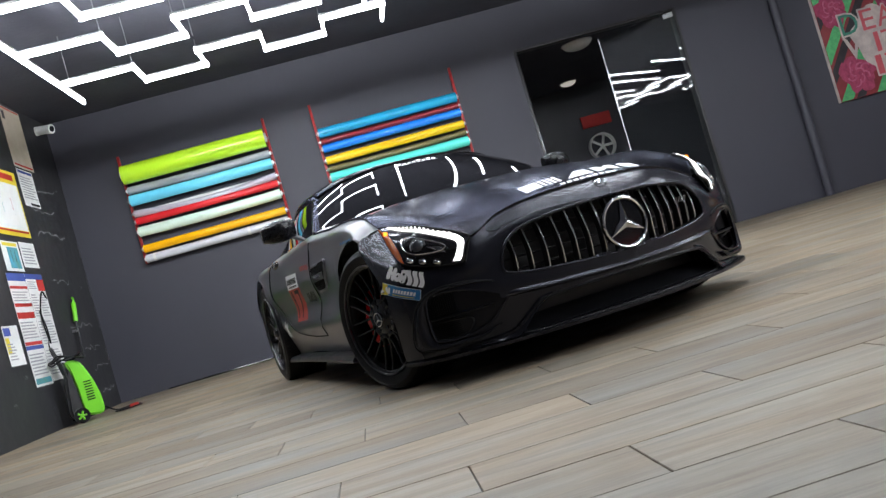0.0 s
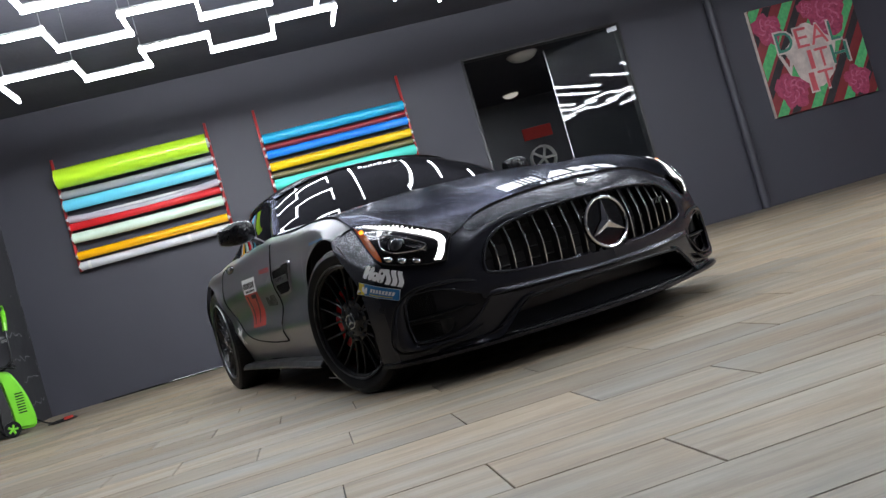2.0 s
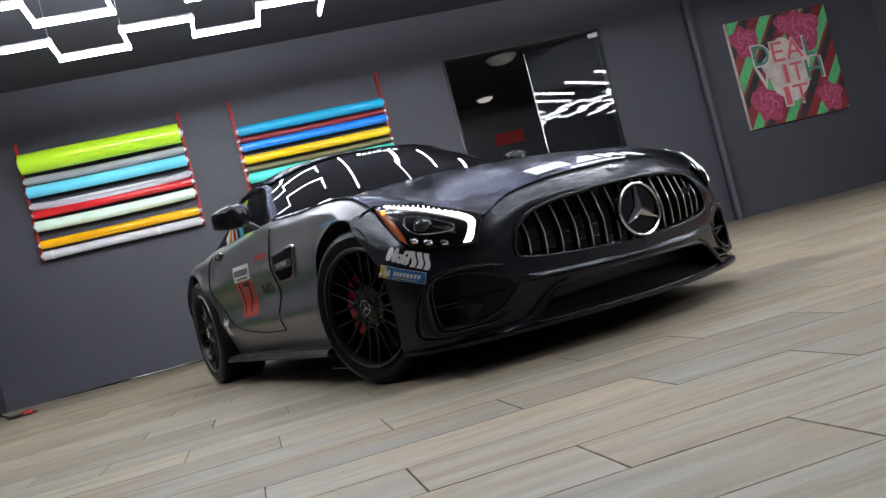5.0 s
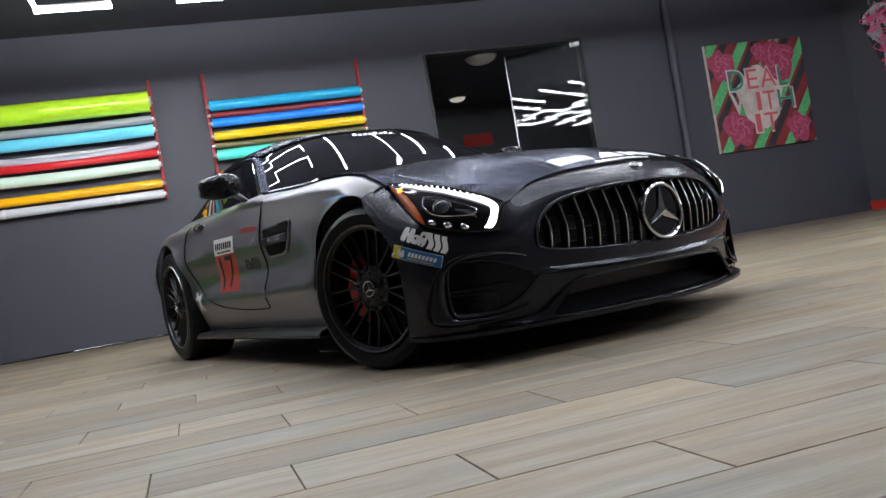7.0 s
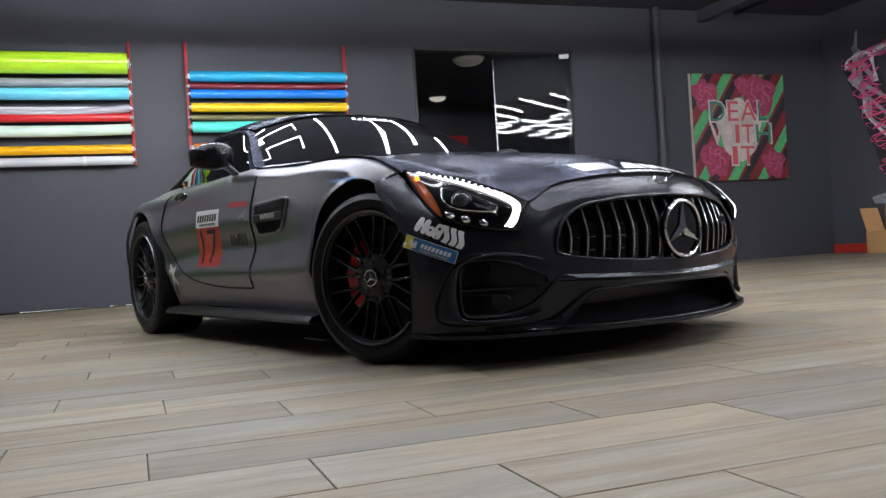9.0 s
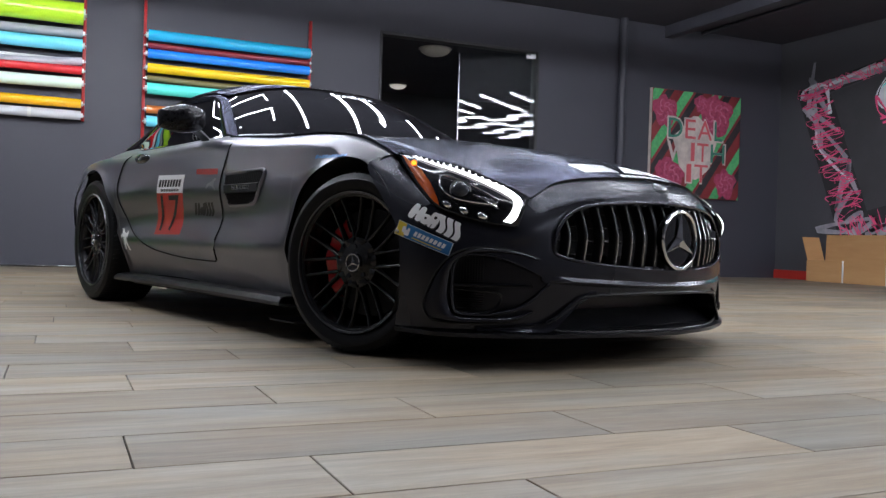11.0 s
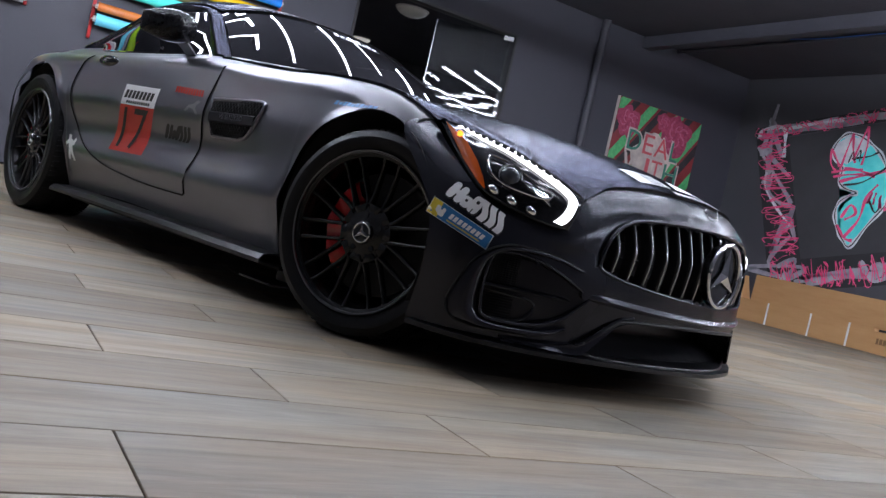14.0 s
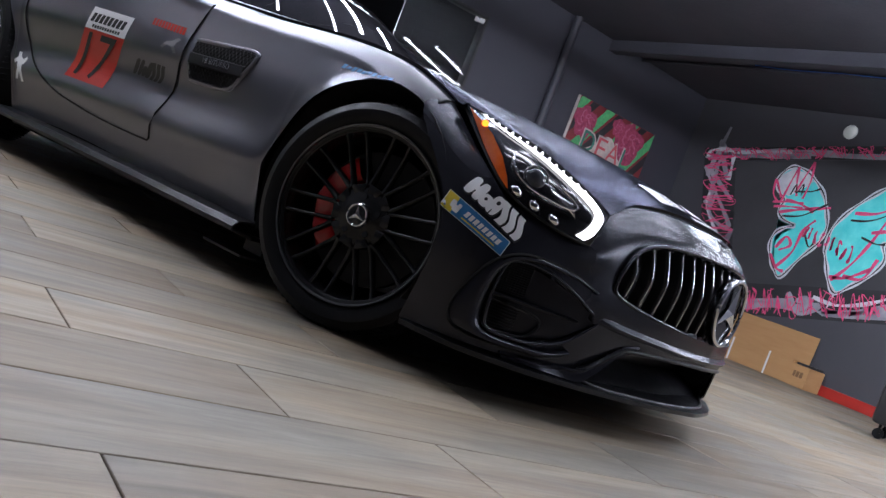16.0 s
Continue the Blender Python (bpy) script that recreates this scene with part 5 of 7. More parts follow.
    cap = part("centre_cap", lathe([(0.0, y_face - 0.004), (0.030, y_face - 0.003), (0.035, y_face + 0.004)], 36), M_GLOSSBLACK, hub, smooth=True)
    bm2 = bmesh.new()
    bm_tube(bm2, [Vector((0.029 * math.cos(2 * math.pi * k / 32), y_face - 0.005, 0.029 * math.sin(2 * math.pi * k / 32))) for k in range(32)], 0.0026, 6, closed=True)
    for k in range(3):
        a = math.pi / 2 + 2 * math.pi * k / 3 + 0.15
        d, s = Vector((math.cos(a), 0, math.sin(a))), Vector((-math.sin(a), 0, math.cos(a)))
        v = [bm2.verts.new(q) for q in (Vector((0, y_face - 0.009, 0)), (d * 0.5 + s * 0.866) * 0.007 + Vector((0, y_face - 0.005, 0)), d * 0.028 + Vector((0, y_face - 0.006, 0)), (d * 0.5 - s * 0.866) * 0.007 + Vector((0, y_face - 0.005, 0)))]
        bm2.faces.new((v[0], v[1], v[2]))
        bm2.faces.new((v[0], v[2], v[3]))
    part("cap_star", bm2, M_CHROME, hub, "small chrome star in a ring", smooth=True)
    part("brake_disc", lathe([(0.075, -h + 0.10), (rim - 0.055, -h + 0.10), (rim - 0.055, -h + 0.125), (0.075, -h + 0.125)], 48), M_DISC, w, smooth=True, angle=30)
    bm2 = bmesh.new()
    rows = []
    for k in range(11):
        a = radians(120 + 108 * k / 10)
        r0, r1 = rim * 0.44, rim * 0.70
        bulge = 0.012 * math.sin(k * math.pi / 10 * 3) ** 2
        rows.append([Vector((r * math.cos(a), y, r * math.sin(a))) for r, y in ((r0, -h + 0.115), (r0, -h + 0.070 - bulge), (r0 + 0.015, -h + 0.060 - bulge), (r1 - 0.012, -h + 0.060 - bulge), (r1, -h + 0.068), (r1, -h + 0.115))])
    sheet(rows, bm=bm2)
    bmesh.ops.holes_fill(bm2, edges=[e for e in bm2.edges if e.is_boundary])
    bmesh.ops.recalc_face_normals(bm2, faces=bm2.faces[:])
    part("brake_caliper", bm2, M_CALIPER, w, "red brake caliper", smooth=True)
    return w


wheel("wheel", 0.314, 0.243, 0.25, (0, -0.775, 0.314), radians(17))
wheel("wheel", 0.314, 0.243, 0.25, (0, 0.775, 0.314), radians(180 + 17))
wheel("wheel", 0.345, 0.262, 0.29, (-2.63, -0.790, 0.345), 0)
wheel("wheel", 0.345, 0.262, 0.29, (-2.63, 0.790, 0.345), radians(180))

# ---- headlamps
HL_UP = ((0.570, 0.585, 0.540), (0.520, 0.622, 0.572), (0.452, 0.672, 0.607), (0.380, 0.712, 0.637), (0.305, 0.749, 0.656), (0.240, 0.782, 0.672), (0.185, 0.806, 0.682))
HL_LOW = ((0.575, 0.632, 0.447), (0.535, 0.690, 0.452), (0.492, 0.745, 0.466), (0.450, 0.793, 0.484), (0.405, 0.832, 0.513), (0.295, 0.830, 0.597), (0.190, 0.811, 0.676))
for sgn in (-1, 1):
    up = [Vector((x + 0.004, sgn * (y + 0.004), z + 0.002)) for x, y, z in HL_UP]
    low = [Vector((x + 0.004, sgn * (y + 0.004), z + 0.002)) for x, y, z in HL_LOW]
    mid = [(a + b) / 2 + Vector((0.012, sgn * 0.016, 0.004)) for a, b in zip(up, low)]
    g = loft((up, mid, low), 6, 6)
    lamp = part("headlamp", thick(sheet(g, flip=sgn < 0), 0.01), M_LAMP, car, "headlamp with bright white light strip and amber corner", smooth=True, angle=60)
    out_dir = Vector((0.75, sgn * 0.62, 0.25)).normalized()

    def on(u, v, d=0.004):
        """A place on the lamp: u from the nose end to the back, v from the upper edge to the lower."""
        fu, fv = u * (len(g[0]) - 1), v * (len(g) - 1)
        i, j = min(int(fu), len(g[0]) - 2), min(int(fv), len(g) - 2)
        a, b = fu - i, fv - j
        p = g[j][i] * (1 - a) * (1 - b) + g[j][i + 1] * a * (1 - b) + g[j + 1][i] * (1 - a) * b + g[j + 1][i + 1] * a * b
        return p + out_dir * d

    # L-shaped daytime light: along the upper edge and round the nose end
    path = [(0.86, 0.13), (0.70, 0.14), (0.5, 0.16), (0.3, 0.17), (0.15, 0.19), (0.07, 0.30), (0.05, 0.5), (0.06, 0.72), (0.09, 0.90)]
    wide = [0.014, 0.020, 0.030, 0.050, 0.085, 0.080, 0.070, 0.072, 0.062]
    cl = catmull([(u, v, w_) for (u, v), w_ in zip(path, wide)], 5)
    rows = [[], []]
    for i, p in enumerate(cl):
        q0, q1 = cl[max(i - 1, 0)], cl[min(i + 1, len(cl) - 1)]
        t = Vector((q1.x - q0.x, q1.y - q0.y))
        t.normalize()
        nrm = Vector((-t.y, t.x)) * p.z
        rows[0].append(on(min(1, max(0, p.x + nrm.x * 0.45)), min(1, max(0, p.y + nrm.y)), 0.006))
        rows[1].append(on(min(1, max(0, p.x - nrm.x * 0.45)), min(1, max(0, p.y - nrm.y)), 0.006))
    part("light_strip", sheet(rows), M_DRL, lamp, "lit white daytime running light")
    # light beads along the top edge
    for k in range(15):
        u = 0.20 + 0.045 * k
        bm = bmesh.new()
        bmesh.ops.create_uvsphere(bm, u_segments=10, v_segments=6, radius=0.0032, matrix=Matrix.Translation(on(u, 0.075 + 0.02 * (u < 0.4), 0.006)))
        part("light_bead", bm, M_DRL, lamp, smooth=True)
    # amber corner
    rows = [[on(0.70 + 0.24 * k / 8, v, 0.005) for k in range(9)] for v in (0.40, 0.62, 0.82, 0.97)]
    for r, (s0, s1) in zip(rows, ((0.77, 0.95), (0.69, 0.93), (0.64, 0.88), (0.62, 0.80))):
        v = {0: 0.46, 1: 0.62, 2: 0.80, 3: 0.97}[rows.index(r)]
        for k in range(9):
            r[k] = on(s0 + (s1 - s0) * k / 8, v, 0.0055)
    part("amber_reflector", sheet(rows), M_AMBER, lamp, "amber side reflector", smooth=True)
    bm = bmesh.new()
    bmesh.ops.create_uvsphere(bm, u_segments=12, v_segments=8, radius=0.009, matrix=Matrix.Translation(on(0.83, 0.44, 0.008)))
    part("amber_bulb", bm, M_BLINK, lamp, "lit amber bulb", smooth=True)
    # inner bezel outline and projector
    ring_ = catmull([(0.58, 0.34, 0), (0.36, 0.36, 0), (0.20, 0.44, 0), (0.22, 0.58, 0), (0.34, 0.66, 0), (0.50, 0.70, 0), (0.60, 0.62, 0), (0.62, 0.46, 0)], 6, closed=True)
    bm = bmesh.new()
    bm_tube(bm, [on(p.x, p.y, 0.010) for p in ring_], 0.0026, 6, closed=True)
    part("bezel", bm, M_CHROME, lamp, "chrome inner outline", smooth=True)
    bm = bmesh.new()
    bmesh.ops.create_uvsphere(bm, u_segments=24, v_segments=14, radius=0.034, matrix=Matrix.Translation(on(0.455, 0.51, -0.019)))
    part("projector_lens", bm, M_LENS, lamp, "round projector lens", smooth=True)
    bm = bmesh.new()
    axis = out_dir.to_track_quat("Z", "Y").to_matrix()
    hub = on(0.455, 0.51, 0.0)
    bm_tube(bm, [hub + axis @ Vector((0.032 * math.cos(a), 0.032 * math.sin(a), 0)) for a in (math.tau * k / 24 for k in range(24))], 0.0022, 6, closed=True)
    part("lens_ring", bm, M_RIMEDGE, lamp, smooth=True)
    bm = bmesh.new()
    for k in range(9):
        a, b = on(0.36 - 0.02 * k, 0.52 + 0.012 * k, 0.008), on(0.22 - 0.006 * k, 0.48 + 0.035 * k * 0.6, 0.008)
        bm_tube(bm, [a, (a + b) / 2, b], 0.0009, 5)
    part("reflector_rib", bm, M_CHROME, lamp)
    for u in (0.27, 0.41, 0.55):
        m = Matrix.Translation(on(u, 0.85, -0.004)) @ Vector((0.62, sgn * 0.78, 0.1)).to_track_quat("Y", "Z").to_matrix().to_4x4()
        bm = bmesh.new()
        bmesh.ops.create_uvsphere(bm, u_segments=14, v_segments=9, radius=0.017)
        for v in bm.verts:
            v.co.z *= 0.85
            v.co.x += 0.35 * v.co.z
        bmesh.ops.transform(bm, matrix=m, verts=bm.verts[:])
        cup = part("lower_led", bm, M_CHROME, lamp, "small bright reflector cup", smooth=True)
        bm = bmesh.new()
        bm_box(bm, (-0.009, 0.0145, -0.004), (0.009, 0.0185, 0.004), 0.0015)
        bmesh.ops.transform(bm, matrix=m, verts=bm.verts[:])
        part("led_lens", bm, M_LENS, cup)
    bm = bmesh.new()
    edge = catmull(up, 6) + catmull(low[::-1], 6)
    bm_tube(bm, edge, 0.0035, 6, closed=True)
    part("lamp_gap", bm, M_SEAM, lamp)

# ---- the nose is swept back a little more on the car's left
def swept(p):
    f = min(1.0, max(0.0, (p.x + 1.05) / 0.85))
    y = max(0.0, p.y)
    return Vector((p.x - 0.20 * f * f * (3 - 2 * f) * y * y / (y + 0.15), p.y - 0.035 * f * y * y, p.z))


for ob in car.children_recursive:
    if ob.type == "MESH" and not any(a.name.startswith("wheel") and a.type == "EMPTY" for a in (ob.parent, ob.parent.parent) if a):
        for v in ob.data.vertices:
            if v.co.y > 0:
                v.co = swept(v.co)
for ob in car.children:
    if ob.type == "EMPTY" and ob.location.x > -1 and ob.location.y > 0:
        ob.location = swept(ob.location) - Vector((0, 0.02, 0))

# ---- the cabin stands a little taller
for ob in car.children_recursive:
    if ob.type == "MESH" and ob.name.split(".")[0] in ("windscreen", "roof", "side_window", "pillar", "window_trim"):
        for v in ob.data.vertices:
            if v.co.z > 0.86:
                v.co.z = 0.86 + (v.co.z - 0.86) * 1.075

# ---- stickers laid on the body
SKIN = [ob for ob in car.children_recursive if ob.type == "MESH" and ob.name.split(".")[0] in ("front_bumper", "bonnet", "side_panel", "door", "roof", "windscreen", "shoulder_panel")]
sv, sf = [], []
for ob in SKIN:
    k0 = len(sv)
    sv += [v.co.copy() for v in ob.data.vertices]
    sf += [[i + k0 for i in p.vertices] for p in ob.data.polygons]
SKIN_TREE = BVHTree.FromPolygons(sv, sf)
by_name = {}
for ob in SKIN:
    key = ob.name.split(".")[0]
    side_sum = sum(v.co.y for v in ob.data.vertices)
    if key not in by_name or side_sum < by_name[key][0]:
        by_name[key] = (side_sum, ob)
NEAR_DOOR, NEAR_PANEL = by_name["door"][1], by_name["side_panel"][1]


def lay(bm, quad, away, lift):
    """Put a bmesh of the unit square (u right, v up) on the body: quad is top left, top right, bottom right, bottom left."""
    tl, tr, br, bl = [Vector(q) for q in quad]
    away = Vector(away).normalized()
    for v in bm.verts:
        u, w = v.co.x, v.co.y
        p = (bl * (1 - u) + br * u) * (1 - w) + (tl * (1 - u) + tr * u) * w
        hit, nrm, _, _ = SKIN_TREE.ray_cast(p + away * 0.25, -away, 0.6)
        v.co = (hit if hit else p) + away * (lift + v.co.z)


def fine(bm, quad, most=0.022):
    """Split long edges so that a sticker follows the curve."""
    tl, tr, br, bl = [Vector(q) for q in quad]
    w, h = (tr - tl).length, (tl - bl).length
    bmesh.ops.triangulate(bm, faces=bm.faces[:])
    for _ in range(4):
        es = [e for e in bm.edges if math.hypot((e.verts[0].co.x - e.verts[1].co.x) * w, (e.verts[0].co.y - e.verts[1].co.y) * h) > most]
        if not es:
            break
        bmesh.ops.subdivide_edges(bm, edges=es, cuts=1)
        bmesh.ops.triangulate(bm, faces=bm.faces[:])


def sticker(parent, quad, away, layers, label):
    """layers: (list of outlines or a bmesh, material), each over the last."""
    whole = bmesh.new()
    mats = []
    for k, (shapes, m) in enumerate(layers):
        if isinstance(shapes, list):
            bm = bmesh.new()
            for o in shapes:
                bm.faces.new([bm.verts.new((a, b, 0)) for a, b in o])
        else:
            bm = shapes
        fine(bm, quad)
        lay(bm, quad, away, 0.0012 + 0.0009 * k)
        bmesh.ops.recalc_face_normals(bm, faces=bm.faces[:])
        tmp = bpy.data.meshes.new("tmp")
        bm.to_mesh(tmp)
        bm.free()
        n0 = len(whole.faces)
        whole.from_mesh(tmp)
        bpy.data.meshes.remove(tmp)
        whole.faces.ensure_lookup_table()
        if m not in mats:
            mats.append(m)
        for f in whole.faces[n0:]:
            f.material_index = mats.index(m)
    made = part("sticker", whole, mats, parent, label)
    return tagged(made, kind="stuff") if "shards" in label or "bars" in label else made


def box2(x0, y0, x1, y1, s=0.0):
    return [(x0, y0), (x1, y0), (x1 + s, y1), (x0 + s, y1)]


def blob2(cx, cy, rx, ry, n=14, p=0.6):
    return [(cx + rx * math.copysign(abs(math.cos(a)) ** p, math.cos(a)), cy + ry * math.copysign(abs(math.sin(a)) ** p, math.sin(a))) for a in (2 * math.pi * k / n for k in range(n))]


def words2(words, x0, y0, x1, y1, shear=0.0):
    """Built-in lettering fitted to a box of the unit square."""
    bm = text_mesh(words, 1.0, 0.0, 1.0, shear)
    xs, ys = [v.co.x for v in bm.verts], [v.co.y for v in bm.verts]
    for v in bm.verts:
        v.co = Vector((x0 + (v.co.x - min(xs)) / (max(xs) - min(xs)) * (x1 - x0), y0 + (v.co.y - min(ys)) / (max(ys) - min(ys)) * (y1 - y0), 0))
    return bm


def wave(x, y0, y1, w, bend):
    pts = [(x + bend * math.sin(math.pi * 1.6 * t) - 0.05 * t, y0 + (y1 - y0) * t) for t in (k / 8 for k in range(9))]
    return pts + [(a + w, b) for a, b in pts[::-1]]


SIDE = (0.35, -1, 0.05)
CORNER = (0.62, -0.78, 0.05)
# white rounded mark with three wavy bars, outlined in black
quad = ((0.375, -0.889, 0.519), (0.496, -0.777, 0.447), (0.48, -0.797, 0.394), (0.347, -0.901, 0.471))
marks = [blob2(0.075, 0.50, 0.062, 0.46), blob2(0.215, 0.50, 0.060, 0.46), blob2(0.34, 0.36, 0.075, 0.30), blob2(0.48, 0.50, 0.085, 0.46), blob2(0.145, 0.52, 0.09, 0.13)]
holes = [blob2(0.485, 0.66, 0.026, 0.09), blob2(0.33, 0.42, 0.022, 0.07), box2(0.140, 0.66, 0.150, 0.96), box2(0.140, 0.06, 0.150, 0.36), box2(0.475, 0.04, 0.490, 0.26)]
waves = [wave(0.60 + 0.14 * k, 0.02, 0.98, 0.105, 0.035) for k in range(3)]
shadow = [[(cx + (a - cx) * 1.0 + 0.018, b - 0.07) for a, b in o for cx in (0.5,)] for o in marks + waves]
sticker(bumper, quad, CORNER, [(shadow, M_STICKBLACK), (marks + waves, M_WHITE), (holes, M_STICKBLACK)], "white rounded sticker with three wavy bars")
# blue strip with a yellow end
quad = ((0.330, -0.914, 0.460), (0.475, -0.806, 0.390), (0.467, -0.815, 0.350), (0.321, -0.922, 0.416))
bars = [box2(0.33 + 0.072 * k, 0.36, 0.33 + 0.072 * k + 0.052, 0.70, 0.02) for k in range(8)]
sticker(bumper, quad, CORNER, [([box2(0, 0, 1, 1)], M_WHITE), ([box2(0.01, 0.03, 0.99, 0.97)], M_STICKBLUE), ([box2(0.01, 0.03, 0.17, 0.97)], M_STICKYELLOW),
                               (bars + [blob2(0.14, 0.52, 0.035, 0.22), blob2(0.20, 0.38, 0.05, 0.2), blob2(0.23, 0.62, 0.025, 0.12)], M_WHITE), ([box2(0.32, 0.16, 0.86, 0.23)], M_STICKYELLOW)], "blue strip sticker with a yellow end and white marks")


def side_quad(x0, z0, x1, z1, x2, z2, x3, z3):
    return tuple((x, -0.9, z) for x, z in ((x0, z0), (x1, z1), (x2, z2), (x3, z3)))


# start number panel
quad = side_quad(-1.690, 0.677, -1.387, 0.671, -1.455, 0.390, -1.775, 0.388)
name_bars = [box2(0.06 + 0.107 * k, 0.80, 0.06 + 0.107 * k + 0.080, 0.92, 0.02) for k in range(8)] + [box2(0.16 + 0.064 * k, 0.725, 0.16 + 0.064 * k + 0.047, 0.765) for k in range(11)]
sticker(NEAR_DOOR, quad, SIDE, [([box2(0, 0, 1, 0.70)], M_STICKRED), ([box2(0, 0.70, 1, 1)], M_WHITE), (name_bars, M_STICKBLACK), (words2("17", 0.16, 0.06, 0.86, 0.66), M_STICKBLACK)], "red and white start number sticker")
# small marks on the door
quad = side_quad(-1.265, 0.694, -1.035, 0.686, -1.030, 0.656, -1.265, 0.666)
sticker(NEAR_DOOR, quad, SIDE, [([box2(0.088 * k, 0.05, 0.088 * k + 0.066, 0.95) for k in range(11)], M_STICKRED)], "small red lettering-like bars")
M_GREYVINYL = mat("grey_vinyl", (0.30, 0.30, 0.31), 0.4, colour2=(0.24, 0.24, 0.25), scale=20)
quad = side_quad(-1.160, 0.645, -1.045, 0.645, -1.045, 0.586, -1.160, 0.586)
sticker(NEAR_DOOR, quad, SIDE, [([[(0.0, 0.25), (0.25, 0.62), (0.55, 0.72), (0.80, 0.98), (1.0, 0.9), (0.78, 0.66), (0.74, 0.42), (0.95, 0.08), (0.80, 0.02), (0.58, 0.38), (0.35, 0.44), (0.12, 0.16)]], M_GREYVINYL)], "small grey leaping mark")
quad = side_quad(-1.295, 0.541, -1.073, 0.538, -1.105, 0.476, -1.310, 0.480)
sticker(NEAR_DOOR, quad, SIDE, [([blob2(0.08, 0.5, 0.065, 0.46), blob2(0.23, 0.5, 0.06, 0.46), blob2(0.36, 0.36, 0.07, 0.3), blob2(0.50, 0.5, 0.08, 0.46)] + waves, M_STICKBLACK)], "black rounded mark with three wavy bars")
quad = side_quad(-2.235, 0.418, -2.120, 0.410, -2.080, 0.296, -2.195, 0.300)
figure = [[(0.30, 0.98), (0.50, 1.0), (0.52, 0.84), (0.72, 0.78), (0.92, 0.94), (1.0, 0.86), (0.80, 0.62), (0.66, 0.58), (0.70, 0.38), (0.88, 0.02), (0.68, 0.0), (0.52, 0.30), (0.38, 0.02), (0.20, 0.02), (0.34, 0.40), (0.30, 0.62), (0.08, 0.52), (0.02, 0.62), (0.28, 0.78)]]
sticker(NEAR_PANEL, quad, SIDE, [(figure, M_WHITE)], "white cut-out mark ahead of the rear wheel")
# blue script above the front arch, white bars on the wing
quad = side_quad(-0.225, 0.706, -0.010, 0.694, -0.010, 0.676, -0.225, 0.686)
sticker(NEAR_PANEL, quad, (0.1, -0.8, 0.6), [([box2(0.10 * k, 0.05 + 0.1 * (k % 2), 0.10 * k + 0.078, 0.95 - 0.2 * (k % 3 == 1), 0.03) for k in range(10)], M_STICKBLUE)], "small blue bars above the wheel arch")
UP = (0.1, -0.1, 1)
quad = ((-1.12, -0.752, 0.85), (-0.60, -0.752, 0.83), (-0.58, -0.790, 0.82), (-1.10, -0.788, 0.83))
sticker(bonnet, quad, UP, [([box2(0.0, 0.1, 0.24, 0.9, 0.05)] + [box2(0.30 + 0.085 * k, 0.1, 0.30 + 0.085 * k + 0.06, 0.9, 0.05) for k in range(8)], M_WHITE)], "white bars on the wing by the windscreen")
# bonnet lettering shapes: block, slashes and letter forms, a thin row below
quad = ((0.425, -0.285, 0.68), (0.430, 0.285, 0.68), (0.545, 0.270, 0.64), (0.540, -0.285, 0.64))
slash = [box2(0.0, 0.0, 0.15, 0.85, 0.02)] + [box2(0.165 + 0.040 * k, 0.0, 0.165 + 0.040 * k + 0.024, 0.85, 0.02) for k in range(4)]
shapes = [[(0.36, 0.0), (0.42, 0.0), (0.53, 0.62), (0.53, 0.0), (0.59, 0.0), (0.59, 0.86), (0.50, 0.86)], [(0.62, 0.0), (0.67, 0.0), (0.69, 0.55), (0.73, 0.3), (0.77, 0.55), (0.77, 0.0), (0.82, 0.0), (0.82, 0.86), (0.76, 0.86), (0.73, 0.6), (0.70, 0.86), (0.64, 0.86)],
          [(0.86, 0.1), (0.90, 0.0), (0.98, 0.0), (0.99, 0.45), (0.92, 0.45), (0.92, 0.34), (0.95, 0.34), (0.94, 0.14), (0.91, 0.14), (0.90, 0.72), (0.99, 0.72), (0.99, 0.86), (0.88, 0.86), (0.86, 0.72)]]
sticker(bonnet, quad, UP, [(slash + shapes, M_WHITE)], "white block, slashes and letter-like shapes")
quad = ((0.562, -0.150, 0.64), (0.562, 0.120, 0.64), (0.592, 0.118, 0.63), (0.592, -0.150, 0.63))
sticker(bonnet, quad, UP, [([box2(0.115 * k, 0.0, 0.115 * k + 0.085, 0.8, 0.02) for k in range(9)], M_WHITE)], "thin row of white bars")
M_SHARD = mat("black_shard_film", (0.003, 0.003, 0.0035), 0.55, colour2=(0.004, 0.004, 0.0045), scale=12, spec=0.02)
# scattered shards of film on the bonnet and the roof
random.seed(11)


def shards(n, x0, x1, y0, y1, size):
    out = []
    for _ in range(n):
        x, y = random.uniform(x0, x1), random.uniform(y0, y1)
        a = random.gauss(0.35, 0.35)
        L, W = size * random.uniform(0.5, 1.7), size * random.uniform(0.16, 0.42)
        o = []
        for k in range(7):
            t = 2 * math.pi * k / 7
            r = random.uniform(0.6, 1.15)
            px, py = L * math.cos(t) * r, W * math.sin(t) * r
            o.append((x + px * math.cos(a) - py * math.sin(a), y + px * math.sin(a) + py * math.cos(a)))
        out.append(o)
    return out


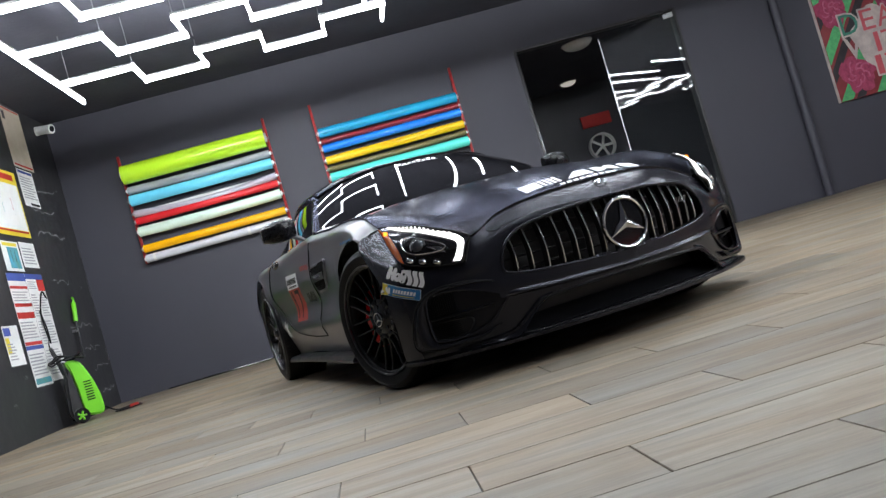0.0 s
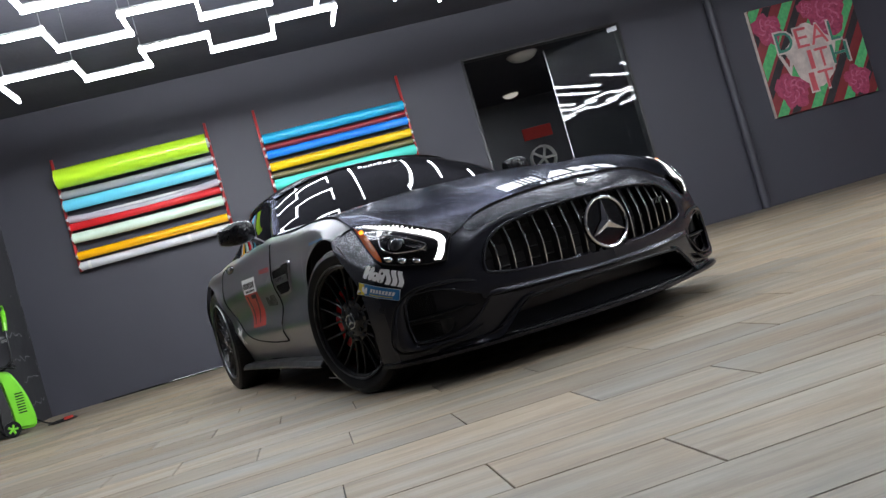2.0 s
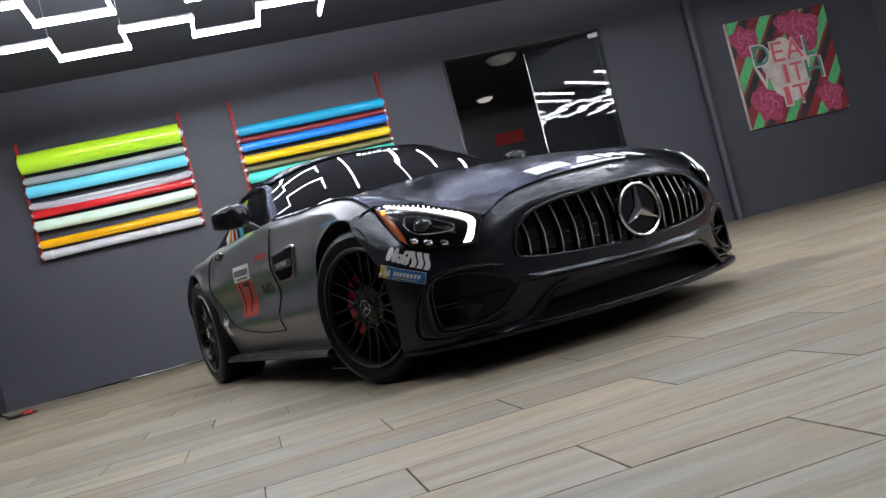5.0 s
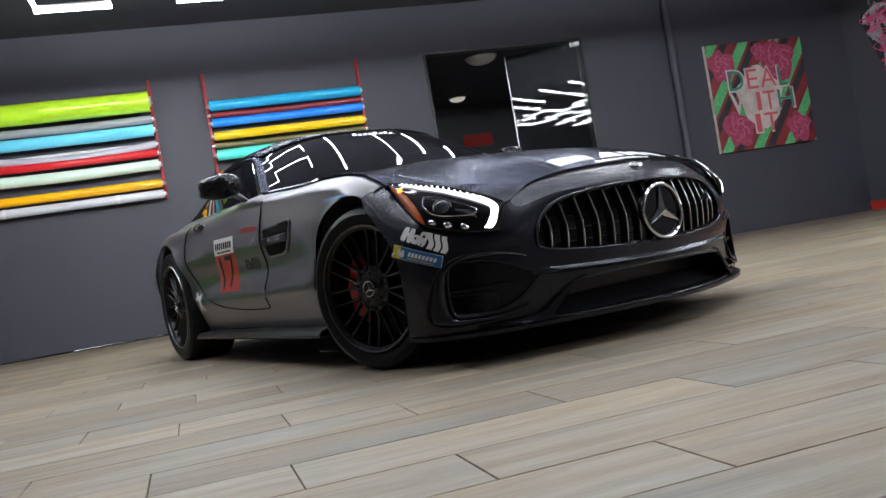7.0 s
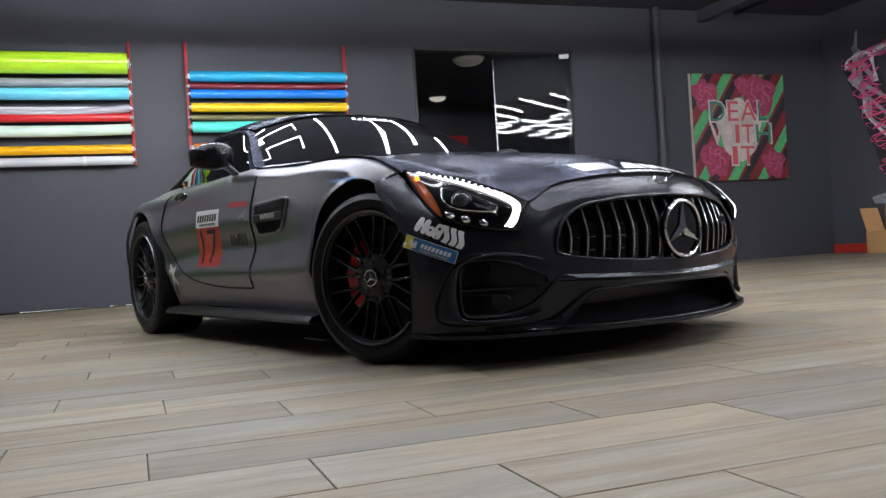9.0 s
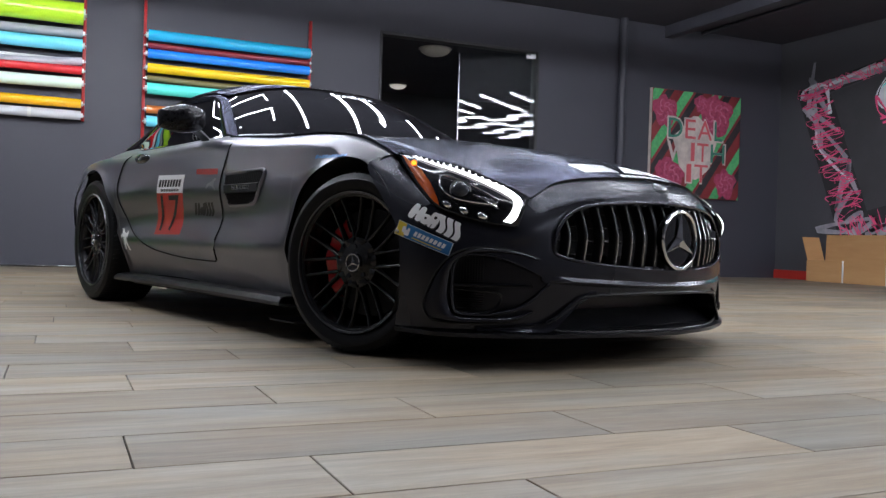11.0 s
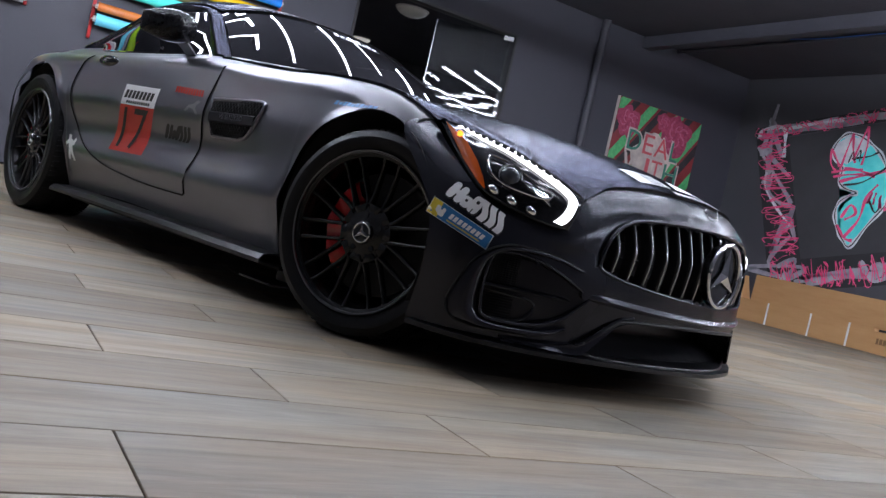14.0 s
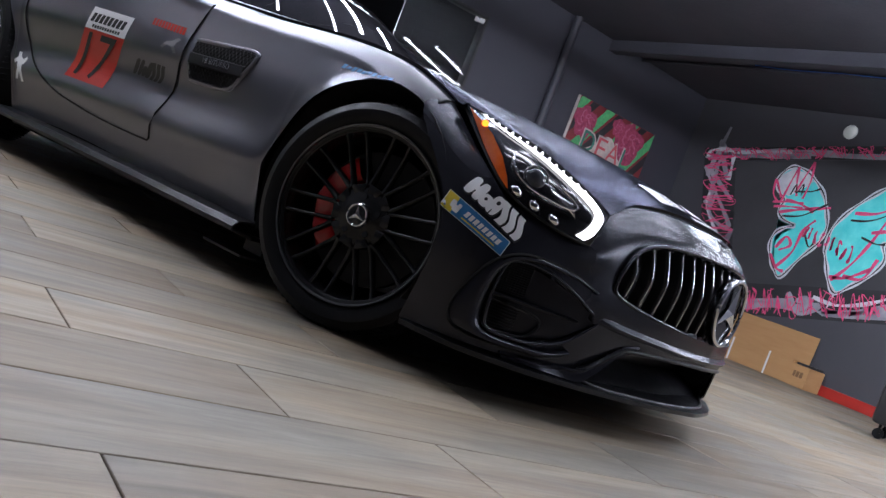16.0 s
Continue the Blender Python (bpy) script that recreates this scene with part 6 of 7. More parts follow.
quad = ((-0.95, -0.46, 0.86), (-0.95, 0.46, 0.86), (0.12, 0.46, 0.76), (0.12, -0.46, 0.76))
sticker(bonnet, quad, UP, [(shards(36, 0.08, 0.92, 0.35, 0.96, 0.045) + shards(16, 0.1, 0.9, 0.04, 0.4, 0.035), M_SHARD)], "gloss black shards scattered over the bonnet")
quad = ((-1.03, -0.66, 0.86), (-0.97, -0.30, 0.86), (-0.55, -0.34, 0.83), (-0.60, -0.66, 0.83))
sticker(bonnet, quad, UP, [(shards(9, 0.1, 0.9, 0.45, 0.97, 0.10), M_STICKRED)], "red shards by the windscreen")
quad = ((-1.86, -0.56, 1.17), (-1.86, 0.56, 1.17), (-1.52, 0.50, 1.13), (-1.52, -0.50, 1.13))
sticker(roof, quad, UP, [(shards(26, 0.03, 0.97, 0.05, 0.9, 0.05), M_SHARD), (shards(30, 0.03, 0.97, 0.02, 0.7, 0.045), M_WHITE), (shards(6, 0.05, 0.5, 0.05, 0.6, 0.04), M_STICKRED)], "white, black and red shards along the roof edge")
quad = ((-1.68, -0.58, 1.12), (-1.57, 0.16, 1.17), (-1.49, 0.16, 1.16), (-1.61, -0.57, 1.09))
sticker(roof, quad, UP, [(shards(30, 0.03, 0.95, 0.08, 0.9, 0.075), M_WHITE), (shards(6, 0.05, 0.9, 0.1, 0.9, 0.05), M_SHARD)], "white shards along the front edge of the roof")
# windscreen banner
quad = ((-1.455, -0.11, 1.15), (-1.455, 0.175, 1.15), (-1.405, 0.165, 1.11), (-1.405, -0.12, 1.11))
sticker(windscreen, quad, (0.5, 0, 1), [([box2(0.02 + 0.118 * k, 0.22, 0.02 + 0.118 * k + 0.088, 0.62 + 0.3 * (k in (0, 4, 6)), 0.03) for k in range(8)] + [box2(0.1, 0.02, 0.98, 0.10)], M_WHITE)], "white bars of a windscreen banner")
# round badge on the nose, small chrome badge on the grille
bm = bmesh.new()
nose = SKIN_TREE.ray_cast(Vector((0.632, 0.0, 1)), Vector((0, 0, -1)))[0] or Vector((0.63, 0, 0.606))
bm_tube(bm, [nose + Vector((0.021 * math.cos(a), 0.026 * math.sin(a), 0.003 - 0.010 * math.cos(a))) for a in (2 * math.pi * k / 28 for k in range(28))], 0.0034, 6, closed=True)
for k in range(3):
    a = math.pi + 2 * math.pi * k / 3
    bm_tube(bm, [nose + Vector((0, 0, 0.005)), nose + Vector((0.019 * math.cos(a), 0.023 * math.sin(a), 0.003 - 0.009 * math.cos(a)))], 0.0028, 5)
part("nose_badge", bm, M_CHROME, bonnet, "small round chrome badge", smooth=True)
bm = bmesh.new()
for k in range(4):
    p = swept(rim_points([(0.325 + 0.022 * k, 0.452)])[0]) + Vector((0.004, 0, 0))
    bm_tube(bm, [p + Vector((0, -0.006, -0.012)), p + Vector((0, 0.006, 0.012))], 0.004, 5)
part("grille_badge", bm, M_CHROME, bumper, "small chrome slashes on the grille", smooth=True)

# ---------------------------------------------------------------- things on and along the walls
bm = bmesh.new()
bm_cyl(bm, (5.66, -0.062, 0), (5.66, -0.062, ZC), 0.055, 20)
pipe = solid("wall_pipe", bm, M_WALL, "grey painted vertical pipe on the wall", "pipe", smooth=True, angle=50)
for z in (0.9, 2.3):
    bm = bmesh.new()
    bm_cyl(bm, (5.66, -0.062, z), (5.66, -0.062, z + 0.03), 0.061, 20)
    part("clamp", bm, M_WALL, pipe, smooth=True)


def flat(plane, shapes, at, flip=False):
    """Outlines of 2D points laid in a plane: 'y' takes (x, z), 'x' takes (y, z), at the given depth."""
    bm = bmesh.new()
    for o in shapes:
        f = bm.faces.new([bm.verts.new((a, at, b) if plane == "y" else (at, a, b)) for a, b in o])
    bmesh.ops.triangulate(bm, faces=bm.faces[:])
    return bm


def clipped(o, x0, z0, x1, z1):
    """An outline cut to a box."""
    for ax, lim, sg in ((0, x0, 1), (0, x1, -1), (1, z0, 1), (1, z1, -1)):
        out = []
        for a, b in zip(o, o[1:] + o[:1]):
            ia, ib = (a[ax] - lim) * sg >= 0, (b[ax] - lim) * sg >= 0
            if ia:
                out.append(a)
            if ia != ib:
                t = (lim - a[ax]) / (b[ax] - a[ax])
                out.append((a[0] + (b[0] - a[0]) * t, a[1] + (b[1] - a[1]) * t))
        o = out
        if len(o) < 3:
            return []
    return o


def words_on(words, x0, z0, x1, z1, at, grow=0.0):
    bm = text_mesh(words, 1.0)
    xs, ys = [v.co.x for v in bm.verts], [v.co.y for v in bm.verts]
    for v in bm.verts:
        v.co = Vector((x0 + (v.co.x - min(xs)) / (max(xs) - min(xs)) * (x1 - x0), at, z0 + (v.co.y - min(ys)) / (max(ys) - min(ys)) * (z1 - z0)))
    return bm


# canvas: striped red, green and black with pink roses, a pale middle and block letters
P_RED = mat("canvas_red", (0.25, 0.030, 0.034), 0.6, colour2=(0.17, 0.022, 0.028), scale=7)
P_GREEN = mat("canvas_green", (0.10, 0.46, 0.16), 0.6, colour2=(0.06, 0.34, 0.13), scale=26, mix=0.25)
P_BLACK = mat("canvas_black", (0.014, 0.014, 0.016), 0.6, colour2=(0.035, 0.03, 0.035), scale=12)
P_ROSE = mat("canvas_rose", (0.42, 0.06, 0.13), 0.6, colour2=(0.24, 0.025, 0.07), scale=17, mix=0.3)
P_ROSE_LIGHT = mat("canvas_rose_light", (0.52, 0.14, 0.22), 0.6, colour2=(0.36, 0.06, 0.13), scale=20, mix=0.3)
P_PALE = mat("canvas_pale", (0.60, 0.52, 0.48), 0.6, colour2=(0.42, 0.36, 0.34), scale=8, mix=0.3)
P_CORAL = mat("canvas_coral", (0.62, 0.12, 0.14), 0.6, colour2=(0.50, 0.08, 0.10), scale=9)
P_TEAL = mat("canvas_teal", (0.05, 0.26, 0.18), 0.6, colour2=(0.03, 0.14, 0.11), scale=12)
CX0, CX1, CZ0, CZ1, CY = 6.18, 7.78, 1.14, 2.66, -0.058
canvas = thing("canvas_painting", "square canvas with red, green and black stripes and block letters", "painting")
bm = bmesh.new()
bm_box(bm, (CX0, CY, CZ0), (CX1, -0.004, CZ1), 0.004)
part("stretcher", bm, P_RED, canvas, smooth=True)
bm = bmesh.new()
bm_box(bm, (CX0 - 0.010, CY + 0.004, CZ0), (CX0 - 0.001, -0.006, CZ1))
part("pale_edge", bm, P_PALE, canvas)
stripes = {"green": [], "black": []}
for k in range(-3, 6):
    c = CX0 + 0.52 * k
    for dx, w, key in ((0.00, 0.17, "green"), (0.22, 0.13, "black")):
        o = clipped([(c + dx, CZ0), (c + dx + w, CZ0), (c + dx + w + 1.07, CZ1), (c + dx + 1.07, CZ1)], CX0 + 0.004, CZ0 + 0.004, CX1 - 0.004, CZ1 - 0.004)
        if o:
            stripes[key].append(o)
for o in stripes["green"]:
    part("green_stripe", flat("y", [o], CY - 0.0015), P_GREEN, canvas)
for o in stripes["black"]:
    part("black_stripe", flat("y", [o], CY - 0.0018), P_BLACK, canvas)
random.seed(5)


def rose(cx, cz, r, step):
    """Overlapping ragged petals, light on dark."""
    for k, m in ((0, P_ROSE), (1, P_ROSE_LIGHT)):
        shapes = []
        for i in range(11 if k == 0 else 9):
            a = 2.4 * i
            d = r * (0.62 if k == 0 else 0.5) * math.sqrt((i + 0.3) / 11)
            px, pz, pr = cx + d * math.cos(a), cz + d * math.sin(a), r * (0.42 if k == 0 else 0.16)
            if k == 0:
                o = [(px + pr * random.uniform(0.7, 1.1) * math.cos(t), pz + pr * random.uniform(0.7, 1.1) * math.sin(t)) for t in (2 * math.pi * j / 10 for j in range(10))]
            else:
                o = [(px + pr * 1.6 * math.cos(a + t), pz + pr * 1.6 * math.sin(a + t)) for t in (0.1, 0.6, 1.2, 1.8, 2.4)] + [(px + pr * 1.1 * math.cos(a + t), pz + pr * 1.1 * math.sin(a + t)) for t in (2.4, 1.8, 1.2, 0.6, 0.1)]
            o = clipped(o, CX0 + 0.004, CZ0 + 0.004, CX1 - 0.004, CZ1 - 0.004)
            if o:
                shapes.append(o)
        bm = bmesh.new()
        for j, o in enumerate(shapes):
            bm.faces.new([bm.verts.new((a, CY - 0.0025 - step - 0.0012 * k - 0.00008 * j, b)) for a, b in o])
        tagged(part("rose", bm, m, canvas), kind="stuff")


for i, (cx, cz, r) in enumerate(((6.40, 2.36, 0.26), (7.32, 2.36, 0.36), (6.52, 1.46, 0.30), (7.52, 1.38, 0.24), (7.05, 2.50, 0.16))):
    rose(cx, cz, r, 0.0001 * i)
bm = flat("y", [[(6.95 + 0.36 * math.cos(t) * (1 + 0.14 * math.sin(5 * t)), 1.86 + 0.42 * math.sin(t) * (1 + 0.1 * math.cos(4 * t))) for t in (2 * math.pi * k / 30 for k in range(30))]], CY - 0.006)
part("pale_patch", bm, P_PALE, canvas)
FILL = (P_TEAL, P_CORAL, P_CORAL, P_TEAL, P_PALE, P_CORAL, P_CORAL, P_TEAL, P_CORAL, P_CORAL)
n = 0
for word, z0, z1, xs in (("DEAL", 1.98, 2.27, ((6.46, 6.72), (6.76, 6.96), (6.98, 7.26), (7.29, 7.45))), ("WITH", 1.66, 1.94, ((6.46, 6.84), (6.87, 6.95), (6.98, 7.20), (7.23, 7.50))), ("IT", 1.36, 1.63, ((6.80, 6.90), (6.94, 7.20)))):
    for letter, (x0, x1) in zip(word, xs):
        part("letter_edge", words_on(letter, x0 - 0.018, z0 - 0.018, x1 + 0.018, z1 + 0.018, CY - 0.0075), P_PALE, canvas)
        part("letter", words_on(letter, x0 + 0.006, z0 + 0.006, x1 - 0.006, z1 - 0.006, CY - 0.0085), FILL[n], canvas)
        n += 1

# red skirting and the mural on the east wall
bm = bmesh.new()
bm_box(bm, (XR - 0.02, YB, 0), (XR - 0.001, -0.002, 0.13), 0.003)
solid("baseboard_east", bm, mat("red_skirting", (0.50, 0.03, 0.02), 0.4, colour2=(0.42, 0.025, 0.018), scale=5), "red painted skirting board", "baseboard", kind="structure")
G_SMOKE = mat("sprayed_grey", (0.13, 0.12, 0.15), 0.6, colour2=(0.50, 0.49, 0.56), scale=3.2, mix=0.5)
G_WHITE = mat("sprayed_white", (0.80, 0.82, 0.86), 0.6, colour2=(0.50, 0.52, 0.58), scale=5, mix=0.4)
G_PINK = mat("sprayed_pink", (0.90, 0.10, 0.26), 0.6, colour2=(0.76, 0.08, 0.21), scale=9)
G_TURQ = mat("sprayed_turquoise", (0.04, 0.70, 0.72), 0.6, colour2=(0.20, 0.86, 0.84), scale=4, mix=0.4)
G_BLACK = mat("sprayed_black", (0.020, 0.020, 0.023), 0.6, colour2=(0.034, 0.034, 0.038), scale=2.5)
G_DARK = mat("mural_ground", (0.040, 0.040, 0.045), 0.6, colour2=(0.055, 0.055, 0.061), scale=2.0)
G_BLUE = mat("sprayed_blue", (0.04, 0.16, 0.62), 0.6, colour2=(0.03, 0.12, 0.5), scale=6)
mural = thing("graffiti_mural", "sprayed mural of a turquoise butterfly in a scribbled pink frame", "mural")
TL, TR, BR, BL = (-0.33, 2.80), (-4.70, 3.46), (-5.55, 1.60), (-1.20, 0.58)


def mu(u, v):
    """A place in the slanted frame: u along it, v down it."""
    a = [TL[i] * (1 - u) + TR[i] * u for i in (0, 1)]
    b = [BL[i] * (1 - u) + BR[i] * u for i in (0, 1)]
    return (a[0] * (1 - v) + b[0] * v, a[1] * (1 - v) + b[1] * v)


part("ground", flat("x", [[mu(0.12, 0.09), mu(0.88, 0.09), mu(0.88, 0.88), mu(0.12, 0.88)]], XR - 0.003), G_DARK, mural)
for q in (((0, 0), (1, 0), (1, 0.085), (0, 0.085)), ((0, 0.085), (0.125, 0.085), (0.125, 0.87), (0, 0.87)), ((0.875, 0.085), (1, 0.085), (1, 0.87), (0.875, 0.87)), ((0, 0.87), (1, 0.87), (1, 1.06), (0, 1.06))):
    part("frame_band", flat("x", [[mu(*p) for p in q]], XR - 0.0045), G_BLACK, mural)


def stroke(pts, w, at):
    """A sprayed line of some width in the wall's plane, as a ribbon."""
    pts = catmull([(a, b, 0) for a, b in pts], 6)
    bm = bmesh.new()
    rows = [[], []]
    for i, p in enumerate(pts):
        t = pts[min(i + 1, len(pts) - 1)] - pts[max(i - 1, 0)]
        if t.length < 1e-6:
            continue
        t.normalize()
        ww = w * (0.75 + 0.25 * math.sin(i * 0.7)) / 2
        rows[0].append((at, p.x - t.y * ww, p.y + t.x * ww))
        rows[1].append((at, p.x + t.y * ww, p.y - t.x * ww))
    return sheet([[Vector(q) for q in r] for r in rows], bm=bm)


def scrawl(n, u0, u1, v0, v1, w, m, name, at, seed):
    """Loops and zigzags of spray along a band."""
    random.seed(seed)
    whole = bmesh.new()
    for k in range(n):
        t = (k + random.random()) / n
        long_u = (u1 - u0) > (v1 - v0)
        pts = []
        for j in range(5):
            a, b = t + random.uniform(-1.3, 1.3) / n, random.uniform(-0.06, 1.06)
            pts.append(mu(u0 + (u1 - u0) * (a if long_u else b), v0 + (v1 - v0) * (b if long_u else a)))
        st = stroke(pts, w * random.uniform(0.7, 1.3), at - 0.00005 * k)
        tmp = bpy.data.meshes.new("tmp")
        st.to_mesh(tmp)
        st.free()
        whole.from_mesh(tmp)
        bpy.data.meshes.remove(tmp)
    tagged(part(name, whole, m, mural), kind="stuff")


scrawl(5, 0.01, 0.115, 0.04, 0.86, 0.085, G_SMOKE, "grey_spray", XR - 0.006, 1)
scrawl(7, 0.02, 0.98, 0.015, 0.07, 0.07, G_SMOKE, "grey_spray", XR - 0.006, 2)
scrawl(9, 0.02, 0.98, 0.90, 1.03, 0.085, G_SMOKE, "grey_spray", XR - 0.006, 3)
scrawl(5, 0.885, 0.99, 0.04, 0.86, 0.085, G_SMOKE, "grey_spray", XR - 0.006, 4)
part("white_spray", stroke([mu(0.015, 0.06), mu(0.03, 0.02), mu(0.09, 0.015), mu(0.115, 0.04), mu(0.112, 0.12), mu(0.10, 0.22)], 0.075, XR - 0.0085), G_WHITE, mural)
part("white_spray", stroke([mu(0.03, 0.30), mu(0.02, 0.40), mu(0.06, 0.55), mu(0.10, 0.66)], 0.05, XR - 0.0085), G_WHITE, mural)
part("white_spray", stroke([mu(0.13, 0.035), mu(0.24, 0.030), mu(0.33, 0.034)], 0.06, XR - 0.0085), G_WHITE, mural)
part("white_spray", stroke([mu(0.40, 0.93), mu(0.47, 0.97), mu(0.56, 0.95), mu(0.63, 0.90)], 0.06, XR - 0.0085), G_WHITE, mural)
scrawl(40, 0.006, 0.118, 0.03, 0.87, 0.015, G_PINK, "pink_scribble", XR - 0.010, 6)
scrawl(60, 0.01, 0.99, 0.005, 0.082, 0.014, G_PINK, "pink_scribble", XR - 0.010, 7)
scrawl(80, 0.01, 0.99, 0.885, 1.05, 0.015, G_PINK, "pink_scribble", XR - 0.010, 8)
scrawl(40, 0.88, 0.994, 0.03, 0.87, 0.015, G_PINK, "pink_scribble", XR - 0.010, 9)
# butterfly: white wings with turquoise cells, pink veins and a crown
WINGS = {"upper": [(-1.74, 2.50), (-1.80, 2.66), (-1.92, 2.75), (-2.10, 2.73), (-2.30, 2.62), (-2.48, 2.47), (-2.60, 2.28), (-2.70, 2.06), (-2.69, 1.90), (-2.66, 1.80), (-2.50, 1.56), (-2.33, 1.26), (-2.20, 1.34), (-2.08, 1.48), (-2.00, 1.66), (-2.02, 1.82), (-2.14, 1.92), (-2.24, 1.97), (-2.05, 2.02), (-1.94, 2.12), (-1.96, 2.28), (-1.84, 2.38)],
         "right": [(-2.80, 1.74), (-2.78, 2.02), (-2.90, 2.28), (-3.10, 2.52), (-3.30, 2.70), (-3.55, 2.85), (-3.85, 2.92), (-4.00, 2.75), (-3.98, 2.45), (-3.80, 2.20), (-3.55, 2.04), (-3.50, 1.98), (-3.58, 1.80), (-3.48, 1.58), (-3.30, 1.40), (-3.14, 1.26), (-3.00, 1.38), (-2.90, 1.56)]}
CELLS = [[(-1.99, 2.12), (-2.05, 2.32), (-2.22, 2.30), (-2.45, 2.34), (-2.58, 2.16), (-2.40, 2.10), (-2.18, 2.02)], [(-2.10, 2.36), (-2.30, 2.56), (-2.46, 2.42), (-2.30, 2.34)], [(-2.64, 2.06), (-2.40, 2.02), (-2.32, 1.90), (-2.42, 1.72), (-2.60, 1.80), (-2.66, 1.94)], [(-2.06, 1.66), (-2.12, 1.84), (-2.26, 1.90), (-2.34, 1.66), (-2.36, 1.40), (-2.20, 1.44), (-2.12, 1.54)], [(-1.95, 2.55), (-2.06, 2.66), (-2.2, 2.58), (-2.06, 2.44)],
         [(-2.86, 2.04), (-3.02, 2.36), (-3.20, 2.30), (-3.36, 2.14), (-3.14, 2.00), (-2.92, 1.94)], [(-3.12, 2.42), (-3.34, 2.64), (-3.58, 2.76), (-3.62, 2.52), (-3.36, 2.34)], [(-3.68, 2.48), (-3.68, 2.80), (-3.86, 2.82), (-3.92, 2.56), (-3.76, 2.30)], [(-2.86, 1.78), (-3.02, 1.90), (-3.18, 1.82), (-3.10, 1.48), (-2.98, 1.46)], [(-3.26, 1.90), (-3.46, 1.92), (-3.48, 1.72), (-3.36, 1.52), (-3.22, 1.46)], [(-3.40, 2.06), (-3.5, 2.28), (-3.7, 2.24), (-3.56, 2.08)]]
for o in WINGS.values():
    o = [(p.x, p.y) for p in catmull([(a, b, 0) for a, b in o], 4, closed=True)]
    part("wing", flat("x", [o], XR - 0.0055), G_TURQ, mural)
    part("wing_border", stroke(o[::4] + [o[0]], 0.075, XR - 0.0095), G_WHITE, mural)
    bm = bmesh.new()
    bm_pts = [Vector((XR - 0.006, a, b)) for a, b in o]
    part("wing_outline", stroke([(p.y, p.z) for p in bm_pts[::4]] + [(bm_pts[0].y, bm_pts[0].z)], 0.018, XR - 0.012), G_BLACK, mural)
    bm.free()
part("wing_tip", flat("x", [[(-1.76, 2.50), (-1.82, 2.64), (-1.93, 2.72), (-2.10, 2.70), (-2.28, 2.60), (-2.16, 2.46), (-2.0, 2.34), (-1.86, 2.38)]], XR - 0.0097), G_WHITE, mural)
for o in CELLS:
    part("wing_cell", flat("x", [o], XR - 0.0085), G_TURQ, mural)
VEINS = (((-1.95, 2.10), (-2.2, 2.18), (-2.5, 2.26), (-2.66, 2.30)), ((-1.98, 2.28), (-2.2, 2.27), (-2.45, 2.20)), ((-2.20, 1.36), (-2.36, 1.62), (-2.40, 1.92), (-2.52, 2.10)), ((-2.06, 1.52), (-2.22, 1.36), (-2.34, 1.34)), ((-2.10, 1.62), (-2.2, 1.80), (-2.3, 1.70), (-2.16, 1.60)),
         ((-3.00, 2.30), (-3.3, 2.36), (-3.6, 2.56), (-3.9, 2.60)), ((-3.02, 1.40), (-3.2, 1.66), (-3.34, 1.98), (-3.44, 2.30)), ((-2.98, 1.44), (-3.2, 1.48), (-3.46, 1.66)), ((-3.15, 1.50), (-3.40, 1.52), (-3.50, 1.80)), ((-3.30, 2.10), (-3.6, 2.20), (-3.85, 2.30)))
for v in VEINS:
    part("wing_vein", stroke(v, 0.05, XR - 0.0105), G_PINK, mural)
for v in (((-2.02, 2.06), (-2.3, 2.12), (-2.6, 2.34)), ((-2.06, 2.42), (-2.3, 2.46), (-2.42, 2.52)), ((-2.98, 2.20), (-3.3, 2.28), (-3.8, 2.66)), ((-2.44, 1.90), (-2.56, 1.74), (-2.62, 1.82)), ((-3.2, 2.02), (-3.4, 1.98), (-3.52, 2.0))):
    part("wing_vein", stroke(v, 0.03, XR - 0.0115), G_BLACK, mural)
for c in (((-1.72, 2.54), (-1.76, 2.34), (-1.86, 2.24)), ((-1.72, 2.54), (-1.82, 2.42), (-1.90, 2.30)), ((-1.92, 2.26), (-1.96, 2.55), (-2.0, 2.76)), ((-2.0, 2.76), (-2.06, 2.50), (-2.12, 2.36)), ((-2.08, 2.40), (-2.14, 2.66), (-2.20, 2.86)), ((-2.20, 2.86), (-2.24, 2.60), (-2.22, 2.34)), ((-1.80, 2.22), (-2.02, 2.26), (-2.26, 2.28)), ((-1.84, 2.16), (-2.05, 2.20), (-2.28, 2.22))):
    part("crown", stroke(c, 0.036, XR - 0.013), G_PINK, mural)
for c in (((-2.02, 2.36), (-2.06, 2.52), (-2.10, 2.40), (-2.16, 2.54), (-2.18, 2.38)),):
    part("black_mark", stroke(c, 0.022, XR - 0.0135), G_BLACK, mural)
random.seed(3)
for k in range(9):
    y0 = -2.44 - 0.088 * k
    pts = [(y0 + random.uniform(-0.03, 0.03), 1.93 - 0.02 * k + random.uniform(-0.10, 0.10)) for _ in range(5)]
    part("scribbled_tag", stroke(pts, 0.032, XR - 0.014), G_PINK, mural)
part("drip", stroke([(-3.14, 1.27), (-3.12, 1.15), (-3.11, 1.05)], 0.026, XR - 0.011), G_WHITE, mural)
for k in range(3):
    part("blue_mark", stroke([(-3.60 - 0.05 * k, 1.98 + 0.04 * k), (-3.66 - 0.05 * k, 1.90), (-3.60 - 0.03 * k, 1.86)], 0.035, XR - 0.013), G_BLUE, mural)
dome("wall_light", (XR - 0.002, -2.52, 3.33), 0.09, (-1, 0, 0), "white oval bulkhead light on the dark wall", M_OPAL)
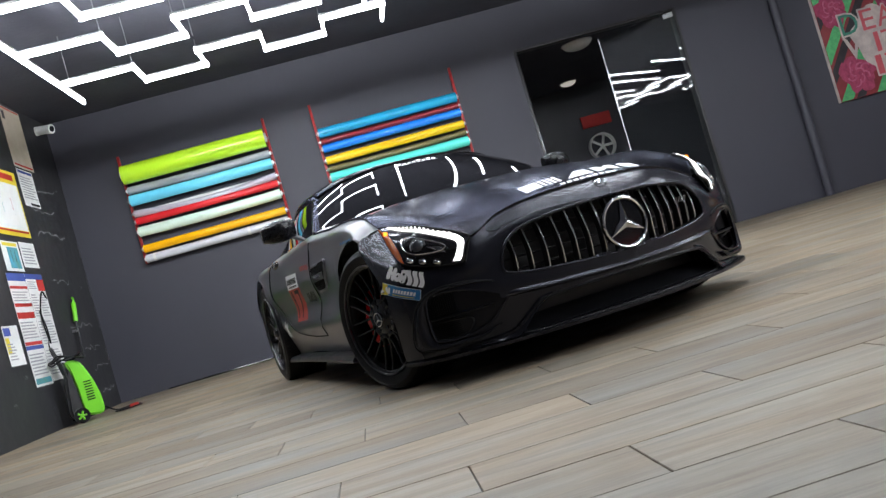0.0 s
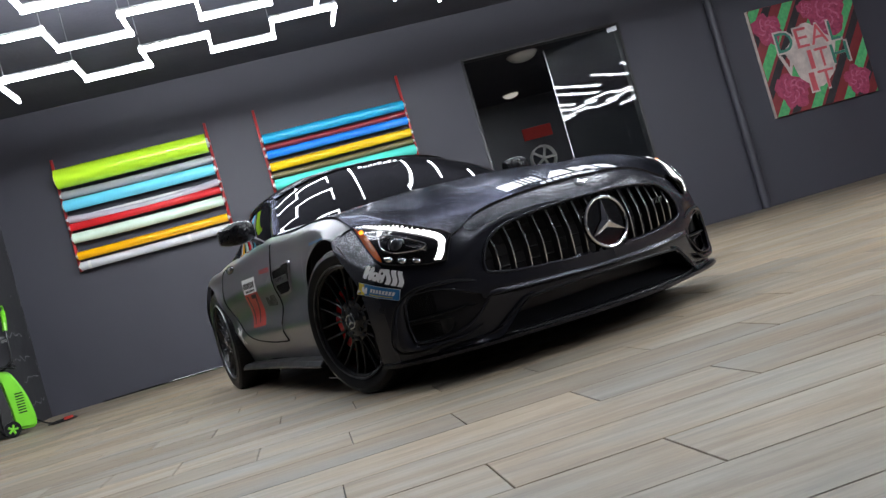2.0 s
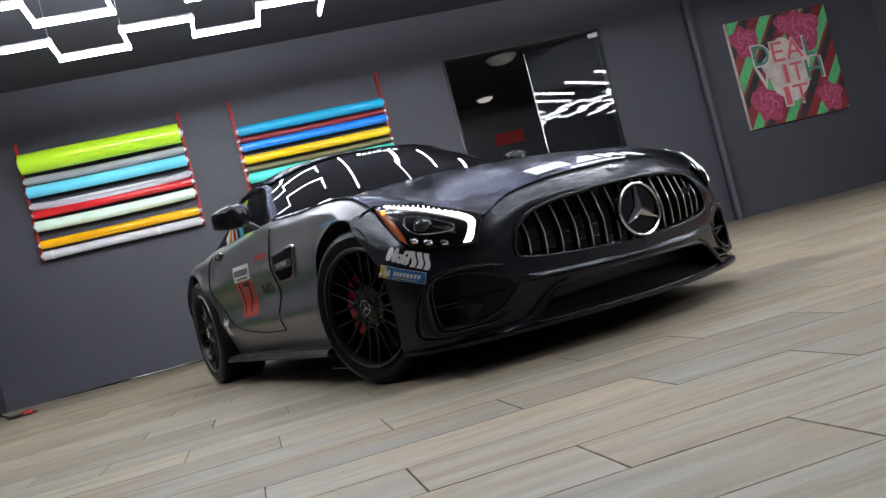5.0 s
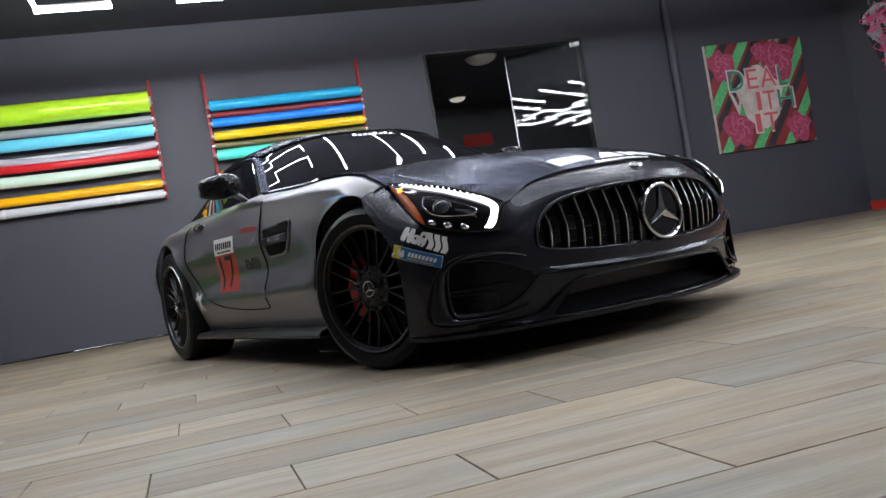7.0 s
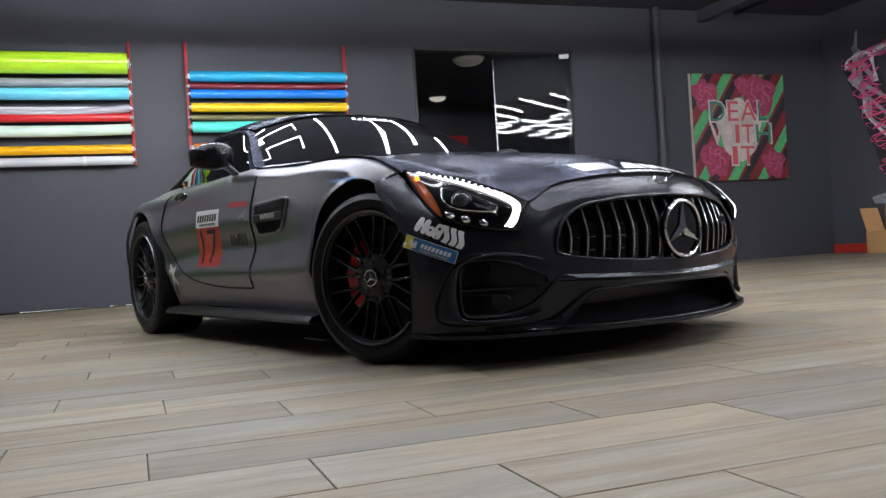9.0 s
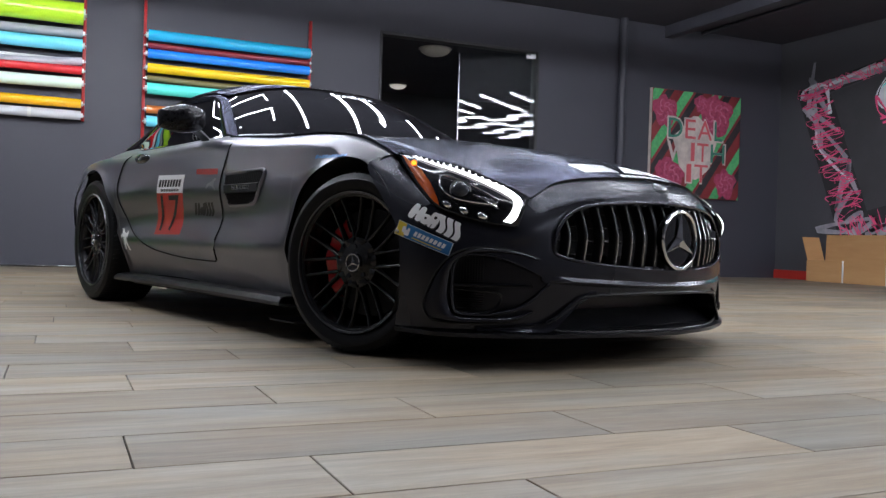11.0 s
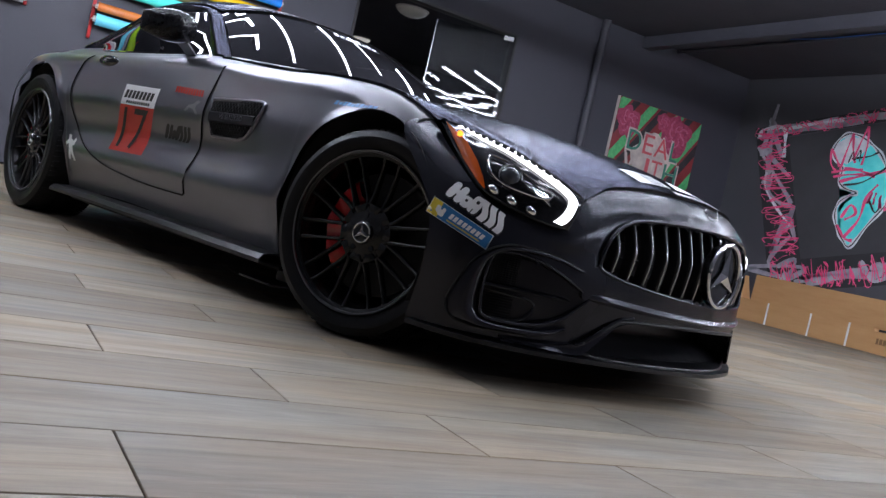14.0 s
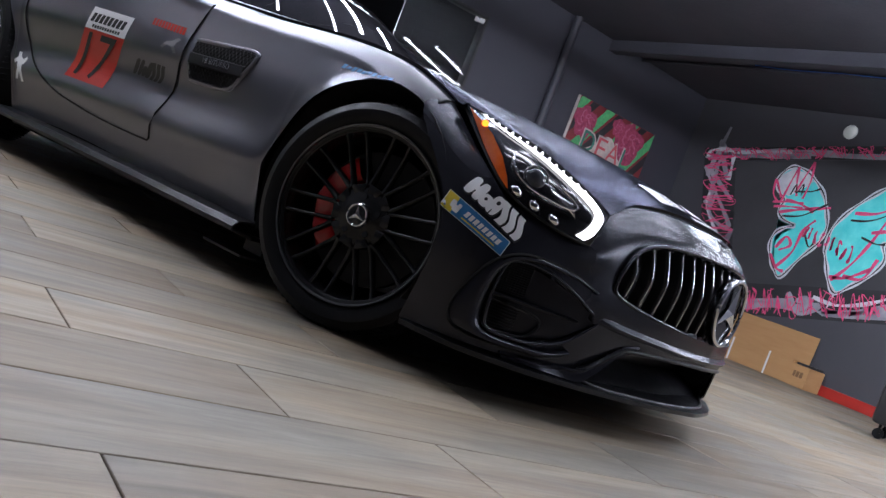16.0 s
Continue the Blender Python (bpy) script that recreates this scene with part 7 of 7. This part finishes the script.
# dark dome camera under the ceiling, close to the north wall
dome("smoke_detector", (3.73, -0.35, ZC), 0.13, (0, 0, -1), "dark dome on the ceiling by the wall", M_BLACKPLASTIC)

# long open cardboard box along the wall
box = thing("cardboard_box", "long open brown cardboard box along the wall", "box")
bm = bmesh.new()
bm_box(bm, (8.20, -3.20, 0.004), (8.206, -1.0, 0.30))
bm_box(bm, (8.206, -3.20, 0.004), (8.54, -1.0, 0.010))
bm_box(bm, (8.206, -3.20, 0.010), (8.54, -3.194, 0.30))
bm_box(bm, (8.206, -1.006, 0.010), (8.54, -1.0, 0.30))
part("tray", bm, M_CARD, box)
bm = bmesh.new()
bm_prism(bm, [(8.540, 0.004), (8.546, 0.004), (8.575, 0.66), (8.569, 0.66)], "y", -3.20, -1.0)
part("back_flap", bm, M_CARD, box)
bm = bmesh.new()
bm_prism(bm, [(-1.0, 0.30), (-1.006, 0.30), (-0.90, 0.62), (-0.894, 0.62)], "x", 8.21, 8.53)
part("end_flap", bm, M_CARD, box)
for y in (-1.62, -2.30, -2.86):
    bm = bmesh.new()
    bm_box(bm, (8.194, y - 0.012, 0.004), (8.1995, y + 0.012, 0.302))
    part("strap", bm, M_PAPER, box, "pale strap")
bm = bmesh.new()
bm_box(bm, (8.30, -0.9985, 0.06), (8.42, -0.994, 0.22))
part("paper_label", bm, M_PAPER, box, "white paper label")
small = thing("cardboard_box", "small closed brown cardboard box at the long box", "box")
bm = bmesh.new()
bm_box(bm, (8.17, -3.46, 0.002), (8.52, -3.215, 0.27), 0.004)
part("body", bm, M_CARD, small)
bm = bmesh.new()
for a, b in ((-3.40, -3.36), (-3.35, -3.31), (-3.30, -3.27)):
    bm_box(bm, (8.167, a, 0.12), (8.1695, b, 0.19))
part("printed_marks", bm, mat("box_print", (0.20, 0.11, 0.05), 0.8), small)
bm = bmesh.new()
bm_box(bm, (8.22, -3.44, 0.2705), (8.50, -3.24, 0.30), 0.003)
part("dark_slot", bm, M_BLACKPLASTIC, small)

# ceiling conduit with a blue cable
bm = bmesh.new()
bm_cyl(bm, (7.05, -6.0, ZC - 0.03), (7.05, -0.02, ZC - 0.03), 0.022, 12)
solid("ceiling_conduit", bm, M_CEIL, "dark conduit under the ceiling", "conduit", smooth=True)
bm = bmesh.new()
bm_tube(bm, catmull([(7.0, -2.0, ZC - 0.004), (6.95, -2.6, ZC - 0.05), (7.0, -3.2, ZC - 0.03), (6.96, -3.9, ZC - 0.06), (7.0, -4.6, ZC - 0.004)], 8), 0.006, 6)
solid("blue_cable", bm, G_BLUE, "thin blue cable along the ceiling conduit", "cable", smooth=True)

# strip along the foot of the north wall
bm = bmesh.new()
bm_tube(bm, catmull([(-3.2, -0.03, 0.006), (-2.6, -0.05, 0.012), (-2.0, -0.03, 0.012), (-1.4, -0.06, 0.012), (-0.6, -0.035, 0.012), (0.4, -0.05, 0.012), (1.4, -0.03, 0.006)], 10), 0.011, 8)
solid("floor_cable", bm, M_GLOSSBLACK, "shiny black cable lying along the wall", "cable", smooth=True)

# ---------------------------------------------------------------- west wall: papers, camera, pressure washer
P_BEIGE = mat("beige_paper", (0.55, 0.48, 0.38), 0.8, colour2=(0.46, 0.40, 0.31), scale=5)
P_YELLOW = mat("yellow_print", (0.75, 0.60, 0.03), 0.5, colour2=(0.68, 0.52, 0.03), scale=5)
P_GREYINK = mat("grey_ink", (0.30, 0.30, 0.32), 0.8, colour2=(0.38, 0.38, 0.39), scale=40)
P_REDINK = mat("red_ink", (0.55, 0.04, 0.03), 0.7, colour2=(0.48, 0.03, 0.03), scale=10)
P_BLUEINK = mat("blue_ink", (0.06, 0.10, 0.36), 0.7, colour2=(0.05, 0.08, 0.30), scale=10)
P_CYAN = mat("cyan_print", (0.08, 0.36, 0.55), 0.6, colour2=(0.10, 0.28, 0.20), scale=9)


def notice(y0, z0, y1, z1, m, marks, label, slant=0.0, category="poster"):
    """A sheet pinned on the west wall with printed bars; marks are (u0, v0, u1, v1, material), u from the room's near end."""
    ob = thing("poster", label, category, group="papers on the west wall")
    W, H = y1 - y0, z1 - z0

    def at(u, v, d):
        curl = 0.010 * (u - 0.5) ** 2 + 0.008 * max(0, 0.2 - v)
        return Vector((XL + 0.004 + d + curl, y0 + W * u + slant * v, z0 + H * v))

    rows = [[at(i / 6, j / 8, 0) for i in range(7)] for j in range(9)]
    part("sheet", sheet(rows), m, ob, smooth=True)
    for u0, v0, u1, v1, mm in marks:
        rows = [[at(u0 + (u1 - u0) * i / 3, v0 + (v1 - v0) * j / 3, 0.0016) for i in range(4)] for j in range(4)]
        part("print", sheet(rows), mm, ob)
    return ob


def lines(n, u0, u1, v0, v1, m=None):
    h = (v1 - v0) / n
    return [(u0, v0 + h * k, u1 - 0.06 * (k % 3), v0 + h * (k + 0.42), m or P_GREYINK) for k in range(n)]


notice(-1.42, 2.82, -0.86, 3.52, P_BEIGE, [(0.05, 0.96, 0.95, 0.985, P_REDINK), (0.05, 0.03, 0.95, 0.06, P_REDINK), (0.08, 0.78, 0.22, 0.92, P_BLACK)] + lines(9, 0.12, 0.9, 0.12, 0.72, P_BEIGE), "aged beige notice with red borders pinned on the wall")
notice(-2.30, 2.0, -1.50, 2.72, P_YELLOW, [(0.04, 0.10, 0.96, 0.80, M_PAPER), (0.10, 0.86, 0.9, 0.95, P_REDINK), (0.04, 0.06, 0.96, 0.09, P_REDINK), (0.55, 0.40, 0.78, 0.58, P_CORAL), (0.15, 0.25, 0.38, 0.48, P_CYAN), (0.2, 0.55, 0.45, 0.68, P_GREYINK), (0.6, 0.2, 0.85, 0.34, P_GREYINK)], "yellow framed safety poster with small pictures")
notice(-1.40, 2.38, -0.96, 2.80, M_PAPER, lines(9, 0.1, 0.9, 0.22, 0.85) + [(0.05, 0.90, 0.95, 0.97, P_BLUEINK), (0.4, 0.03, 0.95, 0.10, P_BLACK)], "white printed notice on the wall")
notice(-2.36, 1.62, -1.93, 1.93, M_PAPER, [(0.3, 0.1, 0.9, 0.8, P_CYAN), (0.45, 0.15, 0.75, 0.7, P_BLACK), (0.1, 0.84, 0.9, 0.95, P_YELLOW)], "small colour picture notice on the wall")
notice(-1.90, 1.67, -1.50, 1.94, M_PAPER, lines(6, 0.12, 0.88, 0.15, 0.85), "white printed sheet on the wall")
notice(-2.42, 0.46, -1.98, 1.60, M_PAPER, [(0, 0.93, 1, 1, P_BLUEINK), (0.02, 0.86, 0.98, 0.885, P_REDINK), (0.02, 0.70, 0.98, 0.73, P_REDINK), (0.02, 0.595, 0.98, 0.65, P_REDINK), (0.02, 0.36, 0.98, 0.39, P_REDINK), (0, 0.32, 1, 0.355, P_BLUEINK), (0.05, 0.02, 0.95, 0.07, P_CYAN)] + lines(4, 0.06, 0.9, 0.75, 0.85) + lines(6, 0.06, 0.9, 0.42, 0.58) + lines(7, 0.06, 0.9, 0.1, 0.30), "tall labour law poster with red and blue headers")
notice(-1.975, 0.48, -1.52, 1.60, M_PAPER, [(0, 0.95, 1, 1, P_BLUEINK), (0.6, 0.84, 1, 0.95, P_REDINK)] + lines(4, 0.06, 0.55, 0.86, 0.94) + lines(9, 0.06, 0.46, 0.60, 0.82) + lines(9, 0.54, 0.94, 0.60, 0.82) + lines(9, 0.06, 0.94, 0.34, 0.57) + lines(9, 0.06, 0.94, 0.06, 0.30), "tall white legal notice with fine print")
notice(-2.95, 2.45, -2.36, 3.05, M_PAPER, lines(10, 0.1, 0.9, 0.1, 0.8) + [(0.05, 0.85, 0.95, 0.95, P_CYAN)], "pale blue printed notice on the wall")
notice(-2.85, 0.70, -2.50, 1.08, M_PAPER, lines(6, 0.1, 0.6, 0.15, 0.6) + [(0.05, 0.3, 0.3, 0.7, P_YELLOW), (0.05, 0.75, 0.5, 0.95, P_BLUEINK)], "small white flyer on the wall")
notice(-3.40, 1.6, -2.6, 2.3, M_PAPER, lines(9, 0.1, 0.9, 0.1, 0.8) + [(0.05, 0.85, 0.95, 0.95, P_REDINK)], "white notice with a red header on the wall")

# pale cracks and chipped edges in the black plaster
M_CHALK = mat("bare_plaster", (0.30, 0.30, 0.31), 0.9, colour2=(0.10, 0.10, 0.105), scale=24, mix=0.35)
random.seed(17)
for y0, y1, z in ((-1.25, -0.55, 2.36), (-1.30, -0.45, 2.08), (-1.18, -0.70, 1.52), (-1.05, -0.30, 1.02), (-0.75, -0.25, 0.74), (-0.62, -0.12, 0.50), (-0.9, -0.35, 2.62), (-0.55, -0.10, 0.22)):
    pts = [(y0 + (y1 - y0) * k / 7 + random.uniform(-0.03, 0.03), z + random.uniform(-0.035, 0.035)) for k in range(8)]
    solid("wall_crack", stroke(pts, 0.018 * random.uniform(0.6, 1.4), XL + 0.0025), M_CHALK, "pale chipped crack in the black plaster", "wall crack", kind="structure")
for z0, z1 in ((1.35, 1.62), (0.95, 1.22), (0.55, 0.70), (1.85, 2.05)):
    pts = [(-0.02 - random.uniform(0, 0.03), z0 + (z1 - z0) * k / 5) for k in range(6)]
    solid("wall_crack", stroke(pts, 0.02, XL + 0.0025), M_CHALK, "pale chipped edge of the black plaster", "wall crack", kind="structure")

# security camera in the corner
cam_ob = thing("security_camera", "small white bullet security camera on the wall", "camera")
bm = bmesh.new()
bm_cyl(bm, (XL + 0.001, -0.40, 3.40), (XL + 0.03, -0.40, 3.40), 0.055, 24)
part("base", bm, M_OPAL, cam_ob, smooth=True)
bm = bmesh.new()
bm_cyl(bm, (XL + 0.03, -0.40, 3.40), (XL + 0.19, -0.46, 3.37), 0.052, 24)
bm_cyl(bm, (XL + 0.19, -0.46, 3.37), (XL + 0.205, -0.466, 3.367), 0.056, 24)
head = part("body", bm, M_OPAL, cam_ob, smooth=True)
bm = bmesh.new()
bm_cyl(bm, (XL + 0.206, -0.466, 3.367), (XL + 0.210, -0.468, 3.366), 0.036, 20)
part("lens", bm, M_GLOSSBLACK, head, smooth=True)

# pressure washer
M_GREEN = mat("lime_plastic", (0.18, 0.62, 0.02), 0.35, colour2=(0.15, 0.55, 0.02), scale=9, coat=0.2)
washer = thing("pressure_washer", "upright lime green and black pressure washer on the floor", "pressure washer", at=pose(-3.58, -2.02, 0, 0, 0, 24))
prof = [(-0.10, 0.06), (0.15, 0.05), (0.175, 0.14), (0.155, 0.32), (0.11, 0.47), (0.06, 0.58), (-0.02, 0.60), (-0.08, 0.50), (-0.115, 0.25)]
bm = bmesh.new()
bm_prism(bm, smooth_poly(prof, 4), "x", -0.112, 0.112)
bmesh.ops.bevel(bm, geom=[e for e in bm.edges if abs(e.verts[0].co.x - e.verts[1].co.x) < 1e-5 and len(e.link_faces) == 2 and max(len(f.verts) for f in e.link_faces) > 8], offset=0.025, segments=3, affect="EDGES")
bmesh.ops.transform(bm, matrix=Euler((0, 0, radians(-90))).to_matrix().to_4x4(), verts=bm.verts[:])
part("back_shell", bm, M_BLACKPLASTIC, washer, smooth=True, angle=50)
bm = bmesh.new()
bm_prism(bm, smooth_poly([(0.02, 0.07), (0.165, 0.045), (0.195, 0.14), (0.172, 0.32), (0.125, 0.48), (0.06, 0.605), (-0.05, 0.62), (-0.03, 0.50), (-0.01, 0.30), (0.0, 0.15)], 4), "x", -0.132, 0.132)
bmesh.ops.bevel(bm, geom=[e for e in bm.edges if abs(e.verts[0].co.x - e.verts[1].co.x) < 1e-5 and len(e.link_faces) == 2 and max(len(f.verts) for f in e.link_faces) > 8], offset=0.02, segments=3, affect="EDGES")
bmesh.ops.transform(bm, matrix=Euler((0, 0, radians(-90))).to_matrix().to_4x4(), verts=bm.verts[:])
shell = part("front_shell", bm, M_GREEN, washer, "lime green front shell", smooth=True, angle=50)
for k in range(8):
    z = 0.20 + 0.026 * k
    bm = bmesh.new()
    bm_box(bm, (0.06, -0.137, z), (0.13, -0.1325, z + 0.011))
    part("vent_slot", bm, M_SEAM, shell)
for s in (-1, 1):
    bm = bmesh.new()
    bm_cyl(bm, (-0.03, s * 0.13, 0.075), (-0.03, s * 0.165, 0.075), 0.075, 28)
    w = part("wheel", bm, M_RUBBER, washer, smooth=True)
    bm = bmesh.new()
    for k in range(5):
        a = 2 * math.pi * k / 5
        bm_tube(bm, [(-0.03, s * 0.168, 0.075), (-0.03 + 0.045 * math.cos(a), s * 0.168, 0.075 + 0.045 * math.sin(a))], 0.011, 6)
    part("wheel_cap", bm, M_GREEN, w, "green star-shaped wheel cap", smooth=True)
bm = bmesh.new()
bm_tube(bm, catmull([(-0.06, -0.09, 0.45), (-0.10, -0.09, 0.65), (-0.13, -0.06, 0.78), (-0.13, 0.06, 0.78), (-0.10, 0.09, 0.65), (-0.06, 0.09, 0.45)], 8), 0.014, 8)
part("carry_handle", bm, M_BLACKPLASTIC, washer, smooth=True)
bm = bmesh.new()
for k in range(3):
    bm_tube(bm, [(-0.02 + (0.17 - 0.02 * k) * math.cos(t), (0.20 - 0.015 * k) * math.sin(t), 0.64 + 0.02 * k + 0.02 * math.sin(3 * t + k)) for t in (2 * math.pi * j / 28 for j in range(28))], 0.008, 6, closed=True)
part("hose_coil", bm, M_RUBBER, washer, smooth=True)
bm = bmesh.new()
bm_tube(bm, catmull([(-0.1, 0.12, 0.64), (-0.12, 0.26, 0.85), (-0.10, 0.34, 1.05), (-0.12, 0.26, 1.20), (-0.10, 0.20, 1.02), (-0.10, 0.24, 0.86), (-0.12, 0.18, 1.15), (-0.08, -0.02, 1.36), (-0.06, -0.14, 1.28)], 10), 0.008, 7)
part("hose", bm, M_RUBBER, washer, smooth=True)
lance = thing("spray_lance", "black spray lance with lime green trigger gun on the wall", "spray gun")
bm = bmesh.new()
bm_tube(bm, catmull([(XL + 0.05, -1.02, 0.66), (XL + 0.05, -1.0, 0.90), (XL + 0.05, -0.98, 1.06)], 6), 0.012, 8)
part("tube", bm, M_BLACKPLASTIC, lance, smooth=True)
bm = bmesh.new()
bm_tube(bm, catmull([(XL + 0.05, -0.98, 1.06), (XL + 0.055, -0.95, 1.16), (XL + 0.05, -0.90, 1.27)], 6), 0.026, 10)
bm_tube(bm, catmull([(XL + 0.05, -0.90, 1.27), (XL + 0.06, -0.90, 1.31), (XL + 0.06, -0.93, 1.33)], 4), 0.012, 8)
part("trigger_gun", bm, M_GREEN, lance, "lime green trigger gun", smooth=True)
bm = bmesh.new()
bm_box(bm, (XL + 0.001, -1.03, 0.94), (XL + 0.05, -0.99, 0.97))
part("hook", bm, M_STEEL, lance)
bm = bmesh.new()
bm_tube(bm, catmull([(-3.45, -1.92, 0.14), (-3.32, -1.80, 0.02), (-3.15, -1.60, 0.009), (-3.08, -1.82, 0.009), (-3.22, -2.00, 0.009), (-3.32, -1.86, 0.012), (-3.18, -1.74, 0.022)], 10), 0.0075, 7)
flex = solid("power_cable", bm, M_RUBBER, "looped black power cable with a red plug on the floor", "cable", smooth=True)
bm = bmesh.new()
bm_box(bm, (-3.20, -1.77, 0.004), (-3.12, -1.72, 0.036), 0.006)
part("plug", bm, P_REDINK, flex, "red plug")

# ---------------------------------------------------------------- things seen through the glass
sign = thing("wall_sign", "red and white sign in the dark room behind the glass", "sign")
bm = bmesh.new()
bm_box(bm, (4.06, 4.56, 2.26), (4.62, 4.598, 2.48), 0.004)
part("board", bm, P_REDINK, sign)
disc = thing("wheel_rim", "white wheel rim hung on the dark wall behind the glass", "wheel rim")
bm = lathe([(0.30, -0.10), (0.335, -0.11), (0.335, 0.10), (0.30, 0.09)], 40)
bmesh.ops.transform(bm, matrix=Matrix.Translation((4.28, 4.46, 1.86)) @ Matrix.Scale(0.72, 4), verts=bm.verts[:])
part("rim", bm, M_OPAL, disc, smooth=True)
for k in range(5):
    a = 2 * math.pi * k / 5
    bm = bmesh.new()
    bm_tube(bm, [(4.28, 4.42, 1.86), (4.28 + 0.22 * math.cos(a), 4.41, 1.86 + 0.22 * math.sin(a))], 0.025, 8)
    part("spoke", bm, M_OPAL, disc, smooth=True)
# tape bands on the silver roll
for x in (-2.93, -1.75):
    bm = bmesh.new()
    bm_cyl(bm, (x, -0.11, 1.61), (x + 0.035, -0.11, 1.61), 0.0525, 24, caps=False)
    solid("tape_band", bm, M_PAPER, "white paper tape band round the silver roll", "tape", smooth=True)

# black castor stand at the edge of the floor
stand = thing("wheeled_stand", "black wheeled stand at the edge of the floor", "stand", at=pose(5.25, -6.15, 0, 0, 0, 20))
bm = bmesh.new()
bm_box(bm, (-0.22, -0.27, 0.11), (0.22, 0.27, 0.62), 0.03)
part("body", bm, M_BLACKPLASTIC, stand, smooth=True)
for x in (-0.15, 0.15):
    for y in (-0.2, 0.2):
        bm = bmesh.new()
        bm_cyl(bm, (x - 0.015, y, 0.04), (x + 0.015, y, 0.04), 0.04, 18)
        bm_box(bm, (x - 0.02, y - 0.01, 0.04), (x + 0.02, y + 0.01, 0.11))
        part("castor", bm, M_RUBBER, stand, smooth=True)

# ---------------------------------------------------------------- floor planks
PW, PL, Y0, X0 = 0.2535, 0.962, -7.838, -0.955


def plank_mesh(length, width):
    bm = bmesh.new()
    bm_box(bm, (-length / 2, -width / 2, -0.008), (length / 2, width / 2, 0.0))
    top = [e for e in bm.edges if all(v.co.z > -0.001 for v in e.verts)]
    bmesh.ops.bevel(bm, geom=top, offset=0.0012, segments=1, affect="EDGES")
    return mesh_from(bm, "plank", M_PLANK)


FULL = plank_mesh(PL - 0.0032, PW - 0.0032)
near = 0
rest = bmesh.new()
for row in range(-32, 27):
    yc = Y0 - PW * (row + 0.5)
    if yc > 0.1 or yc < YB:
        continue
    shift = (X0 + 0.3016 * row) % PL
    col0 = int((XL - shift) // PL)
    for col in range(col0, col0 + 15):
        x0, x1 = shift + col * PL, shift + (col + 1) * PL
        x0, x1 = max(x0, XL), min(x1, XR)
        if x1 - x0 < 0.03:
            continue
        tilt = 0.0004 * math.sin(row * 12.9 + col * 7.7)
        if x1 - x0 > PL - 0.001 and -10.4 < yc < -4.6 and -3.0 < x0 < 4.2 and near < 300:
            ob = new("plank", FULL)
            ob.location = ((x0 + x1) / 2, yc, tilt)
            ob.parent = floor
            near += 1
        else:
            bm_box(rest, (x0 + 0.0016, yc - PW / 2 + 0.0016, -0.008), (x1 - 0.0016, yc + PW / 2 - 0.0016, tilt))
tagged(part("planks", rest, M_PLANK, floor), kind="stuff")
